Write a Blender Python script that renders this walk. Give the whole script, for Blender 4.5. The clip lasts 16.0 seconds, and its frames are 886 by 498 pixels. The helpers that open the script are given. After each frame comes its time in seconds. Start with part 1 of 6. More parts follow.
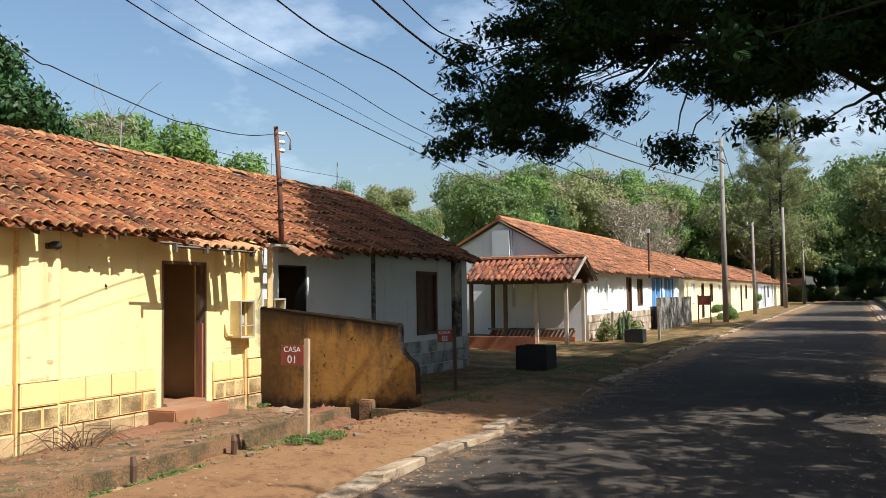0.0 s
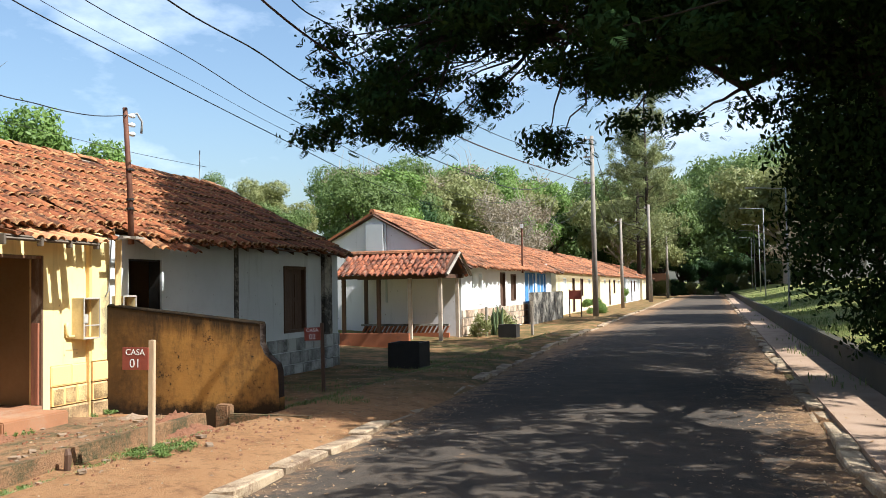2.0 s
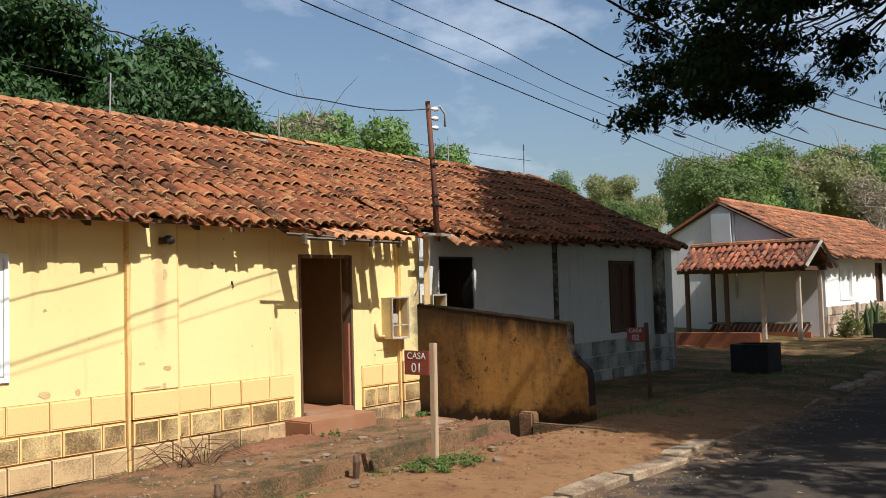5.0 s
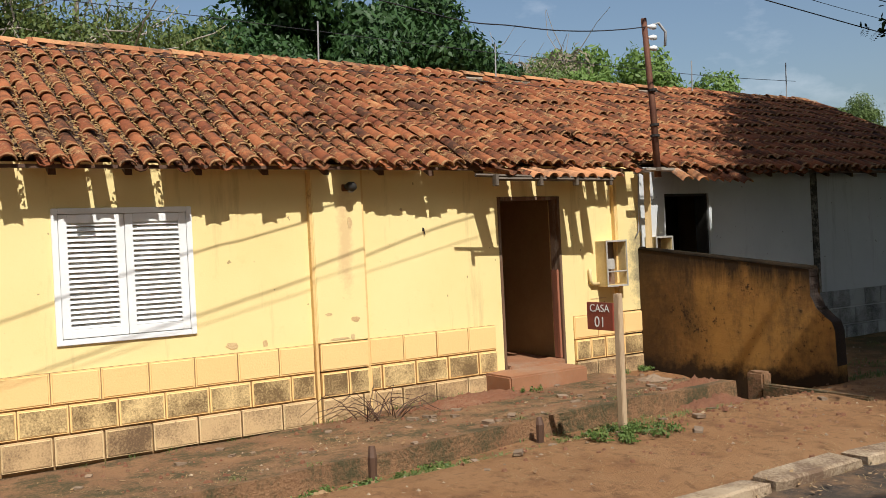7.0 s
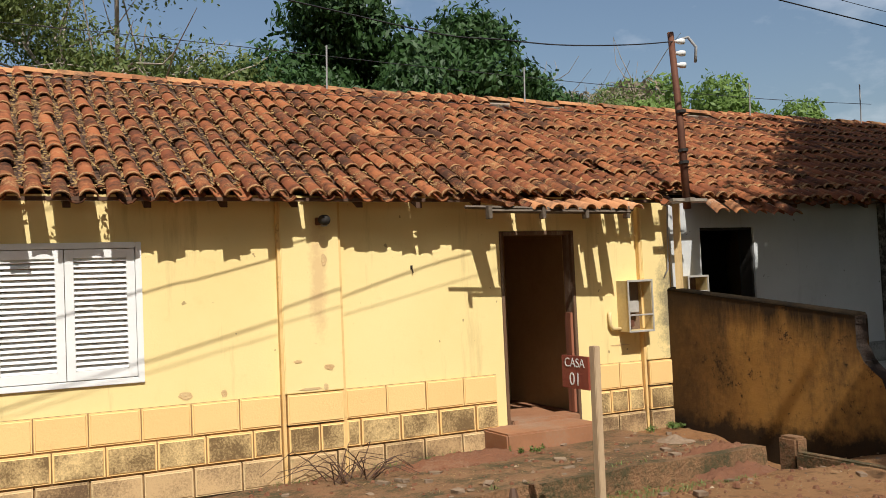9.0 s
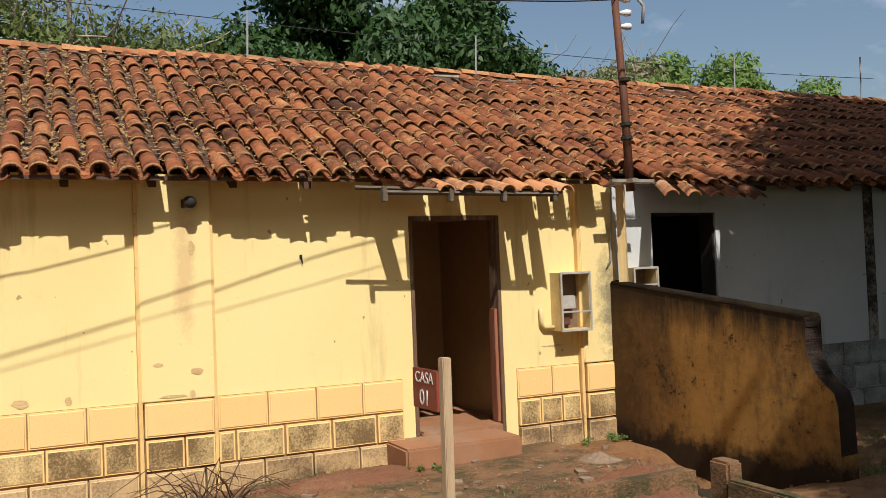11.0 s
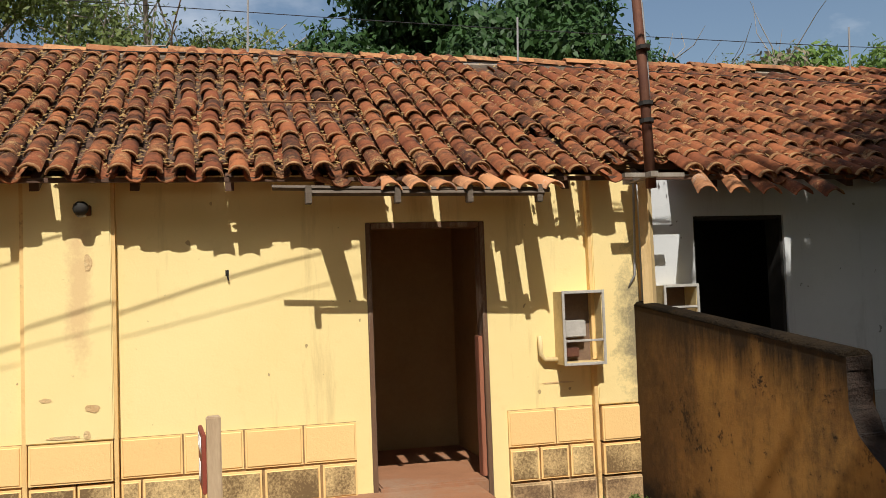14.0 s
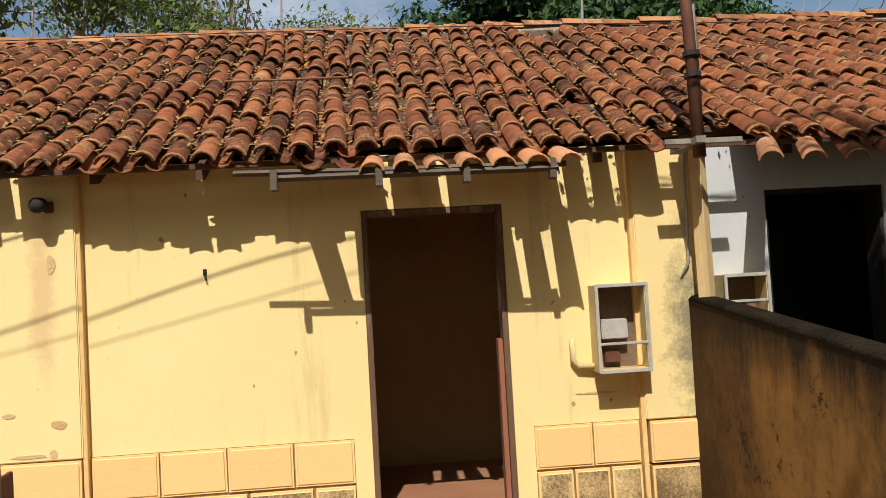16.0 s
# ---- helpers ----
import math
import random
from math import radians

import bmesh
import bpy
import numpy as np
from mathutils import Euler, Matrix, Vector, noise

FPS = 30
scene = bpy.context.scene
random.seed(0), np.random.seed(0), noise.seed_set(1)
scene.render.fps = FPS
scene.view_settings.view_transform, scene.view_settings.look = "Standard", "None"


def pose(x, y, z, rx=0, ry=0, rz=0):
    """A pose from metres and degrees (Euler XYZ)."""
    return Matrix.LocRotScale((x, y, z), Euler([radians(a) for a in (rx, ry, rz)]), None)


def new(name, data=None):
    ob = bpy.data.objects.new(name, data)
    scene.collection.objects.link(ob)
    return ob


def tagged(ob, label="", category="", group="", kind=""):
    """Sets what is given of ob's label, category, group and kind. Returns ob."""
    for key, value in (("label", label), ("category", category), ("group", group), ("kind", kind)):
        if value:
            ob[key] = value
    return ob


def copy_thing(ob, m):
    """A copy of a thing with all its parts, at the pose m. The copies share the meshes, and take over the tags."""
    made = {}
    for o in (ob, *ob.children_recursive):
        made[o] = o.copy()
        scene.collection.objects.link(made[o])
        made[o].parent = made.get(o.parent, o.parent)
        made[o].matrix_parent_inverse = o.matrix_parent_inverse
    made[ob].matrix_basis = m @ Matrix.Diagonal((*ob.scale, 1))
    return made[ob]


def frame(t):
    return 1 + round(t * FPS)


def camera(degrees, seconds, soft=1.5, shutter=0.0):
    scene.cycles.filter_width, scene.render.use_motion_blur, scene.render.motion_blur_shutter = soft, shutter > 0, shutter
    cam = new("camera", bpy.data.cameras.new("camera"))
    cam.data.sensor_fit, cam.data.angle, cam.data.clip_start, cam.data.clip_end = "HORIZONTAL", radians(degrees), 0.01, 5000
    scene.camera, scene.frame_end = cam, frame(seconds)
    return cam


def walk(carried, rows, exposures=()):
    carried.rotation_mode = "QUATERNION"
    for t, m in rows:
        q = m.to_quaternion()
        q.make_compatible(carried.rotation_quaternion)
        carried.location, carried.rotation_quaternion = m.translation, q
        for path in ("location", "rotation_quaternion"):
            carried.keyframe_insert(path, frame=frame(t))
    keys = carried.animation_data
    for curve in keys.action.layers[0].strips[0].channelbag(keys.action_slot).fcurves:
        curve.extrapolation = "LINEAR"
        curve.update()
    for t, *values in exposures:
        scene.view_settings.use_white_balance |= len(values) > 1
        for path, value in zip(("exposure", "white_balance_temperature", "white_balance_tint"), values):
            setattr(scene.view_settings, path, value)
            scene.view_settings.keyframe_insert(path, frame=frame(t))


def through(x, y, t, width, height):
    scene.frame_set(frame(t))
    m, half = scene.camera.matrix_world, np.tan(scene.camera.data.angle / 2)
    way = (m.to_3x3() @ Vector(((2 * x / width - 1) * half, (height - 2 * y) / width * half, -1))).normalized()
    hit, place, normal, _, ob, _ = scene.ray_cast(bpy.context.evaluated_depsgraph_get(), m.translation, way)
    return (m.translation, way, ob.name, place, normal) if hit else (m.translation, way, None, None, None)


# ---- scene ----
cam = camera(52.7, 16.0, soft=0.6)
METRES, EYE, TILT, LEAN, TURN = 10.0, 1.65, 0.0, 0.0, 24.85
ROWS = [
    (0.0, 0.0, 0.0, 0.0, 0.04, 2.97, 0.75),
    (0.5, 0.0111, 0.0244, 0.001, -2.98, 2.84, 0.53),
    (1.0, 0.0167, 0.0423, 0.0, -5.01, 2.52, 0.57),
    (1.5, 0.016, 0.0564, 0.0003, -6.22, 2.5, 0.6),
    (2.0, 0.013, 0.0662, 0.0, -7.89, 2.56, 0.98),
    (2.5, 0.0165, 0.079, -0.0019, -8.05, 2.24, 1.55),
    (3.0, 0.0298, 0.0999, -0.0009, -6.24, 2.11, 1.68),
    (3.5, 0.0364, 0.1175, -0.0018, -3.47, 2.22, 1.23),
    (4.0, 0.0413, 0.1494, -0.0005, 4.78, 2.39, 0.76),
    (4.5, 0.0493, 0.17, -0.0008, 9.44, 2.68, 1.09),
    (5.0, 0.0663, 0.1945, -0.0006, 14.69, 2.84, 1.64),
    (7.5, 0.1225, 0.3468, -0.003, 34.5, -0.01, 2.91),
    (8.0, 0.1236, 0.3818, 0.0003, 35.51, 0.93, 2.81),
    (8.5, 0.1342, 0.4182, 0.0026, 37.87, 2.21, 2.47),
    (9.0, 0.1422, 0.4546, -0.0022, 38.62, 2.44, 2.52),
    (9.5, 0.1437, 0.4927, 0.0002, 37.86, 1.86, 1.98),
    (12.0, 0.1692, 0.6938, -0.0011, 43.76, 2.34, 2.29),
    (12.5, 0.1691, 0.7309, -0.0006, 45.32, 3.17, 2.16),
    (13.0, 0.1699, 0.7647, -0.0009, 46.21, 3.83, 2.32),
    (13.5, 0.174, 0.7976, -0.0002, 48.95, 3.64, 2.21),
    (14.0, 0.1662, 0.8326, -0.0035, 51.14, 2.98, 2.13),
    (14.5, 0.156, 0.8655, -0.0023, 52.39, 2.61, 1.9),
    (15.0, 0.1534, 0.8983, -0.002, 55.29, 2.77, 2.5),
    (15.5, 0.1508, 0.93, -0.0022, 58.28, 2.71, 3.08),
    (16.0, 0.1425, 0.9635, -0.0021, 60.57, 2.69, 3.23),
]
EXPOSURES = [(0.0, 0.7, 5950, 7), (0.5, 0.9, 5950, 7), (1.0, 1.02, 5950, 7), (2.5, 1.12, 5900, 7), (3.5, 0.95, 6000, 7), (4.3, 0.5, 6200, 9), (5.2, 0.32, 6100, 10), (9.0, 0.14, 6400, 10), (16.0, 0.1, 6400, 10)]
walk(cam, [(t, pose(0, 0, EYE, TILT, LEAN, TURN) @ pose(METRES * x, METRES * y, METRES * z, 90 + pitch, roll, yaw)) for t, x, y, z, yaw, pitch, roll in ROWS], EXPOSURES)

# ---- light ----
SUN_DIR = Vector((0.63, -0.105, 0.775)).normalized()
sun = new("sun", bpy.data.lights.new("sun", "SUN"))
sun.data.energy, sun.data.angle, sun.data.color = 5.0, radians(0.45), (1.0, 0.95, 0.87)
sun.rotation_mode = "QUATERNION"
sun.rotation_quaternion = SUN_DIR.to_track_quat("Z", "Y")
world = bpy.data.worlds.new("world")
scene.world = world
world.use_nodes = True


def build_sky():
    nt = world.node_tree
    nt.nodes.clear()
    out = nt.nodes.new("ShaderNodeOutputWorld")
    bg = nt.nodes.new("ShaderNodeBackground")
    sky = nt.nodes.new("ShaderNodeTexSky")
    sky.sky_type, sky.sun_disc = "NISHITA", False
    sky.sun_elevation = math.asin(SUN_DIR.z)
    sky.sun_rotation = math.atan2(SUN_DIR.x, SUN_DIR.y)
    sky.air_density, sky.dust_density, sky.ozone_density = 1.2, 2.4, 1.6
    co = nt.nodes.new("ShaderNodeTexCoord")
    mp = nt.nodes.new("ShaderNodeMapping")
    mp.inputs["Scale"].default_value = (2.2, 2.2, 5.0)
    nz = nt.nodes.new("ShaderNodeTexNoise")
    nz.inputs["Scale"].default_value, nz.inputs["Detail"].default_value = 1.6, 7.0
    nz.inputs["Roughness"].default_value = 0.58
    rp = nt.nodes.new("ShaderNodeMapRange")
    rp.inputs["From Min"].default_value, rp.inputs["From Max"].default_value = 0.52, 0.76
    rp.inputs["To Max"].default_value = 0.6
    mx = nt.nodes.new("ShaderNodeMix")
    mx.data_type = "RGBA"
    mx.inputs["B"].default_value = (9.6, 9.9, 10.4, 1)
    nt.links.new(co.outputs["Generated"], mp.inputs["Vector"])
    nt.links.new(mp.outputs["Vector"], nz.inputs["Vector"])
    nt.links.new(nz.outputs["Fac"], rp.inputs["Value"])
    nt.links.new(rp.outputs["Result"], mx.inputs["Factor"])
    nt.links.new(sky.outputs["Color"], mx.inputs["A"])
    nt.links.new(mx.outputs["Result"], bg.inputs["Color"])
    bg.inputs["Strength"].default_value = 0.088
    nt.links.new(bg.outputs["Background"], out.inputs["Surface"])


build_sky()

# ---- materials ----


class Nodes:
    """A small builder for a principled material."""

    def __init__(self, name, rough=0.9, metal=0.0, spec=0.3):
        self.mat = bpy.data.materials.new(name)
        self.mat.use_nodes = True
        self.nt = self.mat.node_tree
        self.p = self.nt.nodes["Principled BSDF"]
        self.p.inputs["Roughness"].default_value = rough
        self.p.inputs["Metallic"].default_value = metal
        self.p.inputs["Specular IOR Level"].default_value = spec
        self.geo = self.nt.nodes.new("ShaderNodeNewGeometry")
        self.info = self.nt.nodes.new("ShaderNodeObjectInfo")

    def link(self, a, b):
        self.nt.links.new(a, b)

    def pos(self, scale=(1, 1, 1), shift=None):
        m = self.nt.nodes.new("ShaderNodeMapping")
        m.inputs["Scale"].default_value = scale
        self.link(self.geo.outputs["Position"], m.inputs["Vector"])
        if shift:
            self.link(shift, m.inputs["Location"])
        return m.outputs["Vector"]

    def noise(self, scale, detail=4.0, rough=0.6, stretch=(1, 1, 1)):
        n = self.nt.nodes.new("ShaderNodeTexNoise")
        n.inputs["Scale"].default_value, n.inputs["Detail"].default_value = scale, detail
        n.inputs["Roughness"].default_value = rough
        self.link(self.pos(stretch), n.inputs["Vector"])
        return n.outputs["Fac"]

    def ramp(self, v, lo, hi, a=0.0, b=1.0):
        n = self.nt.nodes.new("ShaderNodeMapRange")
        for k, x in (("From Min", lo), ("From Max", hi), ("To Min", a), ("To Max", b)):
            n.inputs[k].default_value = x
        self.link(v, n.inputs["Value"])
        return n.outputs["Result"]

    def math(self, op, a, b):
        n = self.nt.nodes.new("ShaderNodeMath")
        n.operation = op
        for i, x in enumerate((a, b)):
            if isinstance(x, (int, float)):
                n.inputs[i].default_value = x
            else:
                self.link(x, n.inputs[i])
        return n.outputs[0]

    def mix(self, f, a, b):
        n = self.nt.nodes.new("ShaderNodeMix")
        n.data_type = "RGBA"
        for k, x in (("Factor", f), ("A", a), ("B", b)):
            if isinstance(x, (int, float)):
                n.inputs[k].default_value = x
            elif isinstance(x, tuple):
                n.inputs[k].default_value = (*x, 1)
            else:
                self.link(x, n.inputs[k])
        return n.outputs["Result"]

    def height(self):
        s = self.nt.nodes.new("ShaderNodeSeparateXYZ")
        self.link(self.geo.outputs["Position"], s.inputs[0])
        return s.outputs["Z"]

    def axis(self, k):
        s = self.nt.nodes.new("ShaderNodeSeparateXYZ")
        self.link(self.geo.outputs["Position"], s.inputs[0])
        return s.outputs[k]

    def rand(self):
        r = self.math("ADD", self.info.outputs["Random"], self.geo.outputs["Random Per Island"])
        return self.math("FRACT", r, 0.0)

    def bump(self, h, strength=0.3, dist=0.01):
        b = self.nt.nodes.new("ShaderNodeBump")
        b.inputs["Strength"].default_value, b.inputs["Distance"].default_value = strength, dist
        self.link(h, b.inputs["Height"])
        self.link(b.outputs["Normal"], self.p.inputs["Normal"])

    def done(self, color):
        if isinstance(color, tuple):
            self.p.inputs["Base Color"].default_value = (*color, 1)
        else:
            self.link(color, self.p.inputs["Base Color"])
        return self.mat


def surface(name, a, b, scale=2.0, fine=30.0, rough=0.9, metal=0.0, bump=0.3, dist=0.01, dirt=None, dirt_at=(0.55, 0.75), dirt_scale=1.5, vary=0.0, spec=0.3, stretch=(1, 1, 1)):
    """Two tones in large patches, a fine grain, and stains of a third tone."""
    n = Nodes(name, rough, metal, spec)
    big, small = n.noise(scale, 5, 0.6, stretch), n.noise(fine, 4, 0.65, stretch)
    f = n.ramp(n.math("ADD", n.math("MULTIPLY", big, 0.65), n.math("MULTIPLY", small, 0.35)), 0.36, 0.64)
    col = n.mix(f, a, b)
    if dirt:
        d = n.ramp(n.math("ADD", n.math("MULTIPLY", n.noise(dirt_scale, 6, 0.7, stretch), 0.75), n.math("MULTIPLY", small, 0.25)), *dirt_at)
        col = n.mix(d, col, dirt)
    if vary:
        col = n.mix(n.math("MULTIPLY", n.rand(), vary), col, tuple(0.35 * x for x in a))
    n.bump(small, bump, dist)
    return n.done(col)


def plaster(name, base, warm, stain, low=0.9):
    """Painted render with faint patches, scuffs, and runs of dirt."""
    n = Nodes(name, 0.92, 0.0, 0.2)
    big, small, fine = n.noise(0.7, 4), n.noise(6.0, 6, 0.7), n.noise(60, 3)
    col = n.mix(n.ramp(big, 0.35, 0.7, 0.0, 0.55), base, warm)
    col = n.mix(n.ramp(small, 0.58, 0.8, 0.0, 0.35), col, tuple(0.8 * x for x in warm))
    runs = n.noise(1.0, 6, 0.7, (5.0, 5.0, 0.55))
    col = n.mix(n.math("MULTIPLY", n.ramp(runs, 0.57, 0.75), 0.35), col, stain)
    specks = n.noise(11.0, 2, 0.5)
    col = n.mix(n.ramp(specks, 0.735, 0.755, 0.0, 0.7), col, stain)
    flakes = n.noise(1.3, 8, 0.72)
    col = n.mix(n.ramp(flakes, 0.69, 0.70, 0.0, 0.4), col, tuple(0.72 * x for x in warm))
    n.bump(n.math("ADD", n.math("MULTIPLY", small, 0.7), n.math("MULTIPLY", fine, 0.3)), 0.25, 0.012)
    return n.done(col)


def stained_plaster(name, base, warm, stain, cy, cz, ry, rz):
    """Plaster with one uneven damp stain round a place on the wall."""
    n = Nodes(name, 0.92, 0.0, 0.2)
    big, small, fine = n.noise(0.9, 4), n.noise(6.0, 6, 0.7), n.noise(40, 4, 0.7)
    col = n.mix(n.ramp(big, 0.35, 0.7, 0.0, 0.5), base, warm)
    dy = n.math("DIVIDE", n.math("SUBTRACT", n.axis("Y"), cy), ry)
    dz = n.math("DIVIDE", n.math("SUBTRACT", n.axis("Z"), cz), rz)
    d = n.math("SQRT", n.math("ADD", n.math("MULTIPLY", dy, dy), n.math("MULTIPLY", dz, dz)), 0.0)
    d = n.math("ADD", d, n.math("ADD", n.math("MULTIPLY", small, 1.6), n.math("MULTIPLY", fine, 0.7)))
    col = n.mix(n.ramp(d, 1.55, 2.2, 0.85, 0.0), col, stain)
    col = n.mix(n.ramp(small, 0.68, 0.71, 0.0, 0.5), col, (0.40, 0.26, 0.14))
    n.bump(n.math("ADD", n.math("MULTIPLY", small, 0.7), n.math("MULTIPLY", fine, 0.3)), 0.3, 0.012)
    return n.done(col)


def block_paint(name, base, warm, mould, amount=0.55):
    """Painted plinth blocks with black mould in patches; each block differs."""
    n = Nodes(name, 0.93, 0.0, 0.2)
    small, fine = n.noise(7.0, 6, 0.75), n.noise(45.0, 3, 0.7)
    r = n.rand()
    col = n.mix(n.math("MULTIPLY", r, 0.6), base, warm)
    wet = n.math("ADD", n.math("MULTIPLY", n.noise(2.6, 4, 0.6), 0.5), n.math("MULTIPLY", n.noise(55.0, 5, 0.8), 0.5))
    lim = n.math("ADD", wet, n.math("MULTIPLY", r, 0.10))
    col = n.mix(n.ramp(lim, amount - 0.04, amount + 0.14, 0.0, 0.88), col, mould)
    n.bump(n.math("ADD", n.math("MULTIPLY", small, 0.6), n.math("MULTIPLY", fine, 0.4)), 0.45, 0.015)
    return n.done(col)


def tile_clay(name, a, b, dark, lichen, bias=0.5):
    """Fired clay: each tile its own tone, with black algae and pale lichen."""
    n = Nodes(name, 0.88, 0.0, 0.25)
    r = n.rand()
    small, fine = n.noise(9.0, 5, 0.7), n.noise(55.0, 4, 0.7)
    col = n.mix(r, a, b)
    alg = n.math("ADD", n.math("MULTIPLY", n.noise(1.1, 4, 0.6), 0.35), n.math("MULTIPLY", small, 0.65))
    alg = n.math("ADD", alg, n.math("MULTIPLY", n.math("FRACT", n.math("MULTIPLY", r, 7.31), 0.0), 0.16))
    col = n.mix(n.ramp(alg, bias, bias + 0.2, 0.0, 0.88), col, dark)
    col = n.mix(n.ramp(n.math("ADD", n.math("MULTIPLY", fine, 0.5), n.math("MULTIPLY", n.noise(4.0, 3), 0.5)), 0.55, 0.64, 0.0, 0.55), col, lichen)
    n.bump(n.math("ADD", n.math("MULTIPLY", small, 0.5), n.math("MULTIPLY", fine, 0.5)), 0.5, 0.01)
    return n.done(col)


def leaf_paint(name, a, b, through=0.25, rough=0.55, spec=0.3):
    n = Nodes(name, rough, 0.0, spec)
    r = n.geo.outputs["Random Per Island"]
    col = n.mix(n.math("MULTIPLY", r, 0.8), a, b)
    col = n.mix(n.ramp(n.noise(0.35, 3), 0.35, 0.7, 0.0, 0.5), col, b)
    n.p.inputs["Subsurface Weight"].default_value = 0.0
    mat = n.done(col)
    out = n.nt.nodes["Material Output"]
    tr = n.nt.nodes.new("ShaderNodeBsdfTranslucent")
    n.link(col, tr.inputs["Color"])
    ms = n.nt.nodes.new("ShaderNodeMixShader")
    ms.inputs[0].default_value = through
    n.link(n.p.outputs[0], ms.inputs[1])
    n.link(tr.outputs[0], ms.inputs[2])
    n.link(ms.outputs[0], out.inputs["Surface"])
    return mat


M_YELLOW = plaster("yellow plaster", (0.80, 0.65, 0.31), (0.76, 0.57, 0.24), (0.25, 0.16, 0.08))
M_PILASTER = stained_plaster("pilaster plaster", (0.80, 0.65, 0.31), (0.76, 0.57, 0.24), (0.66, 0.46, 0.23), 7.34, 1.75, 0.10, 0.6)
M_CORNER = stained_plaster("damp corner plaster", (0.78, 0.62, 0.29), (0.72, 0.54, 0.23), (0.17, 0.15, 0.10), 11.50, 1.32, 0.30, 0.80)
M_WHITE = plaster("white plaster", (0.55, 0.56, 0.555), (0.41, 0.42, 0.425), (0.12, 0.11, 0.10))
M_DIRTYWHITE = stained_plaster("weathered white plaster", (0.76, 0.75, 0.72), (0.66, 0.64, 0.60), (0.38, 0.26, 0.17), 33.0, 0.2, 6.0, 0.55)
M_LILAC = plaster("pale plaster", (0.74, 0.70, 0.70), (0.66, 0.62, 0.62), (0.25, 0.20, 0.16))
M_CREAM = plaster("cream plaster", (0.78, 0.66, 0.42), (0.72, 0.55, 0.30), (0.25, 0.17, 0.10))
# Ochre tone standing for the shaded side faces of the pilasters.
M_SIDESHADE = surface("pilaster side shade", (0.74, 0.52, 0.22), (0.66, 0.43, 0.17), 3.0, 30.0, dirt=(0.22, 0.12, 0.05), dirt_at=(0.58, 0.7))
M_BAND = block_paint("ochre block paint", (0.80, 0.54, 0.23), (0.76, 0.49, 0.20), (0.38, 0.24, 0.11), 0.70)
M_BLOCK = block_paint("mouldy block paint", (0.72, 0.52, 0.24), (0.62, 0.42, 0.19), (0.10, 0.058, 0.026), 0.475)
M_BLOCK_LOW = block_paint("foot block paint", (0.54, 0.37, 0.19), (0.42, 0.27, 0.13), (0.10, 0.06, 0.035), 0.53)
M_BLOCK_RIM = block_paint("block margin paint", (0.62, 0.45, 0.24), (0.52, 0.36, 0.18), (0.14, 0.09, 0.05), 0.58)
M_BLOCK_WHITE = block_paint("grey block paint", (0.42, 0.42, 0.40), (0.30, 0.30, 0.28), (0.04, 0.04, 0.035), 0.54)
M_BLOCK_DIRTY = block_paint("earth stained block paint", (0.56, 0.47, 0.36), (0.44, 0.24, 0.12), (0.08, 0.06, 0.045), 0.52)
M_JOINT = surface("joint mortar", (0.34, 0.21, 0.09), (0.20, 0.12, 0.055), 8.0, 60.0)
M_GWALL = Nodes("stained wall", 0.95, 0.0, 0.15)


def garden_paint():
    n = M_GWALL
    runs = n.noise(1.0, 7, 0.72, (2.6, 2.6, 0.8))
    small = n.noise(14.0, 6, 0.75)
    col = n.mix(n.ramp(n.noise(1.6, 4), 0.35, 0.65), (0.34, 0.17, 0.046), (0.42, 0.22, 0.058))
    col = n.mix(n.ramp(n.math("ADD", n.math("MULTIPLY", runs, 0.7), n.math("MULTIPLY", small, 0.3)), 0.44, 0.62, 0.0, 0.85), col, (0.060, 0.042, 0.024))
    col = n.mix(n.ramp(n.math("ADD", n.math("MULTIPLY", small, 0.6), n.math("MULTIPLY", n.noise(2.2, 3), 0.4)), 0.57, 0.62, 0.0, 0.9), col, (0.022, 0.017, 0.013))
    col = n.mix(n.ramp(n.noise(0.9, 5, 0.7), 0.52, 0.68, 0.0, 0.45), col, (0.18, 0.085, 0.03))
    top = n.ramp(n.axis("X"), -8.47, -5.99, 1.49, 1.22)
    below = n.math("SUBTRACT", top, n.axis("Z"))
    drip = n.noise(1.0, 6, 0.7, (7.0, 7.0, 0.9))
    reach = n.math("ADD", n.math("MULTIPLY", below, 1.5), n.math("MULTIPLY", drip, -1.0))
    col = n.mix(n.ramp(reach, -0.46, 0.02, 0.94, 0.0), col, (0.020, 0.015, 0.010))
    # Darker towards the house end, broken up by noise.
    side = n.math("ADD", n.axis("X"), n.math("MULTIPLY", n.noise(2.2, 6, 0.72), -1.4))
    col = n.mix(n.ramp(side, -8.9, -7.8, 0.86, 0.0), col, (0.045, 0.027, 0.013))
    # Darker towards the ground, with an uneven upper edge.
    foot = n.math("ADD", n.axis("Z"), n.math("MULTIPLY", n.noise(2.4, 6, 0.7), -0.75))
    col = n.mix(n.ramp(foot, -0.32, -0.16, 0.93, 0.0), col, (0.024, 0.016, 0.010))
    n.bump(small, 0.5, 0.012)
    return n.done(col)


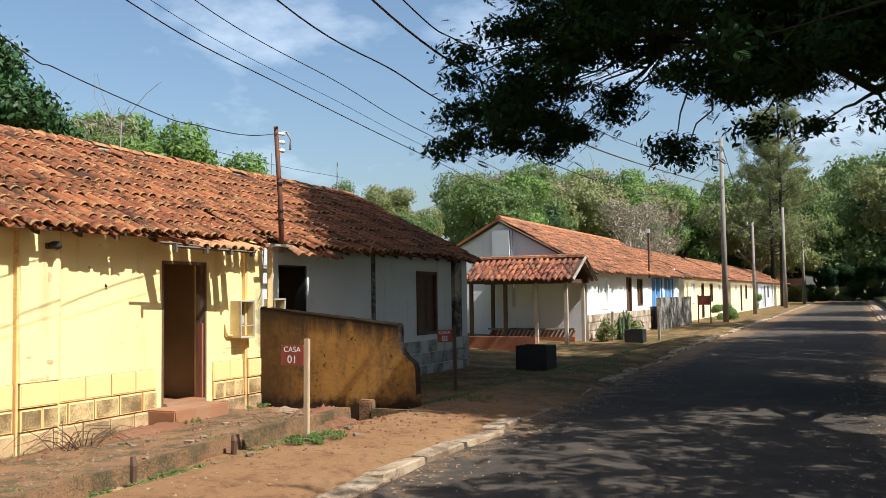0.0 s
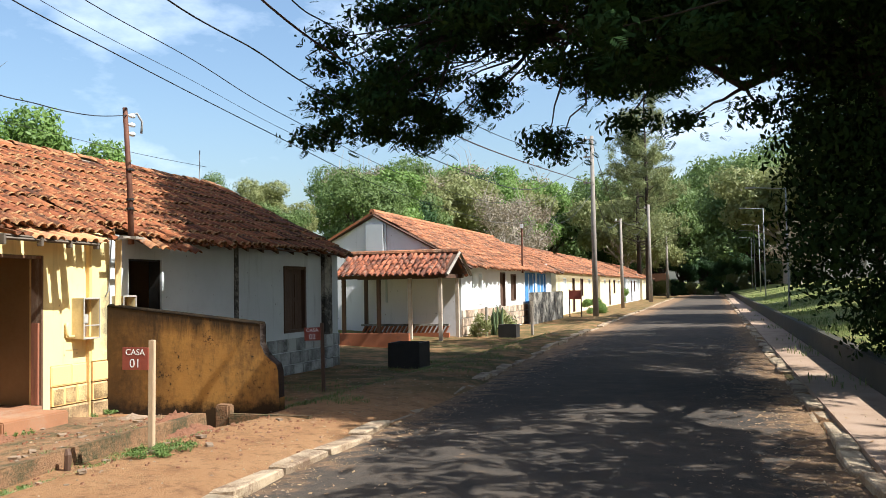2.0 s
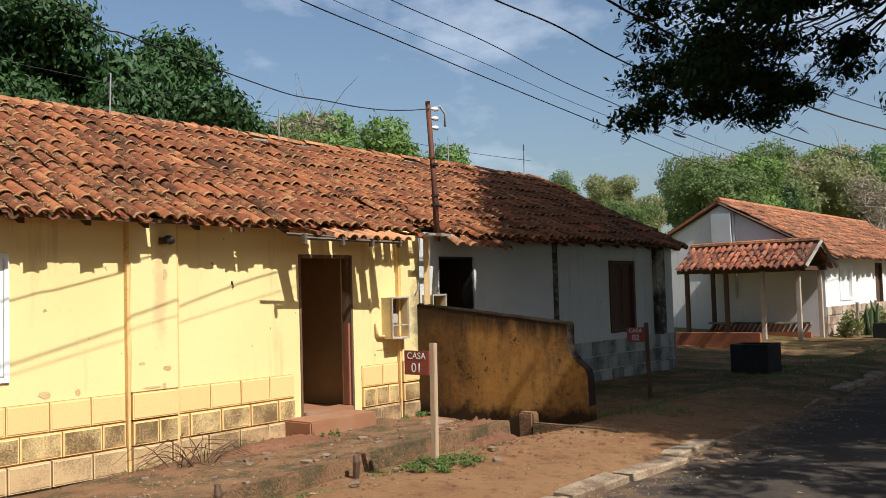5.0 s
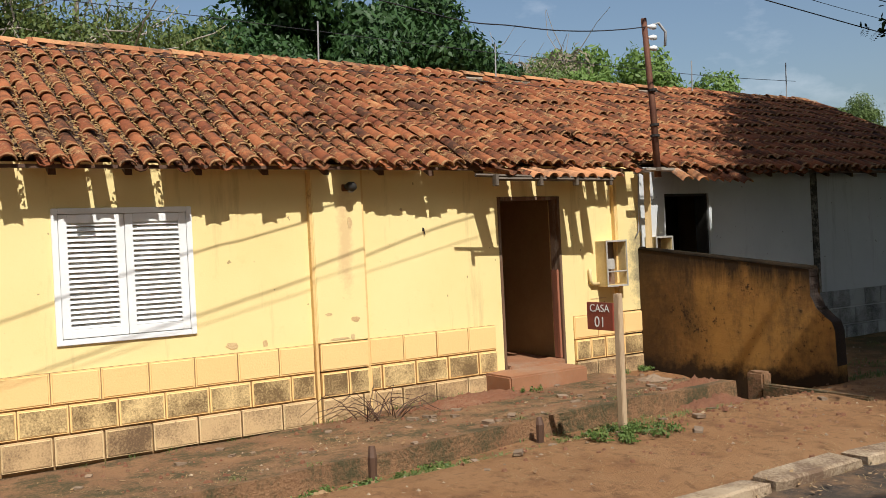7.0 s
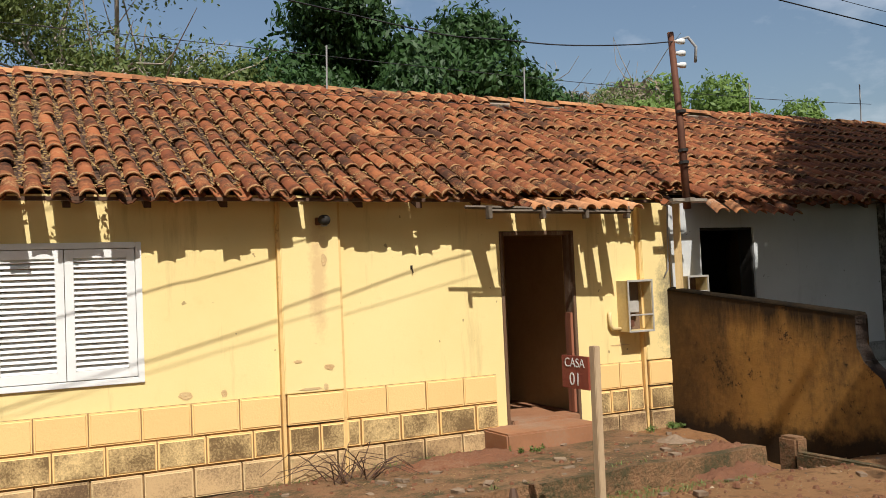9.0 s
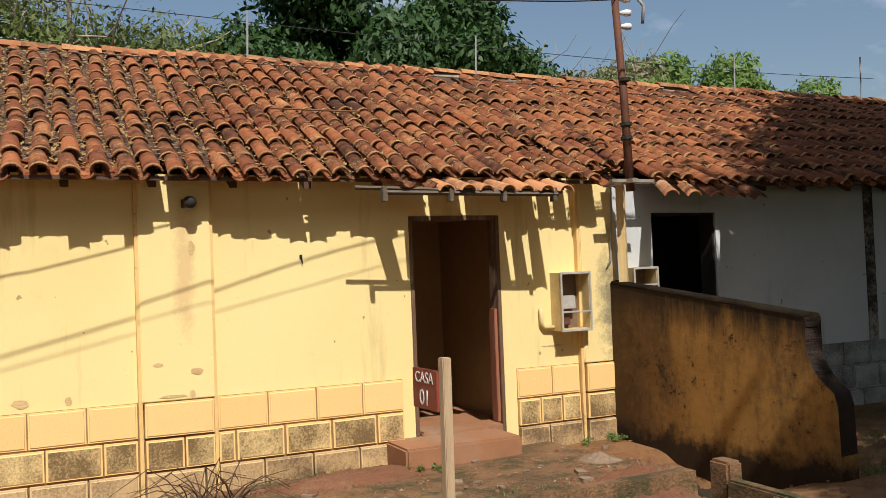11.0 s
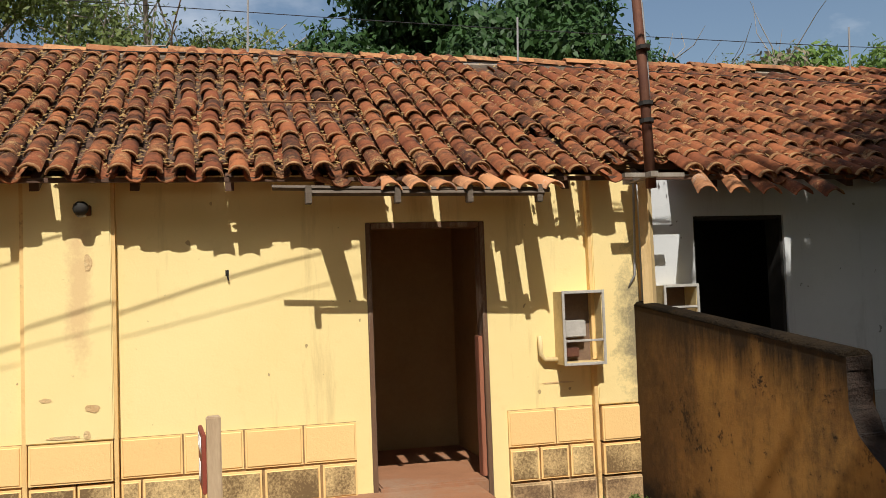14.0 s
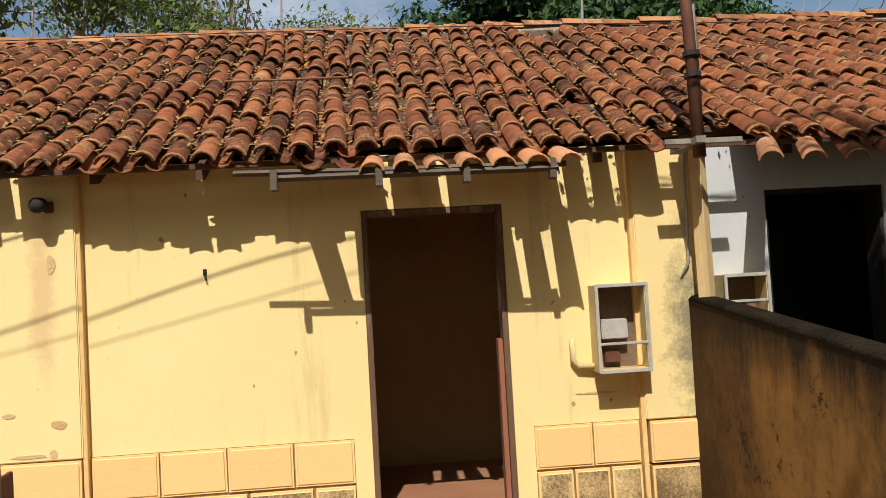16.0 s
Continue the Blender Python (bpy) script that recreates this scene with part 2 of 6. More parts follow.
M_GWALL = garden_paint()
M_TILE = tile_clay("old clay tile", (0.195, 0.058, 0.024), (0.335, 0.115, 0.044), (0.034, 0.019, 0.012), (0.47, 0.30, 0.13), 0.505)
M_LICHEN = surface("lichen crust", (0.42, 0.25, 0.11), (0.22, 0.085, 0.035), 12.0, 70.0, 0.95, bump=0.6, dirt=(0.06, 0.035, 0.02), dirt_at=(0.52, 0.62), dirt_scale=9.0)
M_RIDGE = tile_clay("old ridge tile", (0.30, 0.12, 0.05), (0.47, 0.23, 0.10), (0.06, 0.035, 0.025), (0.45, 0.33, 0.2), 0.55)
M_TILE_NEW = tile_clay("orange clay tile", (0.46, 0.20, 0.085), (0.54, 0.26, 0.12), (0.10, 0.06, 0.04), (0.5, 0.45, 0.36), 0.60)
M_TILE_FAR = tile_clay("bright clay tile", (0.32, 0.11, 0.048), (0.47, 0.19, 0.085), (0.075, 0.038, 0.024), (0.46, 0.34, 0.22), 0.46)
M_MORTAR = surface("ridge mortar", (0.36, 0.30, 0.24), (0.2, 0.16, 0.12), 6.0, 40.0)
M_WOOD = surface("dark stained wood", (0.07, 0.038, 0.025), (0.11, 0.06, 0.036), 3.0, 40.0, 0.7, stretch=(6, 6, 0.6))
M_GREYWOOD = surface("weathered wood", (0.34, 0.30, 0.25), (0.20, 0.16, 0.12), 4.0, 50.0, 0.9, dirt=(0.07, 0.055, 0.04), stretch=(4, 4, 0.7))
M_POST = surface("pale painted post", (0.50, 0.37, 0.23), (0.40, 0.28, 0.17), 5.0, 40.0, 0.85, dirt=(0.25, 0.17, 0.1), stretch=(4, 4, 0.6))
M_SHUTTER = surface("white gloss paint", (0.80, 0.80, 0.78), (0.74, 0.74, 0.72), 4.0, 30.0, 0.55, bump=0.1, dirt=(0.45, 0.40, 0.33), dirt_at=(0.66, 0.8))
M_BLUE = surface("blue paint", (0.10, 0.27, 0.55), (0.08, 0.22, 0.46), 4.0, 30.0, 0.6)
M_RUST = surface("rusty iron", (0.11, 0.045, 0.03), (0.16, 0.07, 0.04), 8.0, 60.0, 0.75, metal=0.3, dirt=(0.05, 0.03, 0.025))
M_GREYPIPE = surface("grey conduit", (0.34, 0.34, 0.34), (0.26, 0.26, 0.26), 6.0, 50.0, 0.6)
M_WHITECER = surface("white ceramic", (0.75, 0.75, 0.73), (0.66, 0.66, 0.65), 8.0, 60.0, 0.3)
M_CABLE = surface("black cable", (0.02, 0.02, 0.022), (0.03, 0.03, 0.032), 10.0, 80.0, 0.6)
M_DARK = surface("interior wall", (0.40, 0.275, 0.135), (0.33, 0.22, 0.105), 2.0, 20.0)
M_REDSTEP = surface("red burnished floor", (0.32, 0.15, 0.075), (0.26, 0.12, 0.06), 4.0, 40.0, 0.8, dirt=(0.30, 0.19, 0.12), dirt_at=(0.48, 0.66))
M_SIGN = surface("oxide red sign", (0.27, 0.062, 0.035), (0.21, 0.045, 0.027), 6.0, 60.0, 0.6)
M_SIGNPAINT = surface("white lettering", (0.80, 0.76, 0.70), (0.74, 0.70, 0.64), 8.0, 60.0, 0.6)
M_CONCRETE = surface("pole concrete", (0.29, 0.25, 0.21), (0.21, 0.18, 0.15), 3.0, 50.0, 0.9, dirt=(0.14, 0.12, 0.1))
M_KERB = surface("kerb stone", (0.55, 0.43, 0.29), (0.42, 0.30, 0.18), 4.0, 50.0, 0.95, bump=0.8, dist=0.03, dirt=(0.17, 0.10, 0.06), dirt_at=(0.44, 0.58), vary=0.35)
M_SLAB = surface("worn concrete slab", (0.27, 0.15, 0.075), (0.18, 0.095, 0.048), 2.5, 40.0, 0.95, bump=0.9, dist=0.03, dirt=(0.07, 0.058, 0.026), dirt_at=(0.46, 0.6), dirt_scale=2.6)
M_BARK = surface("dark bark", (0.06, 0.045, 0.033), (0.035, 0.026, 0.02), 4.0, 30.0, 0.95, bump=0.7, dist=0.03, stretch=(3, 3, 0.6))
M_PALEBARK = surface("pale bark", (0.42, 0.36, 0.30), (0.30, 0.25, 0.20), 4.0, 30.0, 0.95, bump=0.5, stretch=(3, 3, 0.6))
M_LEAF_CANOPY = leaf_paint("canopy leaf", (0.018, 0.040, 0.012), (0.030, 0.058, 0.015), 0.06, 0.8, 0.06)
M_LEAF_MANGO = leaf_paint("mango leaf", (0.024, 0.058, 0.016), (0.044, 0.095, 0.022), 0.2)
M_LEAF_BRIGHT = leaf_paint("bright leaf", (0.13, 0.215, 0.045), (0.20, 0.29, 0.075), 0.4)
M_LEAF_OLIVE = leaf_paint("olive leaf", (0.19, 0.215, 0.075), (0.27, 0.27, 0.11), 0.4)
M_LEAF_FOREST = leaf_paint("forest leaf", (0.10, 0.155, 0.045), (0.16, 0.21, 0.065), 0.4)
M_LEAF_AIRY = leaf_paint("airy leaf", (0.085, 0.125, 0.03), (0.14, 0.17, 0.045), 0.3)
M_LEAF_GREY = leaf_paint("dry leaf", (0.24, 0.20, 0.14), (0.30, 0.24, 0.16), 0.3)
M_NEEDLE = leaf_paint("pine needle", (0.16, 0.20, 0.075), (0.26, 0.26, 0.11), 0.35)
M_GRASS = leaf_paint("grass blade", (0.09, 0.16, 0.03), (0.20, 0.20, 0.07), 0.25)
M_WEED = leaf_paint("weed leaf", (0.09, 0.15, 0.03), (0.14, 0.19, 0.05), 0.25)
M_STRAW = leaf_paint("dry straw", (0.30, 0.20, 0.09), (0.40, 0.28, 0.13), 0.15)
M_DRYLEAF = leaf_paint("fallen leaf", (0.20, 0.10, 0.045), (0.38, 0.26, 0.13), 0.1)
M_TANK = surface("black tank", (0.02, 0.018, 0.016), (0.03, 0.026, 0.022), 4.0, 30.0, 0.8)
M_BRICK = surface("low red wall", (0.36, 0.12, 0.05), (0.28, 0.10, 0.05), 3.0, 30.0, dirt=(0.10, 0.06, 0.04))
M_GREYWALL = surface("stained grey render", (0.38, 0.34, 0.28), (0.24, 0.21, 0.17), 2.0, 25.0, dirt=(0.04, 0.035, 0.03), dirt_at=(0.44, 0.56))
M_RETAIN = surface("mossy retaining wall", (0.055, 0.048, 0.032), (0.035, 0.032, 0.02), 2.0, 25.0, dirt=(0.02, 0.022, 0.012))


def road_paint():
    n = Nodes("worn asphalt", 0.95, 0.0, 0.12)
    big, mid, fine = n.noise(0.35, 4), n.noise(3.0, 5, 0.7), n.noise(120.0, 3, 0.8)
    col = n.mix(n.ramp(fine, 0.35, 0.7), (0.036, 0.030, 0.025), (0.095, 0.079, 0.064))
    col = n.mix(n.ramp(n.math("ADD", n.math("MULTIPLY", big, 0.5), n.math("MULTIPLY", mid, 0.5)), 0.42, 0.66, 0.0, 0.5), col, (0.15, 0.11, 0.078))
    x = n.axis("X")
    edge = n.math("ADD", n.ramp(x, -0.1, 0.9), n.ramp(x, -3.2, -4.2))
    col = n.mix(n.math("MULTIPLY", n.ramp(n.math("ADD", mid, n.math("MULTIPLY", edge, 0.35)), 0.62, 0.85), 0.8), col, (0.27, 0.16, 0.085))
    spots = n.noise(1.7, 8, 0.75)
    col = n.mix(n.ramp(spots, 0.60, 0.66, 0.0, 0.45), col, (0.035, 0.032, 0.03))
    col = n.mix(n.ramp(n.noise(34.0, 3, 0.7), 0.66, 0.72, 0.0, 0.7), col, (0.30, 0.25, 0.19))
    n.bump(n.math("ADD", n.math("MULTIPLY", fine, 0.6), n.math("MULTIPLY", mid, 0.4)), 0.9, 0.025)
    return n.done(col)


def soil_paint():
    n = Nodes("red earth", 0.97, 0.0, 0.1)
    big, mid, fine = n.noise(0.5, 5), n.noise(2.6, 6, 0.7), n.noise(70.0, 4, 0.75)
    col = n.mix(n.ramp(big, 0.35, 0.65), (0.30, 0.15, 0.067), (0.36, 0.205, 0.10))
    col = n.mix(n.ramp(mid, 0.5, 0.7, 0.0, 0.7), col, (0.15, 0.075, 0.038))
    col = n.mix(n.ramp(n.noise(9.0, 6, 0.75), 0.52, 0.64, 0.0, 0.55), col, (0.12, 0.065, 0.035))
    col = n.mix(n.ramp(fine, 0.6, 0.72, 0.0, 0.45), col, (0.42, 0.28, 0.16))
    x, y = n.axis("X"), n.axis("Y")
    far = n.math("ADD", n.ramp(x, 2.05, 2.3), n.math("ADD", n.ramp(x, -10.0, -13.0), n.ramp(y, 150.0, 170.0)))
    lawn = n.math("MULTIPLY", n.ramp(y, 12.0, 15.5), n.ramp(n.noise(1.1, 6, 0.75), 0.38, 0.55))
    col = n.mix(n.math("MULTIPLY", lawn, 0.85), col, (0.075, 0.075, 0.028))
    grass = n.mix(n.ramp(n.noise(1.4, 5, 0.7), 0.4, 0.65), (0.14, 0.17, 0.045), (0.22, 0.20, 0.08))
    col = n.mix(n.ramp(far, 0.3, 0.9), col, grass)
    n.bump(n.math("ADD", n.math("MULTIPLY", fine, 0.5), n.math("MULTIPLY", mid, 0.5)), 0.9, 0.06)
    return n.done(col)


M_ROAD = road_paint()
M_SOIL = soil_paint()
M_WALKWAY = surface("dusty pavement", (0.34, 0.24, 0.17), (0.26, 0.17, 0.11), 1.5, 60.0, 0.95, bump=0.5, dirt=(0.18, 0.11, 0.06))

# ---- mesh tools ----


class Shape:
    """Collects vertices and faces of one mesh."""

    def __init__(self):
        self.v, self.f = [], []

    def add(self, verts, faces):
        k = len(self.v)
        self.v.extend(verts)
        self.f.extend([tuple(i + k for i in q) for q in faces])
        return self

    def box(self, x0, x1, y0, y1, z0, z1, bevel=0.0):
        if bevel <= 0:
            vs = [(x, y, z) for x in (x0, x1) for y in (y0, y1) for z in (z0, z1)]
            return self.add(vs, [(0, 1, 3, 2), (4, 6, 7, 5), (0, 4, 5, 1), (2, 3, 7, 6), (0, 2, 6, 4), (1, 5, 7, 3)])
        bm = bmesh.new()
        bmesh.ops.create_cube(bm, size=1.0)
        for v in bm.verts:
            v.co = ((x0 + x1) / 2 + v.co.x * (x1 - x0), (y0 + y1) / 2 + v.co.y * (y1 - y0), (z0 + z1) / 2 + v.co.z * (z1 - z0))
        bmesh.ops.bevel(bm, geom=bm.edges[:], offset=bevel, segments=2, affect="EDGES")
        return self.take(bm)

    def take(self, bm):
        bm.verts.index_update()
        self.add([tuple(v.co) for v in bm.verts], [[v.index for v in f.verts] for f in bm.faces])
        bm.free()
        return self

    def tube(self, path, radii, seg=8, caps=True):
        pts = [Vector(p) for p in path]
        if isinstance(radii, (int, float)):
            radii = [radii] * len(pts)
        rings, prev = [], None
        for i, p in enumerate(pts):
            d = (pts[min(i + 1, len(pts) - 1)] - pts[max(i - 1, 0)]).normalized()
            a = prev if prev is not None else (Vector((1, 0, 0)) if abs(d.x) < 0.8 else Vector((0, 1, 0)))
            a = (a - d * a.dot(d)).normalized()
            prev, b = a, d.cross(a)
            rings.append([tuple(p + radii[i] * (math.cos(2 * math.pi * k / seg) * a + math.sin(2 * math.pi * k / seg) * b)) for k in range(seg)])
        verts = [q for r in rings for q in r]
        faces = [(i * seg + k, i * seg + (k + 1) % seg, (i + 1) * seg + (k + 1) % seg, (i + 1) * seg + k) for i in range(len(pts) - 1) for k in range(seg)]
        if caps:
            faces += [tuple(range(seg))[::-1], tuple((len(pts) - 1) * seg + k for k in range(seg))]
        return self.add(verts, faces)

    def mesh(self, name, material=None, smooth=False):
        me = bpy.data.meshes.new(name)
        me.from_pydata([tuple(v) for v in self.v], [], self.f)
        if material:
            me.materials.append(material)
        if smooth:
            me.polygons.foreach_set("use_smooth", [True] * len(me.polygons))
        me.update()
        return me


def quads_mesh(name, verts, per, material):
    """A mesh of many loose faces with per corners each, from an array of places."""
    n = len(verts)
    me = bpy.data.meshes.new(name)
    me.vertices.add(n)
    me.vertices.foreach_set("co", np.asarray(verts, dtype=np.float32).ravel())
    me.loops.add(n)
    me.loops.foreach_set("vertex_index", np.arange(n, dtype=np.int32))
    me.polygons.add(n // per)
    me.polygons.foreach_set("loop_start", np.arange(0, n, per, dtype=np.int32))
    me.materials.append(material)
    me.update(calc_edges=True)
    return me


def thing(name, label, category, group="", kind="", at=(0, 0, 0)):
    ob = new(name)
    ob.empty_display_size = 0.1
    ob.location = at
    return tagged(ob, label, category, group, kind)


def part(name, shape, material, parent, label="", smooth=False, kind=""):
    ob = new(name, shape.mesh(name, material, smooth) if isinstance(shape, Shape) else shape)
    ob.parent = parent
    return tagged(ob, label, "", "", kind)


def solid(name, shape, material, label, category, kind="", smooth=False, group=""):
    return tagged(new(name, shape.mesh(name, material, smooth)), label, category, group, kind)


RNG = np.random.default_rng(7)


def rnd(a, b):
    return float(RNG.uniform(a, b))


# ---- ground, road, pavement ----
def left_kerb(y):
    return float(np.interp(y, [-40, 6, 13, 28, 130], [-3.5, -3.85, -4.15, -4.65, -5.4]))


def ground_z(x, y):
    k = left_kerb(y)
    if x > 0.95:
        bank = float(np.interp(x, [0.95, 2.05, 2.06, 3.2, 8.0, 14.0, 40.0, 400.0], [0.02, 0.02, 0.5, 0.62, 1.5, 2.0, 3.0, 12.0]))
        return bank
    if x > k:
        return -0.06
    verge = float(np.interp(y, [2, 6, 9, 12, 20], [-0.10, -0.06, 0.02, 0.05, 0.02]))
    z = float(np.interp(x, [-400, -60, -24, -16, -8.5, -6.5, -6.15, -5.45, k - 0.3, k], [40.0, 9.0, 2.0, 0.4, verge - 0.06, verge - 0.08, verge - 0.07, 0.13, 0.07, 0.06]))
    pit = max(0.0, 1 - ((x + 6.9) / 0.85) ** 2) * max(0.0, 1 - ((y - 11.15) / 0.6) ** 2)
    return z + 0.02 * noise.noise((x * 1.3, y * 1.3, 0)) - 0.22 * pit


def build_ground():
    xs = sorted(set([-900, -400, -200, -100, -60, -40, -30, -24, -20, -16, -13, -11] + [round(-10 + 0.25 * i, 2) for i in range(24)] + [-3.8, -3.4, -2.5, -1, 0, 0.94, 0.96, 1.5, 2.05, 2.06, 2.6, 3.2, 4, 5, 6.5, 8, 11, 14, 20, 40, 100, 400, 900]))
    ys = sorted(set([-900, -300, -100, -40, -15, -5] + [round(0.4 * i, 2) for i in range(1, 60)] + [26, 30, 35, 42, 50, 60, 75, 90, 110, 130, 150, 200, 300, 600, 1500]))
    s = Shape()
    verts = [(x, y, ground_z(x, y)) for y in ys for x in xs]
    w = len(xs)
    s.add(verts, [(j * w + i, j * w + i + 1, (j + 1) * w + i + 1, (j + 1) * w + i) for j in range(len(ys) - 1) for i in range(w - 1)])
    solid("ground", s, M_SOIL, "bare red earth verge with patches of dry grass", "ground", "structure", True)
    r = Shape()
    yy = [-40, -10, 0, 6, 10, 13, 18, 23, 28, 40, 60, 80, 100, 130, 160, 210]
    cols = 7
    pts = []
    for y in yy:
        a, b = left_kerb(y) - 0.03, 0.98
        pts += [(a + (b - a) * i / (cols - 1), y, 0.0 + 0.03 * (1 - (2 * i / (cols - 1) - 1) ** 2)) for i in range(cols)]
    r.add(pts, [(j * cols + i, j * cols + i + 1, (j + 1) * cols + i + 1, (j + 1) * cols + i) for j in range(len(yy) - 1) for i in range(cols - 1)])
    solid("road", r, M_ROAD, "worn grey asphalt road with red dust along its edges", "road", "structure", True)
    p = Shape()
    p.box(1.12, 2.04, -40, 150, -0.1, 0.085)
    solid("pavement", p, M_WALKWAY, "dusty concrete pavement beside a low retaining wall", "pavement", "structure")
    w = Shape()
    w.box(2.0, 2.22, -40, 150, -0.1, 0.54, 0.02)
    solid("retaining_wall", w, M_RETAIN, "low dark mossy retaining wall along a grass bank", "retaining wall", "structure")


build_ground()


def stone_mesh(name, lx, ly, lz, material, seed):
    bm = bmesh.new()
    bmesh.ops.create_cube(bm, size=1.0)
    bmesh.ops.bevel(bm, geom=bm.edges[:], offset=0.08, segments=1, affect="EDGES")
    for v in bm.verts:
        k = noise.noise_vector((v.co.x * 2 + seed, v.co.y * 2, v.co.z * 2)) * 0.13
        v.co = Vector(((v.co.x + k.x) * lx, (v.co.y + k.y * 0.5) * ly, (v.co.z + k.z) * lz))
    return Shape().take(bm).mesh(name, material)


def build_kerbs():
    left = thing("kerb_left", "low broken stone kerb dusted with red earth", "kerb", kind="structure")
    right = thing("kerb_right", "low worn stone kerb with dry leaves", "kerb", kind="structure")
    meshes = [stone_mesh("kerb_stone", 0.21 + 0.02 * (i % 3), 1.06 - 0.05 * (i % 4), 0.20, M_KERB, 9.1 * i) for i in range(8)]
    for side in (left, right):
        y = -6.0
        while y < 120:
            x = left_kerb(y + 0.5) - 0.02 if side is left else 1.03
            ob = part("kerb_stone", meshes[int(RNG.integers(8))], None, side)
            ob.matrix_basis = pose(x + rnd(-0.05, 0.05), y + 0.5, -0.045 + rnd(-0.05, 0.02), rnd(-1.6, 1.6), rnd(-9, 9), rnd(-3.5, 3.5) + (2.0 if side is left and y < 30 else 0))
            y += 1.0


# ---- roofs ----
CAP, CHANNEL = {}, {}


def tile_shape(length, r0, r1, thick, up, seg=6, arc=160):
    """A barrel tile along +x: low wide end at 0. up: a cap; otherwise a channel."""
    s = Shape()
    rings = []
    for x, r in ((0.0, r0), (length * 0.5, (r0 + r1) / 2), (length, r1)):
        for rr in (r, r - thick):
            for i in range(seg + 1):
                a = radians(90 - arc / 2 + arc * i / seg)
                z = rr * math.sin(a) * 0.92
                rings.append((x, rr * math.cos(a), z if up else -z))
    n = seg + 1
    f = []
    for i in range(seg):
        for j in range(2):
            o, q = j * 2 * n, (j + 1) * 2 * n
            f.append((o + i, o + i + 1, q + i + 1, q + i))
            f.append((o + n + i + 1, o + n + i, q + n + i, q + n + i + 1))
        f.append((i, n + i, n + i + 1, i + 1))
    s.add(rings, f)
    return s


TILE_L = 0.46
CAP_S = tile_shape(TILE_L, 0.074, 0.060, 0.012, True)
CHAN_S = tile_shape(TILE_L, 0.078, 0.090, 0.013, False, 4, 140)
RIM_S = tile_shape(0.035, 0.0765, 0.0750, 0.0175, True)


class TileField:
    """Tiles on one slope. eave: low corner; along: unit vector of the eave; up: unit vector up the slope."""

    def __init__(self, roof, material, near=None):
        self.roof, self.material, self.near = roof, material, near
        self.cap_me = CAP_S.mesh("roof_tile", material, True)
        self.chan_me = CHAN_S.mesh("channel_tile", material, True)
        self.rest = Shape()
        self.rims = Shape()
        self.count = 0

    def put(self, m, cap=True):
        p = m.translation
        if cap and self.near:
            a = np.array(m)
            v = np.asarray(RIM_S.v) @ a[:3, :3].T + a[:3, 3]
            self.rims.add([tuple(q) for q in v.tolist()], RIM_S.f)
        if self.near and self.near(p) and self.count < 300 and cap:
            ob = part("roof_tile", self.cap_me, None, self.roof)
            ob.matrix_basis = m
            self.count += 1
        else:
            s = CAP_S if cap else CHAN_S
            a = np.array(m)
            v = np.asarray(s.v) @ a[:3, :3].T + a[:3, 3]
            self.rest.add([tuple(q) for q in v.tolist()], s.f)

    def close(self):
        part("roof_tiles", self.rest, self.material, self.roof, "weathered clay barrel tiles", True, "stuff")
        if self.rims.v:
            part("tile_rims", self.rims, M_LICHEN, self.roof, "pale crusted lower rims of the tiles", True, "stuff")


def lay_slope(field, eave, along, up, length, slope, spacing=0.188, step=0.36, rough=1.0, skip=None, drop=None, gaps=0.0):
    along, up, eave = Vector(along).normalized(), Vector(up).normalized(), Vector(eave)
    nor = up.cross(along)
    if nor.z < 0:
        nor = -nor
    side = nor.cross(up)
    basis = Matrix((up, side, nor)).transposed().to_4x4()
    cols, rows = int(length / spacing), int(math.ceil(slope / step))
    for c in range(cols):
        a = (c + 0.5) * spacing
        wob = rnd(-0.07, 0.06) * rough
        if rnd(0, 1) < 0.12 * rough:
            wob -= 0.10
        for r in range(rows):
            u = r * step + (wob if r == 0 else wob * 0.4)
            sag = 0.035 * math.sin(a * 0.9) * rough + 0.02 * math.sin(a * 2.3 + r)
            p = eave + along * (a + 0.018 * math.sin(r * 1.3 + c)) + up * u + nor * (0.045 + sag * 0.6)
            if drop:
                p += nor * drop(a, r)
            if u + TILE_L * 0.8 > slope + 0.1:
                continue
            gone = skip(a, r) if skip else 0
            if gone == 2:
                continue
            if not gone:
                m = Matrix.Translation(p + nor * rnd(-0.006, 0.012)) @ basis @ pose(0, 0, 0, rnd(-5, 5) * rough, 1.9 + rnd(-1.1, 1.1) * rough, rnd(-3.2, 3.2) * rough)
                field.put(m, True)
            q = eave + along * (a + spacing / 2) + up * (u + (rnd(0.0, 0.05) if r == 0 else 0)) + nor * (0.062 + sag * 0.6)
            if drop:
                q += nor * drop(a, r)
            if r == 0 and rnd(0, 1) < gaps:
                continue
            if gone and rnd(0, 1) < 0.7:
                continue
            m = Matrix.Translation(q) @ basis @ pose(0, 0, 0, rnd(-3, 3) * rough, 1.9, rnd(-2, 2) * rough)
            field.put(m, False)


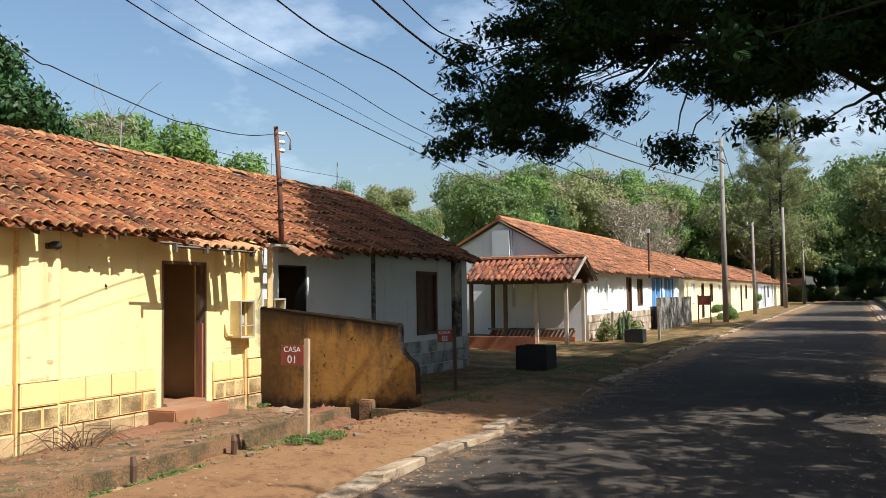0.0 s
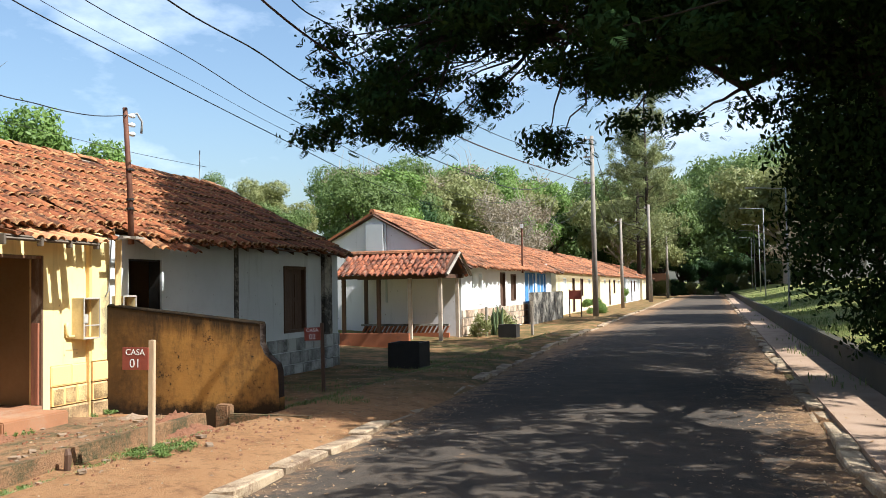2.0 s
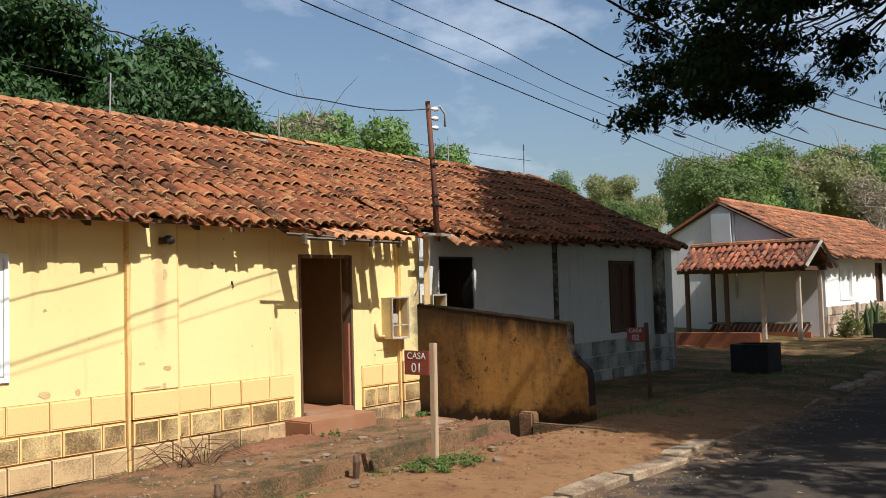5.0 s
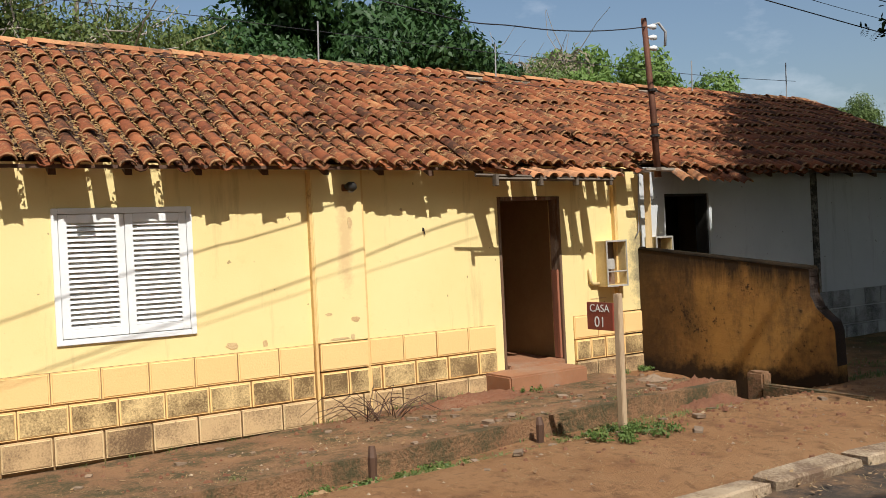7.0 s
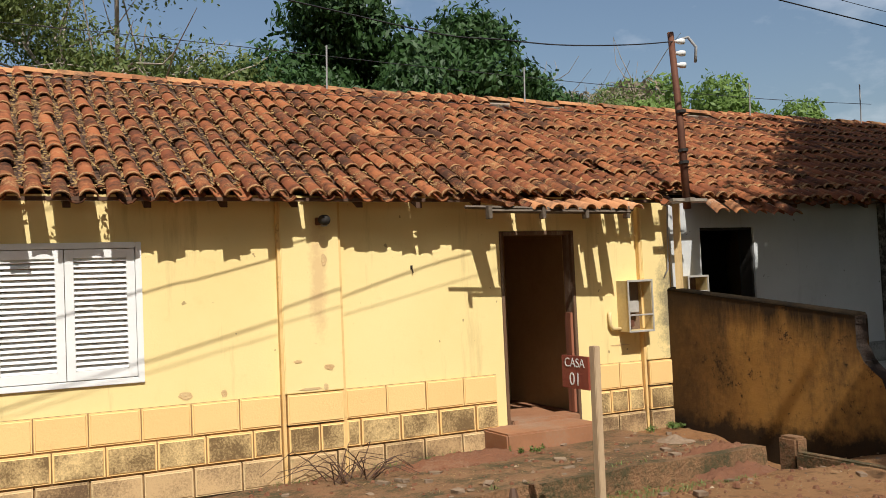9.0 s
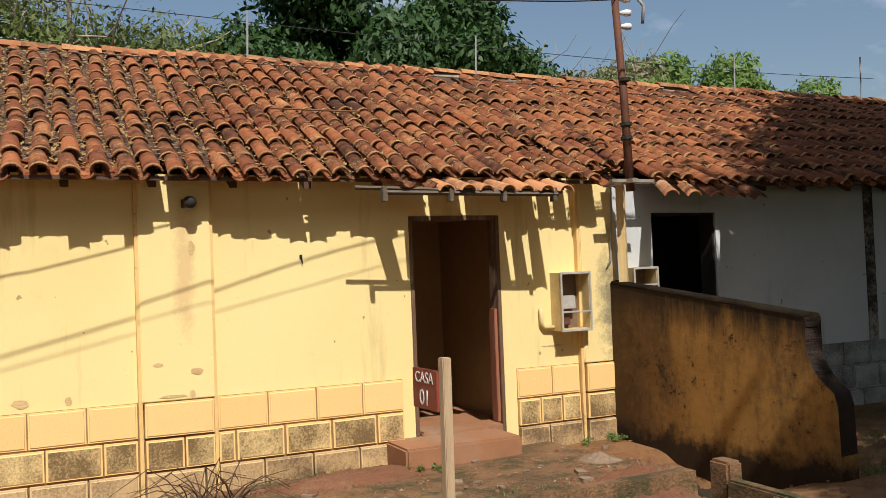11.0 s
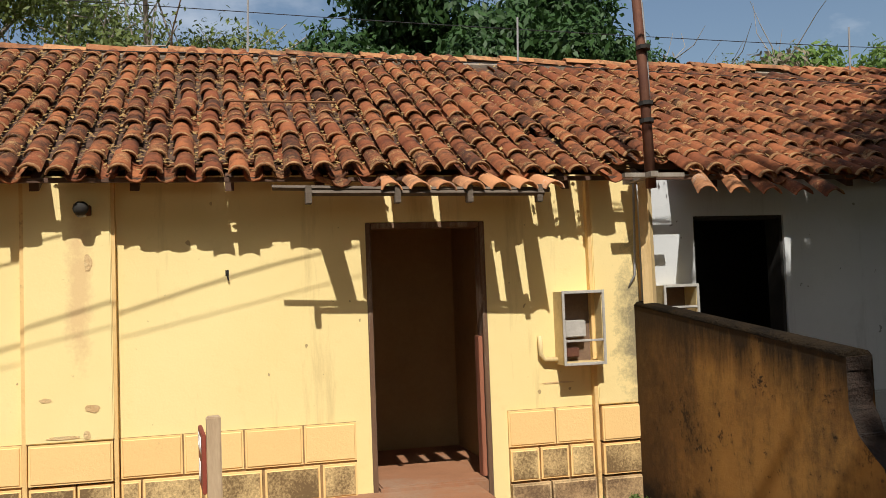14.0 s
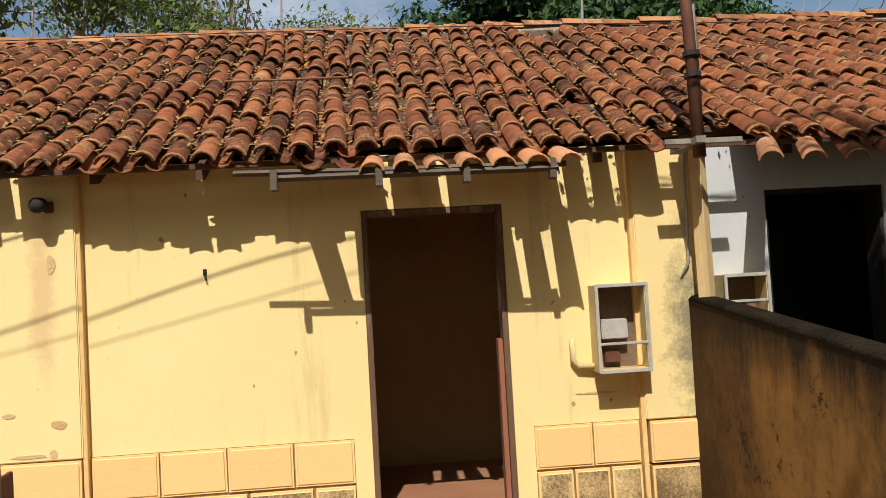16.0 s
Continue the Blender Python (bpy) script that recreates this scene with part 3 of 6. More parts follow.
def ridge(roof, a, b, material, n_step=0.40, r=0.115):
    a, b = Vector(a), Vector(b)
    d = (b - a).normalized()
    rest = tile_shape(0.46, r, r * 0.88, 0.016, True, 6, 150)
    me = rest.mesh("ridge_tile", material, True)
    n = int((b - a).length / n_step)
    side = Vector((0, 0, 1)).cross(d)
    basis = Matrix((d, side, Vector((0, 0, 1)))).transposed().to_4x4()
    for i in range(n):
        ob = part("ridge_tile", me, None, roof, "orange ridge tile")
        ob.matrix_basis = Matrix.Translation(a + d * (i * n_step) + Vector((0, 0, rnd(-0.012, 0.012)))) @ basis @ pose(0, 0, 0, rnd(-4, 4), rnd(0.5, 3), rnd(-2.5, 2.5))
    s = Shape()
    s.tube([a + Vector((0, 0, -0.02)), b + Vector((0, 0, -0.02))], 0.085, 8)
    part("ridge_mortar", s, M_MORTAR, roof)


# ---- walls with openings ----
def wall_along_y(s, x0, x1, y0, y1, z0, z1, openings):
    """A wall between x0 and x1 with openings (ya, yb, za, zb) cut through it."""
    cuts = sorted(set([y0, y1] + [v for o in openings for v in o[:2]]))
    for a, b in zip(cuts[:-1], cuts[1:]):
        inside = [o for o in openings if o[0] <= a and o[1] >= b]
        if not inside:
            s.box(x0, x1, a, b, z0, z1)
        else:
            o = inside[0]
            if o[2] > z0:
                s.box(x0, x1, a, b, z0, o[2])
            if o[3] < z1:
                s.box(x0, x1, a, b, o[3], z1)


WX = -8.47
# ---- the long house ----
DOOR = (9.30, 10.21, -0.2, 2.17)
WIN = (4.66, 5.78, 0.96, 2.08)
OPEN2 = (11.97, 12.80, 0.95, 2.18)
WIN2 = (16.98, 17.88, 0.84, 2.13)
EAVE_X, EAVE_Z, RIDGE_X, RIDGE_Z = -8.10, 2.43, -11.6, 4.19
END_Y = 19.62


def block_row(wall, z0, z1, y0, y1, width, shift, depth, mats, x=WX, gap=0.008, jitter=0.006, margin=None):
    """One course of plinth blocks, each an object of its own."""
    me = {}
    cuts, y = [y0], y0 + width - shift
    while y < y1 - 0.06:
        cuts.append(y)
        y += width
    cuts.append(y1)
    for a, b in zip(cuts[:-1], cuts[1:]):
        key = round(b - a, 2)
        if key not in me:
            g = gap
            bm = bmesh.new()
            bmesh.ops.create_cube(bm, size=1.0)
            for v in bm.verts:
                v.co = ((v.co.x + 0.5) * (depth + 0.02) - 0.02, v.co.y * (key - 2 * g), v.co.z * (z1 - z0 - 2 * g))
            front = [q for q in bm.faces if q.normal.x > 0.9]
            bmesh.ops.inset_region(bm, faces=front, thickness=0.016, depth=0.0)
            bmesh.ops.inset_region(bm, faces=front, thickness=0.006, depth=0.007)
            for q in front:
                q.material_index = 1
            bm.verts.index_update()
            m = bpy.data.meshes.new("block")
            bm.to_mesh(m)
            bm.free()
            m.materials.append(margin or mats)
            m.materials.append(mats)
            me[key] = m
        ob = part("block", me[key], None, wall)
        ob.matrix_basis = pose(x + rnd(-jitter, jitter), (a + b) / 2, (z0 + z1) / 2, rnd(-0.3, 0.3), 0, rnd(-0.4, 0.4))


def build_long_house():
    s = Shape()
    wall_along_y(s, WX - 0.22, WX, 0.5, 11.46, -0.5, 2.52, [DOOR, WIN])
    wall = solid("wall_yellow", s, M_YELLOW, "sunlit yellow plastered house wall with scuffs and stains", "wall", "structure")
    s = Shape()
    wall_along_y(s, WX - 0.22, WX - 0.004, 11.46, END_Y, -0.5, 2.52, [OPEN2, WIN2])
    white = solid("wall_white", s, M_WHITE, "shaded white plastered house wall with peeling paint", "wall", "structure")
    # plinth courses
    for a, b in ((0.5, 6.97), (7.578, 9.19)):
        block_row(wall, 0.455, 0.733, a, b, 0.41, 0.05 if a < 1 else 0.0, 0.018, M_BAND, gap=0.005)
        block_row(wall, 0.20, 0.45, a, b, 0.405, 0.27, 0.032, M_BLOCK, margin=M_BAND)
        block_row(wall, -0.06, 0.195, a, b, 0.41, 0.05, 0.050, M_BLOCK_LOW, margin=M_BLOCK_RIM)
    block_row(wall, 0.455, 0.736, 7.01, 7.545, 0.8, 0.0, 0.085, M_BAND)
    block_row(wall, 0.20, 0.45, 7.01, 7.545, 0.30, 0.0, 0.085, M_BLOCK, margin=M_BAND)
    block_row(wall, -0.06, 0.195, 7.01, 7.545, 0.45, 0.0, 0.085, M_BLOCK_LOW, margin=M_BLOCK_RIM)
    block_row(wall, 0.455, 0.733, 10.33, 11.02, 0.38, 0.0, 0.018, M_BAND, gap=0.005)
    block_row(wall, 0.20, 0.45, 10.33, 11.02, 0.24, 0.0, 0.032, M_BLOCK, margin=M_BAND)
    block_row(wall, -0.06, 0.195, 10.33, 11.02, 0.42, 0.1, 0.05, M_BLOCK_LOW, margin=M_BLOCK_RIM)
    block_row(wall, 0.455, 0.733, 11.06, 11.45, 0.6, 0.0, 0.085, M_BAND)
    block_row(wall, 0.20, 0.45, 11.06, 11.45, 0.6, 0.0, 0.085, M_BLOCK, margin=M_BAND)
    block_row(wall, -0.06, 0.195, 11.06, 11.45, 0.6, 0.0, 0.085, M_BLOCK_LOW, margin=M_BLOCK_RIM)
    for z0, z1, sh in ((0.43, 0.70, 0.0), (0.17, 0.425, 0.2), (-0.1, 0.165, 0.05)):
        block_row(white, z0, z1, 12.9 if z1 > 0.6 else 11.6, 18.7, 0.41, sh, 0.03, M_BLOCK_WHITE)
        block_row(white, z0, z1, 18.72, 19.10, 0.41, 0, 0.10, M_BLOCK_WHITE)
        block_row(white, z0, z1, 19.14, END_Y, 0.41, 0, 0.03, M_BLOCK_WHITE)
    # pilasters
    for y0, y1, mat in ((7.0, 7.55, M_PILASTER), (11.05, 11.43, M_CORNER)):
        s = Shape()
        s.box(WX - 0.01, WX + 0.075, y0, y1, 0.734, 2.50, 0.008)
        part("pilaster", s, mat, wall)
        # Strips along both sides; the side faces' shade is in their colour.
        s = Shape()
        s.box(WX - 0.01, WX + 0.06, y0 - 0.026, y0 + 0.004, -0.1, 2.50, 0.003)
        s.box(WX - 0.01, WX + 0.06, y1 - 0.004, y1 + 0.024, -0.1, 2.50, 0.002)
        part("pilaster_edge", s, M_SIDESHADE, wall, "ochre strip with the pilaster side's shade in its colour")
    s = Shape()
    for a, c in ((0.5, 9.185), (10.335, 11.44)):
        s.box(WX - 0.01, WX + 0.005, a, c, -0.12, 0.732)
    part("plinth_joints", s, M_JOINT, wall)
    s = Shape()
    s.box(WX - 0.01, WX + 0.012, 15.0, 15.14, 0.6, 2.50)
    part("drain_pipe", s, M_GREYWALL, white, "dark stained vertical strip")
    s = Shape()
    s.box(WX - 0.01, WX + 0.09, 18.72, 19.10, 0.70, 2.50)
    part("pilaster", s, M_GREYWALL, white, "dark grey corner pilaster")
    # end gable and back walls
    g = Shape()
    prof = [(WX - 0.22, -0.5), (WX - 0.22, 2.5), (RIDGE_X, RIDGE_Z - 0.1), (-14.7, 2.5), (-14.7, -0.5)]
    for yy in (END_Y - 0.2, END_Y - 0.004):
        g.v += [(x, yy, z) for x, z in prof]
    g.f += [tuple(range(5))[::-1], tuple(range(5, 10))] + [(i, (i + 1) % 5, (i + 1) % 5 + 5, i + 5) for i in range(5)]
    solid("wall_end", g, M_WHITE, "white plastered gable end wall", "wall", "structure")
    s = Shape()
    s.box(-14.9, -14.7, 0.5, END_Y, -0.5, 2.5)
    s.box(-14.7, WX - 0.22, 0.4, 0.6, -0.5, 2.5)
    s.box(-11.9, -11.8, 0.6, END_Y - 0.2, -0.2, 2.5)
    s.box(-11.8, WX - 0.22, 7.5, 7.6, -0.2, 2.5)
    s.box(-10.35, -10.27, 7.6, 10.5, -0.2, 2.5)
    s.box(-10.27, WX - 0.22, 10.42, 10.5, -0.2, 2.5)
    s.box(-11.8, WX - 0.22, 11.4, 11.5, -0.2, 2.5)
    s.box(-11.8, WX - 0.22, 14.0, 14.1, -0.2, 2.5)
    solid("wall_inside", s, M_DARK, "dim brown inner wall of an empty house", "wall", "structure")
    s = Shape()
    s.box(-14.7, WX - 0.22, 0.6, END_Y - 0.2, -0.3, 0.20)
    solid("floor", s, M_REDSTEP, "red burnished cement floor inside the doorway", "floor", "structure")
    s = Shape()
    s.box(-14.7, WX - 0.22, 0.6, END_Y - 0.2, 2.5, 2.54)
    solid("ceiling", s, M_DARK, "dim board ceiling", "ceiling", "structure")
    return wall, white


def build_long_roof():
    roof = thing("tile_roof", "long sagging roof of weathered red-brown barrel tiles", "roof", kind="structure")
    up = Vector((RIDGE_X - EAVE_X, 0, RIDGE_Z - EAVE_Z))
    slope = up.length
    field = TileField(roof, M_TILE, lambda p: 6.6 < p.y < 11.9 and p.x < -7.5)

    def skip(a, r):
        y = a + 0.6
        if r == 0 and 11.12 < y < 11.72:
            return 2
        return (10.95 < y < 11.25 and r == 9) or (10.85 < y < 11.35 and r == 10) or (11.9 < y < 12.3 and r == 10) or (abs(y - 10.78) < 0.11 and r == 2) or (abs(y - 14.8) < 0.2 and r == 10)

    lay_slope(field, (EAVE_X, 0.6, EAVE_Z), (0, 1, 0), up, END_Y - 0.5, slope, rough=0.62, skip=skip, gaps=0.34)
    # the extra low row above the doorway
    for i in range(9):
        y = 9.0 + 0.19 * i
        if i in (0, 1):
            field.put(Matrix.Translation((-7.80 - 0.03 * i, y + 0.05, 2.415)) @ pose(0, 0, 0, 0, -14, 192 - 20 * i), False)
            continue
        m = Matrix.Translation((-7.79 + rnd(-0.03, 0.03), y, 2.315)) @ pose(0, 0, 0, rnd(-4, 4), -17 + rnd(-2, 2), 180 + rnd(-3, 3))
        ob = part("roof_tile", NEW_CAP, None, roof, "paler orange replaced tile")
        ob.matrix_basis = m
    # tiles that slid at the junction of the two houses
    for i in range(5):
        y = 11.75 + 0.26 * i
        ob = part("roof_tile", NEW_CAP if i < 2 else field.cap_me, None, roof, "slipped clay tile")
        ob.matrix_basis = Matrix.Translation((-7.86 + 0.015 * i, y, 2.29 - 0.01 * i)) @ pose(0, 0, 0, rnd(-8, 8), -24, 180 - 14 + rnd(-7, 7))
    field.close()
    ridge(roof, (RIDGE_X, 0.6, RIDGE_Z + 0.02), (RIDGE_X, END_Y + 0.1, RIDGE_Z + 0.02), M_RIDGE)
    # boards under the tiles, rafters, and the far slope
    s = Shape()
    a, b = Vector((-8.45, 0, EAVE_Z + 0.35 * (RIDGE_Z - EAVE_Z) / 3.5)), Vector((RIDGE_X, 0, RIDGE_Z))
    v = []
    for yy in (0.55, END_Y + 0.06):
        v += [(a.x, yy, a.z + 0.005), (b.x, yy, b.z + 0.005), (b.x, yy, b.z - 0.03), (a.x, yy, a.z - 0.03)]
    s.add(v, [(0, 1, 2, 3), (4, 7, 6, 5), (0, 4, 5, 1), (1, 5, 6, 2), (2, 6, 7, 3), (3, 7, 4, 0)])
    part("roof_deck", s, M_WOOD, roof)
    s = Shape()
    v = []
    for yy in (0.55, END_Y + 0.06):
        v += [(b.x, yy, b.z + 0.06), (-15.4, yy, EAVE_Z + 0.06), (-15.4, yy, EAVE_Z - 0.03), (b.x, yy, b.z - 0.03)]
    s.add(v, [(0, 1, 2, 3), (4, 7, 6, 5), (0, 4, 5, 1), (1, 5, 6, 2), (2, 6, 7, 3), (3, 7, 4, 0)])
    part("far_slope", s, M_TILE, roof)
    raf = Shape()
    raf.add([(x, y, z) for x, z in ((-8.26, 2.395), (-9.0, 2.782), (-9.0, 2.86), (-8.26, 2.465)) for y in (-0.03, 0.03)], [(0, 2, 4, 6), (1, 7, 5, 3), (0, 1, 3, 2), (2, 3, 5, 4), (4, 5, 7, 6), (6, 7, 1, 0)])
    me = raf.mesh("rafter", M_WOOD)
    for i in range(31):
        ob = part("rafter", me, None, roof)
        ob.location = (rnd(-0.06, 0.02), 0.9 + 0.62 * i, -0.005)
    s = Shape()
    s.box(-8.19, -8.15, 0.55, END_Y + 0.05, 2.435, 2.465)
    s.box(-8.52, -8.47, 0.55, END_Y + 0.05, 2.56, 2.63)
    part("eave_batten", s, M_WOOD, roof)
    # the board on brackets above the doorway
    b2 = thing("eave_board", "grey weathered board on small brackets under drooping tiles", "board")
    s = Shape()
    s.tube([(-7.86, 8.60, 2.355), (-7.84, 9.5, 2.335), (-7.82, 10.5, 2.325)], [0.018, 0.02, 0.018], 4)
    s.tube([(-7.84, 8.85, 2.315), (-7.80, 10.45, 2.30)], 0.02, 4)
    part("board", s, M_OLDBOARD, b2)
    for y in (8.83, 9.42, 9.92, 10.42):
        s = Shape()
        s.box(-7.86, -7.79, y - 0.02, y + 0.02, 2.24, 2.36, 0.004)
        part("bracket", s, M_OLDBOARD, b2)
    # a stick lying on the tiles
    s = Shape()
    s.tube([(-9.45, 8.34, 3.275), (-9.48, 8.8, 3.28), (-9.49, 9.25, 3.285)], 0.010, 6)
    solid("stick", s, M_STICK, "thin brown stick lying across the roof tiles", "stick")
    # verge at the end
    s = Shape()
    s.tube([(EAVE_X - 0.03, END_Y + 0.06, EAVE_Z + 0.02), (RIDGE_X, END_Y + 0.06, RIDGE_Z + 0.02)], 0.05, 4)
    part("verge_board", s, M_WOOD, roof)


M_STICK = surface("old brown stick", (0.24, 0.11, 0.05), (0.15, 0.07, 0.035), 6.0, 50.0, 0.9)
M_OLDBOARD = surface("old grey board", (0.15, 0.12, 0.09), (0.09, 0.068, 0.05), 5.0, 50.0, 0.9, dirt=(0.05, 0.04, 0.03), stretch=(4, 0.7, 4))
NEW_CAP = CAP_S.mesh("pale_tile", M_TILE_NEW, True)


def build_front_fittings():
    # doorway
    d = thing("door_1", "open dark wooden doorway with worn painted frame", "door", kind="structure")
    for y0, y1, n in ((DOOR[0], DOOR[0] + 0.04, "jamb"), (DOOR[1] - 0.04, DOOR[1], "jamb")):
        s = Shape()
        s.box(WX - 0.16, WX + 0.006, y0 + 0.002, y1 - 0.002, 0.1, 2.166, 0.004)
        part(n, s, M_DOORFRAME, d)
    s = Shape()
    s.box(WX - 0.158, WX + 0.004, DOOR[0] + 0.043, DOOR[1] - 0.043, 2.125, 2.166, 0.004)
    part("lintel", s, M_DOORFRAME, d)
    # Redder, lighter strip over the lower half of the right jamb.
    s = Shape()
    s.box(WX - 0.13, WX - 0.02, DOOR[1] - 0.072, DOOR[1] - 0.041, 0.255, 1.30, 0.004)
    part("jamb_board", s, M_REDSTRIP, d, "worn red-brown strip on the lower jamb")
    # threshold and step
    st = thing("door_step", "red painted cement doorstep with chipped edge", "step")
    s = Shape()
    s.box(WX - 0.24, WX + 0.50, DOOR[0] - 0.30, DOOR[1] - 0.12, -0.15, 0.212, 0.018)
    part("slab", s, M_REDSTEP, st)
    s = Shape()
    s.box(WX - 0.24, WX + 0.04, DOOR[0] + 0.05, DOOR[1] - 0.05, 0.0, 0.25, 0.012)
    part("threshold", s, M_REDSTEP, st)
    # louvred shutters
    w = thing("window_1", "closed white wooden louvred window shutters", "window", kind="structure")
    s = Shape()
    y0, y1, z0, z1 = 4.62, 5.82, 0.945, 2.12
    for a in ((y0, y0 + 0.05, z0, z1), (y1 - 0.05, y1, z0, z1), (y0 + 0.05, y1 - 0.05, z1 - 0.05, z1), (y0 + 0.05, y1 - 0.05, z0, z0 + 0.05)):
        s.box(WX - 0.1, WX + 0.022, *a, 0.005)
    part("window_frame", s, M_SHUTTER, w)
    slat = Shape()
    slat.add([(x, y, z) for x, z in ((-0.024, 0.015), (-0.019, 0.020), (0.013, -0.014), (0.008, -0.019)) for y in (-0.205, 0.205)], [(0, 2, 4, 6), (1, 7, 5, 3), (0, 1, 3, 2), (2, 3, 5, 4), (4, 5, 7, 6), (6, 7, 1, 0)])
    slat_me = slat.mesh("slat", M_SHUTTER)
    for ya, yb in ((y0 + 0.055, (y0 + y1) / 2 - 0.003), ((y0 + y1) / 2 + 0.003, y1 - 0.055)):
        s = Shape()
        for a in ((ya, ya + 0.068, z0 + 0.055, z1 - 0.055), (yb - 0.068, yb, z0 + 0.055, z1 - 0.055), (ya + 0.068, yb - 0.068, z0 + 0.055, z0 + 0.13), (ya + 0.068, yb - 0.068, z1 - 0.13, z1 - 0.055)):
            s.box(WX - 0.03, WX + 0.016, *a, 0.004)
        sh = part("shutter", s, M_SHUTTER, w)
        for k in range(21):
            ob = part("slat", slat_me, None, sh)
            ob.location = (WX - 0.005, (ya + yb) / 2, z0 + 0.15 + k * 0.0443)
        s = Shape()
        s.box(WX - 0.06, WX - 0.05, ya, yb, z0 + 0.05, z1 - 0.05)
        part("backing", s, M_DARK, sh)
    # lamp fitting under the eave
    lf = thing("wall_lamp", "small dark bracket lamp fixed under the eave", "lamp")
    s = Shape()
    s.box(WX + 0.07, WX + 0.095, 7.33, 7.43, 2.24, 2.31, 0.006)
    part("base_plate", s, M_STICK, lf)
    s = Shape()
    s.tube([(WX + 0.09, 7.38, 2.285), (WX + 0.16, 7.38, 2.285), (WX + 0.22, 7.38, 2.275), (WX + 0.25, 7.38, 2.262)], [0.028, 0.045, 0.05, 0.034], 10)
    part("housing", s, M_TANK, lf, "", True)
    s = Shape()
    s.tube([(WX + 0.18, 7.38, 2.236), (WX + 0.18, 7.38, 2.222)], [0.034, 0.024], 10)
    part("lens", s, M_GREYPIPE, lf)
    # meter boxes
    for y0, z0, wd, ht, lab in ((10.74, 1.06, 0.33, 0.55, "open metal electricity meter box with broken fittings"), (11.58, 1.28, 0.29, 0.35, "small open metal meter box behind the garden wall")):
        mb = thing("meter_box", lab, "meter box", "meter boxes")
        x1 = WX + 0.19
        s = Shape()
        t = 0.018
        s.box(WX, x1, y0, y0 + t, z0, z0 + ht)
        s.box(WX, x1, y0 + wd - t, y0 + wd, z0, z0 + ht)
        s.box(WX, x1, y0 + t, y0 + wd - t, z0 + ht - t, z0 + ht)
        s.box(WX, x1, y0 + t, y0 + wd - t, z0, z0 + t)
        part("case", s, M_CREAMBOX, mb)
        s = Shape()
        s.box(WX + 0.002, WX + 0.012, y0 + t, y0 + wd - t, z0 + t, z0 + ht - t)
        part("back_plate", s, M_METERBACK, mb)
        s = Shape()
        for q in ((y0 - 0.006, y0 + 0.014, z0 - 0.006, z0 + ht + 0.006), (y0 + wd - 0.014, y0 + wd + 0.006, z0 - 0.006, z0 + ht + 0.006), (y0 + 0.014, y0 + wd - 0.014, z0 + ht - 0.018, z0 + ht + 0.006), (y0 + 0.014, y0 + wd - 0.014, z0 - 0.006, z0 + 0.016), (y0 + 0.014, y0 + wd - 0.014, z0 + 0.17, z0 + 0.188)):
            s.box(x1, x1 + 0.014, *q, 0.003)
        part("rim", s, M_PALEMETAL, mb)
        if ht > 0.5:
            s = Shape()
            s.box(WX + 0.012, WX + 0.10, y0 + 0.05, y0 + 0.22, z0 + 0.20, z0 + 0.33, 0.008)
            part("meter_base", s, M_PALEMETAL, mb, "pale broken meter base")
            s = Shape()
            s.box(WX + 0.012, WX + 0.07, y0 + 0.07, y0 + 0.17, z0 + 0.05, z0 + 0.12, 0.006)
            part("breaker", s, M_RUST, mb)
            s = Shape()
            s.tube([(WX + 0.03, y0 - 0.13, z0 + 0.22), (WX + 0.035, y0 - 0.13, z0 + 0.08), (WX + 0.035, y0 - 0.10, z0 + 0.04), (WX + 0.04, y0 + 0.005, z0 + 0.035)], 0.02, 8)
            part("conduit_elbow", s, M_CREAMBOX, mb, "", True)
        else:
            s = Shape()
            s.tube([(WX + 0.09, y0 + 0.21, z0 + 0.02), (WX + 0.09, y0 + 0.21, z0 + 0.16)], [0.05, 0.035], 10)
            part("insulator", s, M_RUST, mb, "", True)
    # service mast
    mast = thing("service_mast", "rusty service mast with insulators rising through the eave", "mast")
    s = Shape()
    s.tube([(-8.28, 11.46, 1.35), (-8.25, 11.44, 2.45)], 0.055, 4)
    part("timber_post", s, M_TIMBER, mast, "pale ochre timber post")
    s = Shape()
    s.tube([(-7.98, 11.36, 2.35), (-8.0, 11.35, 3.2), (-8.06, 11.33, 4.28)], [0.042, 0.038, 0.034], 8)
    part("pipe", s, M_RUST, mast, "", True)
    s = Shape()
    s.box(-8.33, -7.86, 11.30, 11.36, 2.42, 2.46)
    s.box(-8.0, -7.95, 11.14, 11.62, 2.43, 2.46)
    part("arm", s, M_GREYWOOD, mast)
    s = Shape()
    s.tube([(-8.40, 11.34, 1.62), (-8.37, 11.385, 1.72), (-8.36, 11.395, 2.1), (-8.33, 11.39, 2.45)], 0.009, 6)
    s.tube([(-8.02, 11.40, 2.5), (-8.03, 11.40, 3.3), (-8.05, 11.39, 3.75), (-8.02, 11.33, 3.9)], 0.012, 6)
    part("conduit", s, M_GREYPIPE, mast, "", True)
    for z in (4.18, 4.05, 3.92):
        s = Shape()
        s.tube([(-8.04, 11.36, z), (-8.02, 11.43, z), (-8.01, 11.47, z)], [0.012, 0.035, 0.03], 10)
        part("insulator", s, M_WHITECER, mast, "white porcelain insulator", True)
    s = Shape()
    s.tube([(-8.03, 11.42, 4.2), (-8.0, 11.52, 4.23), (-7.97, 11.60, 4.12), (-7.97, 11.58, 3.95)], 0.016, 6)
    part("weather_head", s, M_GREYPIPE, mast, "", True)
    for z in (2.85, 2.98, 3.4):
        s = Shape()
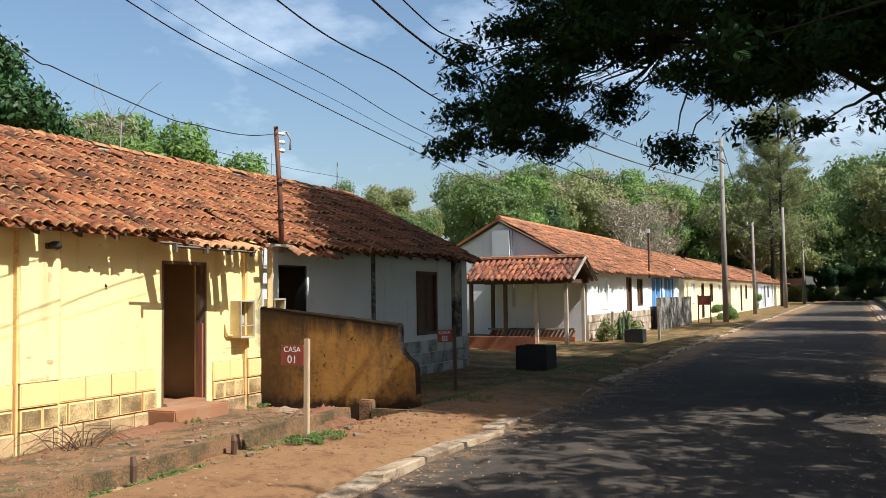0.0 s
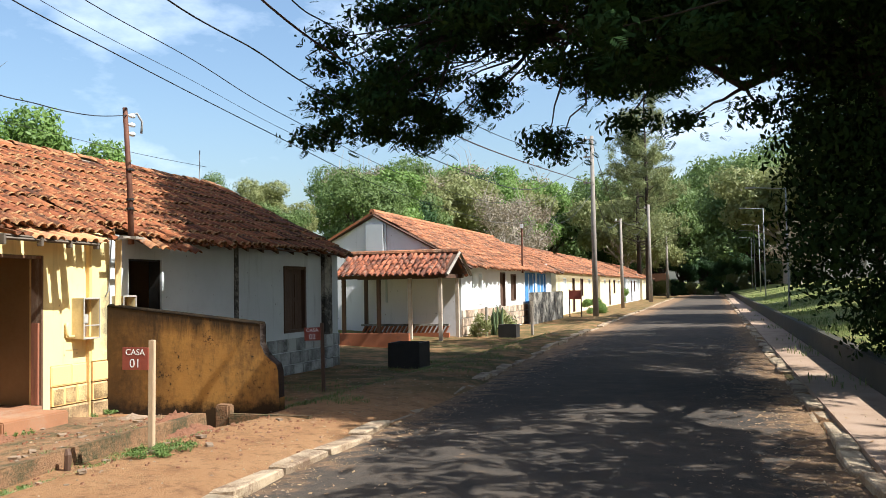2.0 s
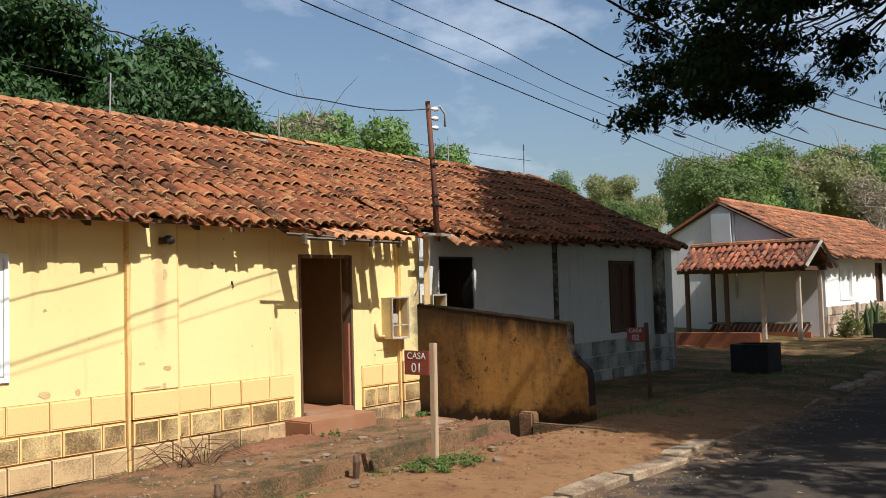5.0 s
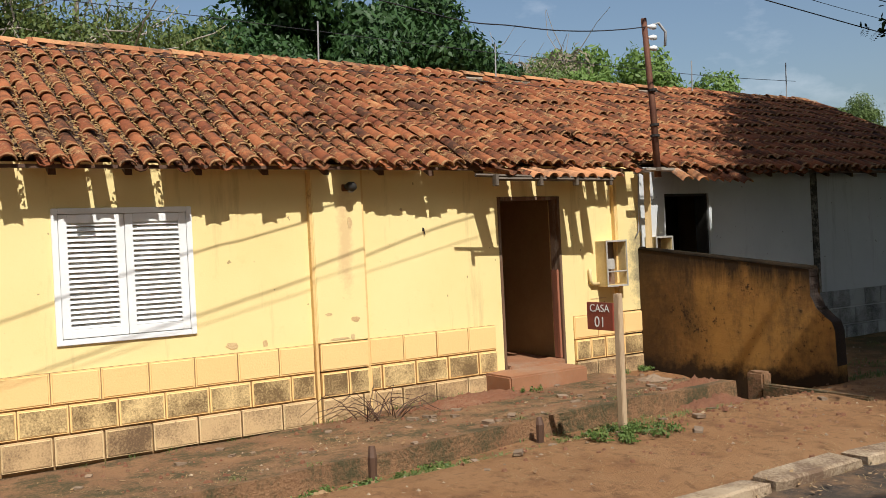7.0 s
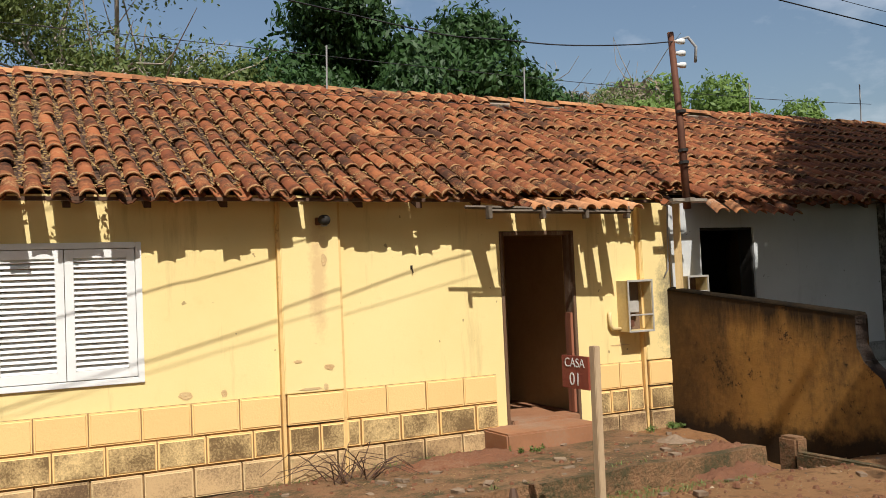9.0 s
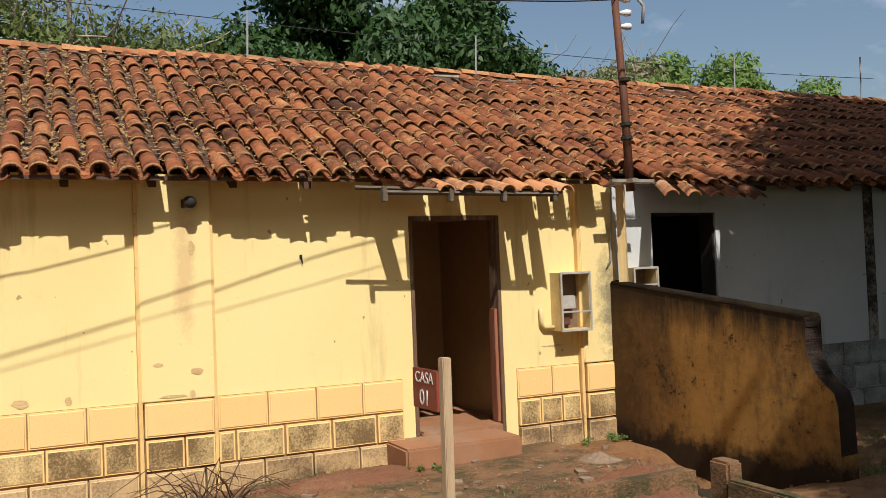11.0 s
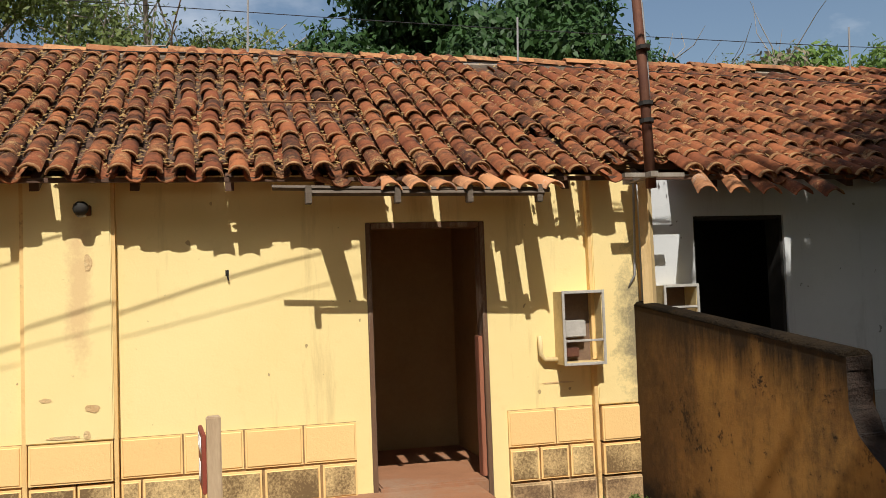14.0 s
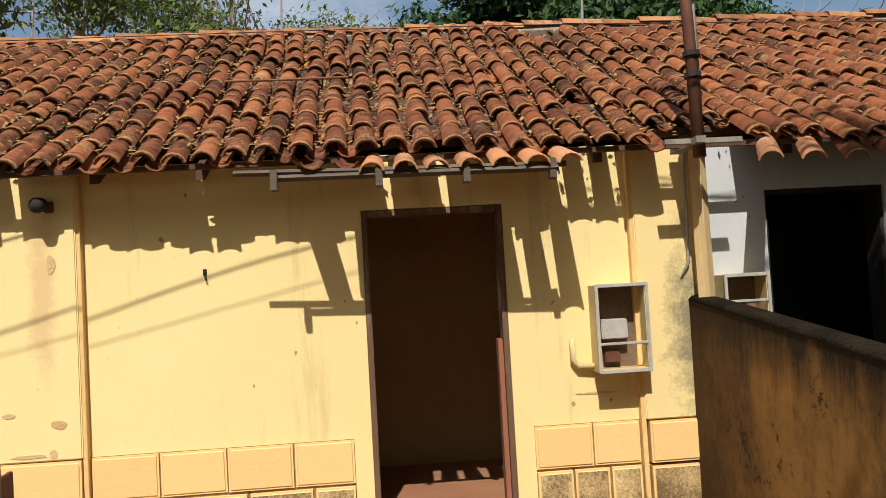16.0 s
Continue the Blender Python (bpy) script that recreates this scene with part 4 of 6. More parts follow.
        s.tube([(-7.99, 11.355, z - 0.015), (-7.992, 11.354, z + 0.015)], 0.055, 8)
        part("clamp", s, M_TANK, mast)
    # house two openings
    w2 = thing("window_2", "dark empty window opening with added black lining and backing", "window", kind="structure")
    # Black lining added over the reveals so that they stay dark.
    s = Shape()
    y0, y1, z0, z1 = OPEN2
    for q in ((y0 - 0.004, y0 + 0.025, z0, z1 + 0.004), (y1 - 0.025, y1 + 0.004, z0, z1 + 0.004), (y0 + 0.025, y1 - 0.025, z1 - 0.025, z1 + 0.004)):
        s.box(WX - 0.23, WX - 0.03, *q, 0.005)
    part("window_frame", s, M_TANK, w2)
    # Black sheet behind the opening stands in for the unlit room.
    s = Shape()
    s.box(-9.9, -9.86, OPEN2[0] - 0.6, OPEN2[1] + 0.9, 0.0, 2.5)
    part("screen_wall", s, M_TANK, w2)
    w3 = thing("window_3", "brown wooden window with closed panel shutters", "window", kind="structure")
    s = Shape()
    y0, y1, z0, z1 = WIN2
    for q in ((y0 - 0.05, y0 + 0.03, z0 - 0.03, z1 + 0.04), (y1 - 0.03, y1 + 0.05, z0 - 0.03, z1 + 0.04), (y0 + 0.03, y1 - 0.03, z1 - 0.03, z1 + 0.04), (y0 + 0.03, y1 - 0.03, z0 - 0.03, z0 + 0.03)):
        s.box(WX - 0.12, WX + 0.02, *q, 0.005)
    part("window_frame", s, M_WOOD, w3)
    for a, b in ((y0 + 0.03, (y0 + y1) / 2 - 0.004), ((y0 + y1) / 2 + 0.004, y1 - 0.03)):
        s = Shape()
        s.box(WX - 0.10, WX - 0.06, a, b, z0 + 0.03, z1 - 0.03)
        s.box(WX - 0.06, WX - 0.045, a + 0.07, b - 0.07, z0 + 0.12, (z0 + z1) / 2 - 0.04, 0.006)
        s.box(WX - 0.06, WX - 0.045, a + 0.07, b - 0.07, (z0 + z1) / 2 + 0.04, z1 - 0.12, 0.006)
        part("shutter", s, M_WOOD, w3)


M_DOORFRAME = surface("worn door frame", (0.17, 0.095, 0.05), (0.10, 0.055, 0.035), 3.0, 40.0, 0.85, dirt=(0.34, 0.26, 0.18), dirt_at=(0.52, 0.68), stretch=(5, 5, 0.7))
M_REDSTRIP = surface("red-brown strip", (0.34, 0.13, 0.07), (0.22, 0.085, 0.05), 3.0, 40.0, 0.8, dirt=(0.14, 0.075, 0.04), stretch=(6, 6, 0.6))
M_TIMBER = surface("ochre painted timber", (0.68, 0.50, 0.25), (0.56, 0.39, 0.18), 5.0, 40.0, 0.85, dirt=(0.3, 0.2, 0.1), dirt_at=(0.6, 0.75), stretch=(4, 4, 0.6))
M_CREAMBOX = surface("cream painted metal", (0.66, 0.52, 0.26), (0.56, 0.42, 0.2), 5.0, 40.0, 0.6, dirt=(0.25, 0.15, 0.08), dirt_at=(0.62, 0.76))
M_METERBACK = surface("meter back board", (0.20, 0.13, 0.08), (0.14, 0.09, 0.06), 6.0, 40.0)
M_PALEMETAL = surface("pale weathered metal", (0.55, 0.52, 0.47), (0.42, 0.39, 0.34), 7.0, 50.0, 0.55, metal=0.3, dirt=(0.2, 0.14, 0.09), dirt_at=(0.6, 0.72))

WALL_YELLOW, WALL_WHITE = build_long_house()
build_long_roof()
build_front_fittings()


# ---- yard in front ----
def build_garden_wall():
    bm = bmesh.new()
    top = [(-8.47, 1.49), (-7.6, 1.40), (-6.7, 1.30), (-5.99, 1.22), (-6.01, 1.15), (-5.99, 1.06), (-6.01, 0.98), (-5.96, 0.90), (-5.93, 0.83), (-5.83, 0.74), (-5.76, 0.69), (-5.73, 0.60), (-5.72, 0.25)]
    front, back = [], []
    for x, z in top:
        front.append(bm.verts.new((x, 11.38, z)))
        back.append(bm.verts.new((x, 11.54, z + 0.005)))
    f0 = [bm.verts.new((x, 11.37, -0.2)) for x, z in top]
    b0 = [bm.verts.new((x, 11.55, -0.2)) for x, z in top]
    for i in range(len(top) - 1):
        bm.faces.new((f0[i], f0[i + 1], front[i + 1], front[i]))
        bm.faces.new((back[i], back[i + 1], b0[i + 1], b0[i]))
        bm.faces.new((front[i], front[i + 1], back[i + 1], back[i]))
    bm.normal_update()
    for q in bm.faces:
        q.material_index = int(q.calc_center_median().x > -6.06 and abs(q.normal.y) < 0.5)
    bm.faces.new((f0[-1], b0[-1], back[-1], front[-1]))
    bm.faces.new((f0[0], front[0], back[0], b0[0]))
    me = bpy.data.meshes.new("garden_wall")
    bm.to_mesh(me)
    bm.free()
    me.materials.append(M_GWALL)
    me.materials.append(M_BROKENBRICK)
    ob = tagged(new("garden_wall", me), "ochre garden wall with black stains, darker corner and foot, broken end", "wall")
    s = Shape()
    s.tube([(-8.40, 11.46, 1.485), (-7.6, 11.46, 1.405), (-6.7, 11.46, 1.305), (-6.0, 11.46, 1.225)], 0.085, 8)
    for k, v in enumerate(s.v):
        s.v[k] = (v[0], v[1], v[2] - 0.6 * (v[2] - float(np.interp(v[0], [-8.4, -6.0], [1.485, 1.225]))))
    part("coping", s, M_COPING, ob, "black mouldy coping", True)
    for i in range(9):
        s = Shape()
        s.box(-0.07, 0.025, -0.07, 0.07, -0.028, 0.028, 0.008)
        b = part("brick", s, M_BROKENBRICK, ob)
        z = 1.17 - 0.06 * i
        b.matrix_basis = pose(float(np.interp(z, [0.66, 0.72, 0.83, 0.95, 1.08, 1.22], [-5.80, -5.86, -5.96, -6.01, -6.03, -6.03])) + rnd(-0.02, 0.02), 11.46, z, rnd(-3, 3), rnd(-4, 4), rnd(-6, 6))


M_COPING = surface("mouldy coping", (0.012, 0.010, 0.008), (0.035, 0.024, 0.014), 5.0, 40.0, bump=0.9, dist=0.03, spec=0.03)
M_BROKENBRICK = surface("broken brick", (0.03, 0.022, 0.016), (0.06, 0.033, 0.022), 9.0, 60.0, bump=0.9, dist=0.03, vary=0.5)


def apron_z(x, y):
    """The apron's top: it rises along the house and falls a little towards the wall."""
    k = min(1.0, max(0.0, (x - WX) / 2.0))
    return float(np.interp(y, [1, 6, 8.5, 11.3], [0.0, 0.03, 0.12, 0.15])) - 0.11 * (1 - k) ** 0.8


def build_slab():
    s = Shape()
    ys = [round(1.0 + 0.2 * i, 2) for i in range(49)]
    n = 14
    vs = []
    for y in ys:
        ex = -6.45 - 0.10 * noise.noise((y * 0.9, 0, 0)) - 0.05 * noise.noise((y * 4.0, 5, 0)) + 0.1 * max(0.0, (y - 8.0) / 2.2)
        for i in range(n):
            x = WX + (ex - WX) * i / (n - 1)
            vs.append((x, y, apron_z(x, y) + 0.016 * noise.noise((x * 2, y * 2, 3)) + 0.008 * noise.noise((x * 7, y * 7, 3))))
        vs.append((ex + 0.03, y, -0.25))
    w = n + 1
    s.add(vs, [(j * w + i, j * w + i + 1, (j + 1) * w + i + 1, (j + 1) * w + i) for j in range(len(ys) - 1) for i in range(n)])
    s.add([vs[(len(ys) - 1) * w + i] for i in range(w)] + [(WX, ys[-1], -0.25)], [tuple(range(w + 1))])
    solid("house_apron", s, M_SLAB, "cracked worn concrete apron along the house front", "pavement", "structure")
    # earth step at the yard gate
    g = Shape()
    g.box(-6.22, -6.02, 10.62, 10.76, -0.1, 0.25, 0.02)
    solid("gate_stub", g, M_SLAB, "short broken concrete gate stub", "concrete stub")
    g = Shape()
    g.box(-6.02, -4.9, 10.60, 10.70, -0.1, 0.14, 0.015)
    solid("gate_sill", g, M_SLAB, "low concrete sill at the yard entrance", "concrete sill")


def text_mesh(body, size, name):
    cu = bpy.data.curves.new(name, "FONT")
    cu.body, cu.size, cu.extrude, cu.align_x = body, size, 0.001, "CENTER"
    ob = bpy.data.objects.new(name, cu)
    scene.collection.objects.link(ob)
    me = bpy.data.meshes.new_from_object(ob.evaluated_get(bpy.context.evaluated_depsgraph_get()))
    bpy.data.objects.remove(ob)
    me.materials.clear()
    me.materials.append(M_SIGNPAINT)
    return me


def build_sign(x, y, z, number, label, lean, post_mat, turn=10):
    sg = thing("house_sign", label, "sign", "house number signs", at=(x, y, z))
    sg.rotation_euler = (0, radians(lean), radians(turn))
    s = Shape()
    s.box(-0.028, 0.028, -0.026, 0.026, -0.1, 1.09, 0.005)
    part("post", s, post_mat, sg, "square wooden post")
    s = Shape()
    s.box(-0.300, -0.02, -0.042, -0.0262, 0.80, 1.02, 0.003)
    pl = part("plate", s, M_SIGN, sg, "oxide red painted plate")
    for body, size, zz in (("CASA", 0.085, 0.945), (number, 0.12, 0.825)):
        t = part("lettering", text_mesh(body, size, "lettering"), None, pl, "white painted " + body)
        t.matrix_basis = pose(-0.160, -0.044, zz, 90, 0, 0)


def strands(name, count, area, h, width, material, label, category, droop=0.5, seed=0):
    """Grass or straw: thin bent blades rooted on the ground in small tufts."""
    rg = np.random.default_rng(seed)
    out = []
    for cx, cy, r in area:
        k = max(1, int(count * r))
        for _ in range(k):
            a, q = rg.uniform(0, 6.28), r * math.sqrt(rg.uniform(0, 1))
            x, y = cx + q * math.cos(a), cy + q * math.sin(a)
            z = surface_z(x, y) - 0.004
            hh, b = h * rg.uniform(0.4, 1.0), rg.uniform(0, 6.28)
            d = np.array([math.cos(b), math.sin(b), 0.0])
            w = np.array([-d[1], d[0], 0.0]) * width * rg.uniform(0.6, 1.3)
            p0, p1 = np.array([x, y, z]), np.array([x, y, z + hh * (1 - droop * 0.5)]) + d * hh * droop * 0.4
            p2 = p1 + d * hh * droop + np.array([0, 0, hh * (0.4 - droop * 0.6)])
            out += [p0 - w, p0 + w, p1 + w * 0.8, p1 - w * 0.8, p1 - w * 0.8, p1 + w * 0.8, p2 + w * 0.1, p2 - w * 0.1]
    return tagged(new(name, quads_mesh(name, np.array(out), 4, material)), label, category, "", "stuff")


def surface_z(x, y):
    if WX < x < -6.5 and 1 < y < 10.6:
        return apron_z(x, y)
    if left_kerb(y) < x < 1.0:
        return 0.012
    if 1.0 < x < 2.0:
        return 0.085
    return ground_z(x, y)


build_garden_wall()
build_slab()
build_sign(-5.46, 8.22, 0.11, "01", "brown house number sign on a slim pale post", 0.6, M_POST, 4)
build_sign(-6.55, 14.6, 0.02, "02", "red house number sign on a dark post in shade", -1.0, M_WOOD, 10)

for i, (x, y, h) in enumerate(((-6.12, 6.35, 0.2), (-6.30, 8.05, 0.14))):
    s = Shape()
    s.tube([(x, y, -0.1), (x + 0.01, y, h * 0.6), (x - 0.01, y + 0.01, h)], [0.03, 0.036, 0.024], 7)
    solid("wood_stub", s, M_WOOD, "short charred wooden stub in the soil", "stub", group="wooden stubs")

# ---- houses further along ----
def gable_house(name, label, y0, y1, x_front, ridge_x, eave_z, ridge_z, wall_mat, openings, tile_far=True):
    """A house whose ridge runs along the road."""
    h = thing(name, label, "house", "row houses")
    s = Shape()
    wall_along_y(s, x_front - 0.2, x_front, y0, y1, -0.3, eave_z + 0.05, [o[:4] for o in openings])
    part("front_wall", s, wall_mat, h, "", False, "stuff")
    back = 2 * ridge_x - x_front
    g = Shape()
    prof = [(x_front - 0.2, -0.3), (x_front - 0.2, eave_z), (ridge_x, ridge_z - 0.12), (back, eave_z), (back, -0.3)]
    for yy in (y0, y0 + 0.2):
        g.v += [(x, yy, z) for x, z in prof]
    g.f += [tuple(range(5))[::-1], tuple(range(5, 10))] + [(i, (i + 1) % 5, (i + 1) % 5 + 5, i + 5) for i in range(5)]
    part("gable_wall", g, M_LILAC if wall_mat is M_DIRTYWHITE else wall_mat, h)
    g2 = Shape()
    g2.box(back, back + 0.2, y0 + 0.2, y1, -0.3, eave_z)
    g2.box(back + 0.2, x_front - 0.2, y1 - 0.2, y1, -0.3, eave_z + 0.3)
    g2.box(back + 0.2, x_front - 0.2, y0 + 0.2, y1 - 0.2, eave_z - 0.05, eave_z)
    part("back_wall", g2, wall_mat, h)
    for ya, yb, za, zb, mat, kind in openings:
        w = Shape()
        t = 0.06
        for q in ((ya, ya + t, za, zb), (yb - t, yb, za, zb), (ya + t, yb - t, zb - t, zb), (ya + t, yb - t, za, za + t)):
            w.box(x_front - 0.15, x_front + 0.02, *q)
        wo = part(kind, w, mat, h)
        p = Shape()
        p.box(x_front - 0.12, x_front - 0.08, ya + t, (ya + yb) / 2 - 0.004, za + t, zb - t)
        p.box(x_front - 0.12, x_front - 0.08, (ya + yb) / 2 + 0.004, yb - t, za + t, zb - t)
        part("panel", p, mat, wo)
        if mat is M_BLUE:
            for q in (ya + 0.12, (ya + yb) / 2, yb - 0.12):
                f = Shape()
                f.box(x_front - 0.08, x_front - 0.05, q - 0.05, q + 0.05, za + t, zb - t)
                part("mullion", f, M_SHUTTER, wo, "white painted mullion")
    k = (ridge_z - eave_z) / (x_front - ridge_x)
    over = 0.45
    ex, ez = x_front + over, eave_z - over * k
    up = Vector((ridge_x - ex, 0, ridge_z - ez))
    far = y0 > 50
    roof = new("roof", None)
    roof.parent = h
    roof.empty_display_size = 0.1
    tagged(roof, "faded orange barrel tile roof")
    field = TileField(roof, M_TILE_FAR)
    lay_slope(field, (ex, y0 - 0.15, ez), (0, 1, 0), up, y1 - y0 + 0.3, up.length, 0.205 if not far else 0.4, 0.38 if not far else 0.46, 0.8 if not far else 0.5)
    field.close()
    b = Shape()
    v = []
    for yy in (y0 - 0.12, y1 + 0.1):
        v += [(ex - 0.3, yy, ez + 0.3 * k + 0.01), (ridge_x, yy, ridge_z + 0.01), (ridge_x, yy, ridge_z - 0.04), (ex - 0.3, yy, ez + 0.3 * k - 0.04)]
    b.add(v, [(0, 1, 2, 3), (4, 7, 6, 5), (0, 4, 5, 1), (1, 5, 6, 2), (2, 6, 7, 3), (3, 7, 4, 0)])
    part("roof_deck", b, M_WOOD, roof)
    b = Shape()
    v = []
    bx = 2 * ridge_x - ex
    for yy in (y0 - 0.15, y1 + 0.1):
        v += [(ridge_x, yy, ridge_z + 0.07), (bx, yy, ez + 0.07), (bx, yy, ez - 0.02), (ridge_x, yy, ridge_z - 0.02)]
    b.add(v, [(0, 1, 2, 3), (4, 7, 6, 5), (0, 4, 5, 1), (1, 5, 6, 2), (2, 6, 7, 3), (3, 7, 4, 0)])
    part("far_slope", b, M_TILE_FAR, roof)
    b = Shape()
    b.tube([(ex, y0 - 0.1, ez - 0.02), (ridge_x, y0 - 0.1, ridge_z - 0.04), (bx, y0 - 0.1, ez - 0.02)], 0.055, 4)
    part("barge_board", b, M_WOOD, roof)
    b = Shape()
    b.tube([(ridge_x, y0 - 0.15, ridge_z + 0.07), (ridge_x, y1 + 0.1, ridge_z + 0.07)], 0.1, 8)
    part("ridge_tiles", b, M_TILE_FAR, roof)
    return h


M_TEAL = surface("grey green paint", (0.24, 0.26, 0.24), (0.18, 0.2, 0.18), 3.0, 30.0)


def build_row():
    gable_house("row_house", "white house with pale gable and orange tile roof", 30.7, 48.6, -8.66, -11.9, 2.62, 4.40, M_DIRTYWHITE,
                [(32.2, 33.6, 1.05, 2.25, M_SHUTTER, "window"), (36.6, 37.5, 0.05, 2.3, M_WOOD, "door"), (38.6, 39.6, 1.1, 2.25, M_WOOD, "window"), (41.6, 44.0, 0.95, 2.35, M_BLUE, "window"), (44.6, 46.8, 0.95, 2.35, M_BLUE, "window")])
    mats = (M_CREAM, M_CREAM, M_WHITE, M_CREAM)
    for i in range(4):
        y = 51.5 + i * 19.5
        gable_house("row_house", "cream house with low orange tile roof" if mats[i] is M_CREAM else "white house with low orange tile roof", y, y + 17.5, -8.9 + 0.1 * i, -12.2, 2.65, 4.2, mats[i],
                    [(y + 2.5, y + 3.6, 1.0, 2.2, M_SHUTTER, "window"), (y + 6.0, y + 7.0, 0.05, 2.2, M_WOOD, "door"), (y + 9.5, y + 10.8, 1.0, 2.2, M_WOOD, "window"), (y + 13.5, y + 14.6, 1.0, 2.2, M_SHUTTER, "window")])
    # chimney stack stub on the gable and its strip
    s = Shape()
    s.box(-12.15, -11.5, 30.55, 30.70, 2.9, 4.0)
    s.box(-11.45, -11.40, 30.62, 30.70, 1.2, 4.05)
    solid("gable_pilaster", s, M_WHITE, "pale pilaster on the gable wall", "pilaster", "structure")
    # plinth of the white house
    w = thing("plinth", "pale block plinth of the white house", "plinth", kind="structure")
    for z0, z1, sh in ((0.62, 0.90, 0.1), (0.33, 0.61, 0.3), (0.02, 0.32, 0.0)):
        block_row(w, z0, z1, 30.7, 42.0, 0.55, sh, 0.03, M_BLOCK_DIRTY, -8.66)


def build_porch():
    p = thing("porch", "tiled porch roof on slim wooden posts", "porch")
    for x, y in ((-12.1, 28.4), (-10.85, 28.4), (-9.75, 28.4), (-8.72, 28.4), (-8.72, 30.4), (-12.1, 30.4)):
        s = Shape()
        s.box(x - 0.06, x + 0.06, y - 0.06, y + 0.06, -0.1, 2.15, 0.01)
        part("post", s, M_PORCHPOST if x > -10 else M_WOOD, p)
    s = Shape()
    s.box(-12.4, -8.5, 28.33, 28.47, 2.02, 2.15)
    s.box(-12.4, -8.5, 30.33, 30.47, 2.02, 2.15)
    s.box(-8.8, -8.66, 28.47, 30.33, 2.02, 2.15)
    part("beam", s, M_WOOD, p)
    roof = new("roof", None)
    roof.parent = p
    tagged(roof, "red barrel tile roof in dappled light")
    f = TileField(roof, M_TILE_PORCH)
    up = Vector((0, 1.45, 0.75))
    lay_slope(f, (-12.3, 27.95, 2.08), (1, 0, 0), up, 3.95, up.length, 0.2, 0.36, 0.9)
    up2 = Vector((0, -1.3, 0.68))
    lay_slope(f, (-12.3, 30.68, 2.14), (1, 0, 0), up2, 3.95, up2.length, 0.2, 0.36, 0.9)
    f.close()
    s = Shape()
    v = []
    for x in (-12.3, -8.4):
        v += [(x, 28.2, 2.20), (x, 29.4, 2.83), (x, 30.6, 2.20), (x, 30.6, 2.16), (x, 29.4, 2.78), (x, 28.2, 2.16)]
    s.add(v, [(0, 1, 4, 5), (1, 2, 3, 4), (6, 11, 10, 7), (7, 10, 9, 8), (0, 6, 7, 1), (1, 7, 8, 2), (5, 4, 10, 11), (4, 3, 9, 10)])
    part("roof_deck", s, M_WOOD, roof)
    s = Shape()
    s.tube([(-8.33, 27.9, 2.10), (-8.33, 29.4, 2.86), (-8.33, 30.8, 2.12)], 0.06, 4)
    part("barge_board", s, M_GREYWOOD, roof)
    s = Shape()
    s.tube([(-12.35, 29.42, 2.90), (-8.35, 29.42, 2.90)], 0.1, 8)
    part("ridge_tiles", s, M_TILE_FAR, roof)
    # open-work parapet and low red wall
    q = thing("parapet", "low open-work brick parapet", "parapet")
    s = Shape()
    s.box(-12.1, -8.9, 29.9, 30.05, 0.0, 0.16)
    part("base_course", s, M_BRICK, q)
    s = Shape()
    s.box(-12.1, -8.9, 29.88, 30.07, 0.40, 0.46)
    part("coping", s, M_GREYWALL, q)
    sl = Shape()
    sl.box(-0.03, 0.03, -0.06, 0.06, -0.14, 0.14)
    me = sl.mesh("brick", M_BRICK)
    for i in range(20):
        b = part("brick", me, None, q)
        b.matrix_basis = pose(-12.0 + 0.158 * i, 29.97, 0.28, 0, 32, 0)
    s = Shape()
    s.box(-11.6, -8.5, 24.6, 24.75, -0.1, 0.42)
    solid("low_wall", s, M_BRICK, "low red-brown yard wall in the shade", "wall")


M_PORCHPOST = surface("pale porch post", (0.52, 0.42, 0.33), (0.42, 0.33, 0.25), 4.0, 30.0)
M_TILE_PORCH = tile_clay("porch clay tile", (0.26, 0.08, 0.04), (0.40, 0.13, 0.06), (0.05, 0.026, 0.02), (0.4, 0.33, 0.25), 0.48)


def build_tanks():
    for x, y, w, h in ((-6.65, 19.3, 0.72, 0.58), (-7.05, 31.0, 0.62, 0.46)):
        t = thing("planter_box", "dark square concrete planter box", "planter", "dark boxes")
        s = Shape()
        z = ground_z(x, y) - 0.02
        for q in ((x - w / 2, x + w / 2, y - w / 2, y - w / 2 + 0.06), (x - w / 2, x + w / 2, y + w / 2 - 0.06, y + w / 2), (x - w / 2, x - w / 2 + 0.06, y - w / 2 + 0.06, y + w / 2 - 0.06), (x + w / 2 - 0.06, x + w / 2, y - w / 2 + 0.06, y + w / 2 - 0.06)):
            s.box(*q, z, z + h)
        part("sides", s, M_TANK, t)
        s = Shape()
        s.box(x - w / 2 + 0.05, x + w / 2 - 0.05, y - w / 2 + 0.05, y + w / 2 - 0.05, z, z + h - 0.12)
        part("soil", s, M_SOIL, t)
    s = Shape()
    s.box(-8.35, -8.15, 41.0, 49.2, -0.1, 1.42, 0.02)
    solid("yard_wall", s, M_GREYWALL, "grey yard wall with black stains", "wall")
    for x, y, h in ((-6.55, 32.6, 0.95), (-8.0, 31.6, 1.0), (-8.1, 34.2, 1.0)):
        s = Shape()
        s.tube([(x, y, -0.1), (x, y, h)], 0.05, 6)
        solid("fence_post", s, M_GREYWOOD, "short weathered wooden fence post", "post", group="fence posts")
    sg = thing("notice_board", "small dark notice board on two legs", "sign")
    for x in (-8.0, -7.35):
        s = Shape()
        s.box(x - 0.03, x + 0.03, 50.5, 50.56, -0.1, 1.5)
        part("leg", s, M_WOOD, sg)
    s = Shape()
    s.box(-8.0, -7.35, 50.46, 50.5, 0.95, 1.45)
    part("board", s, M_SIGN, sg)


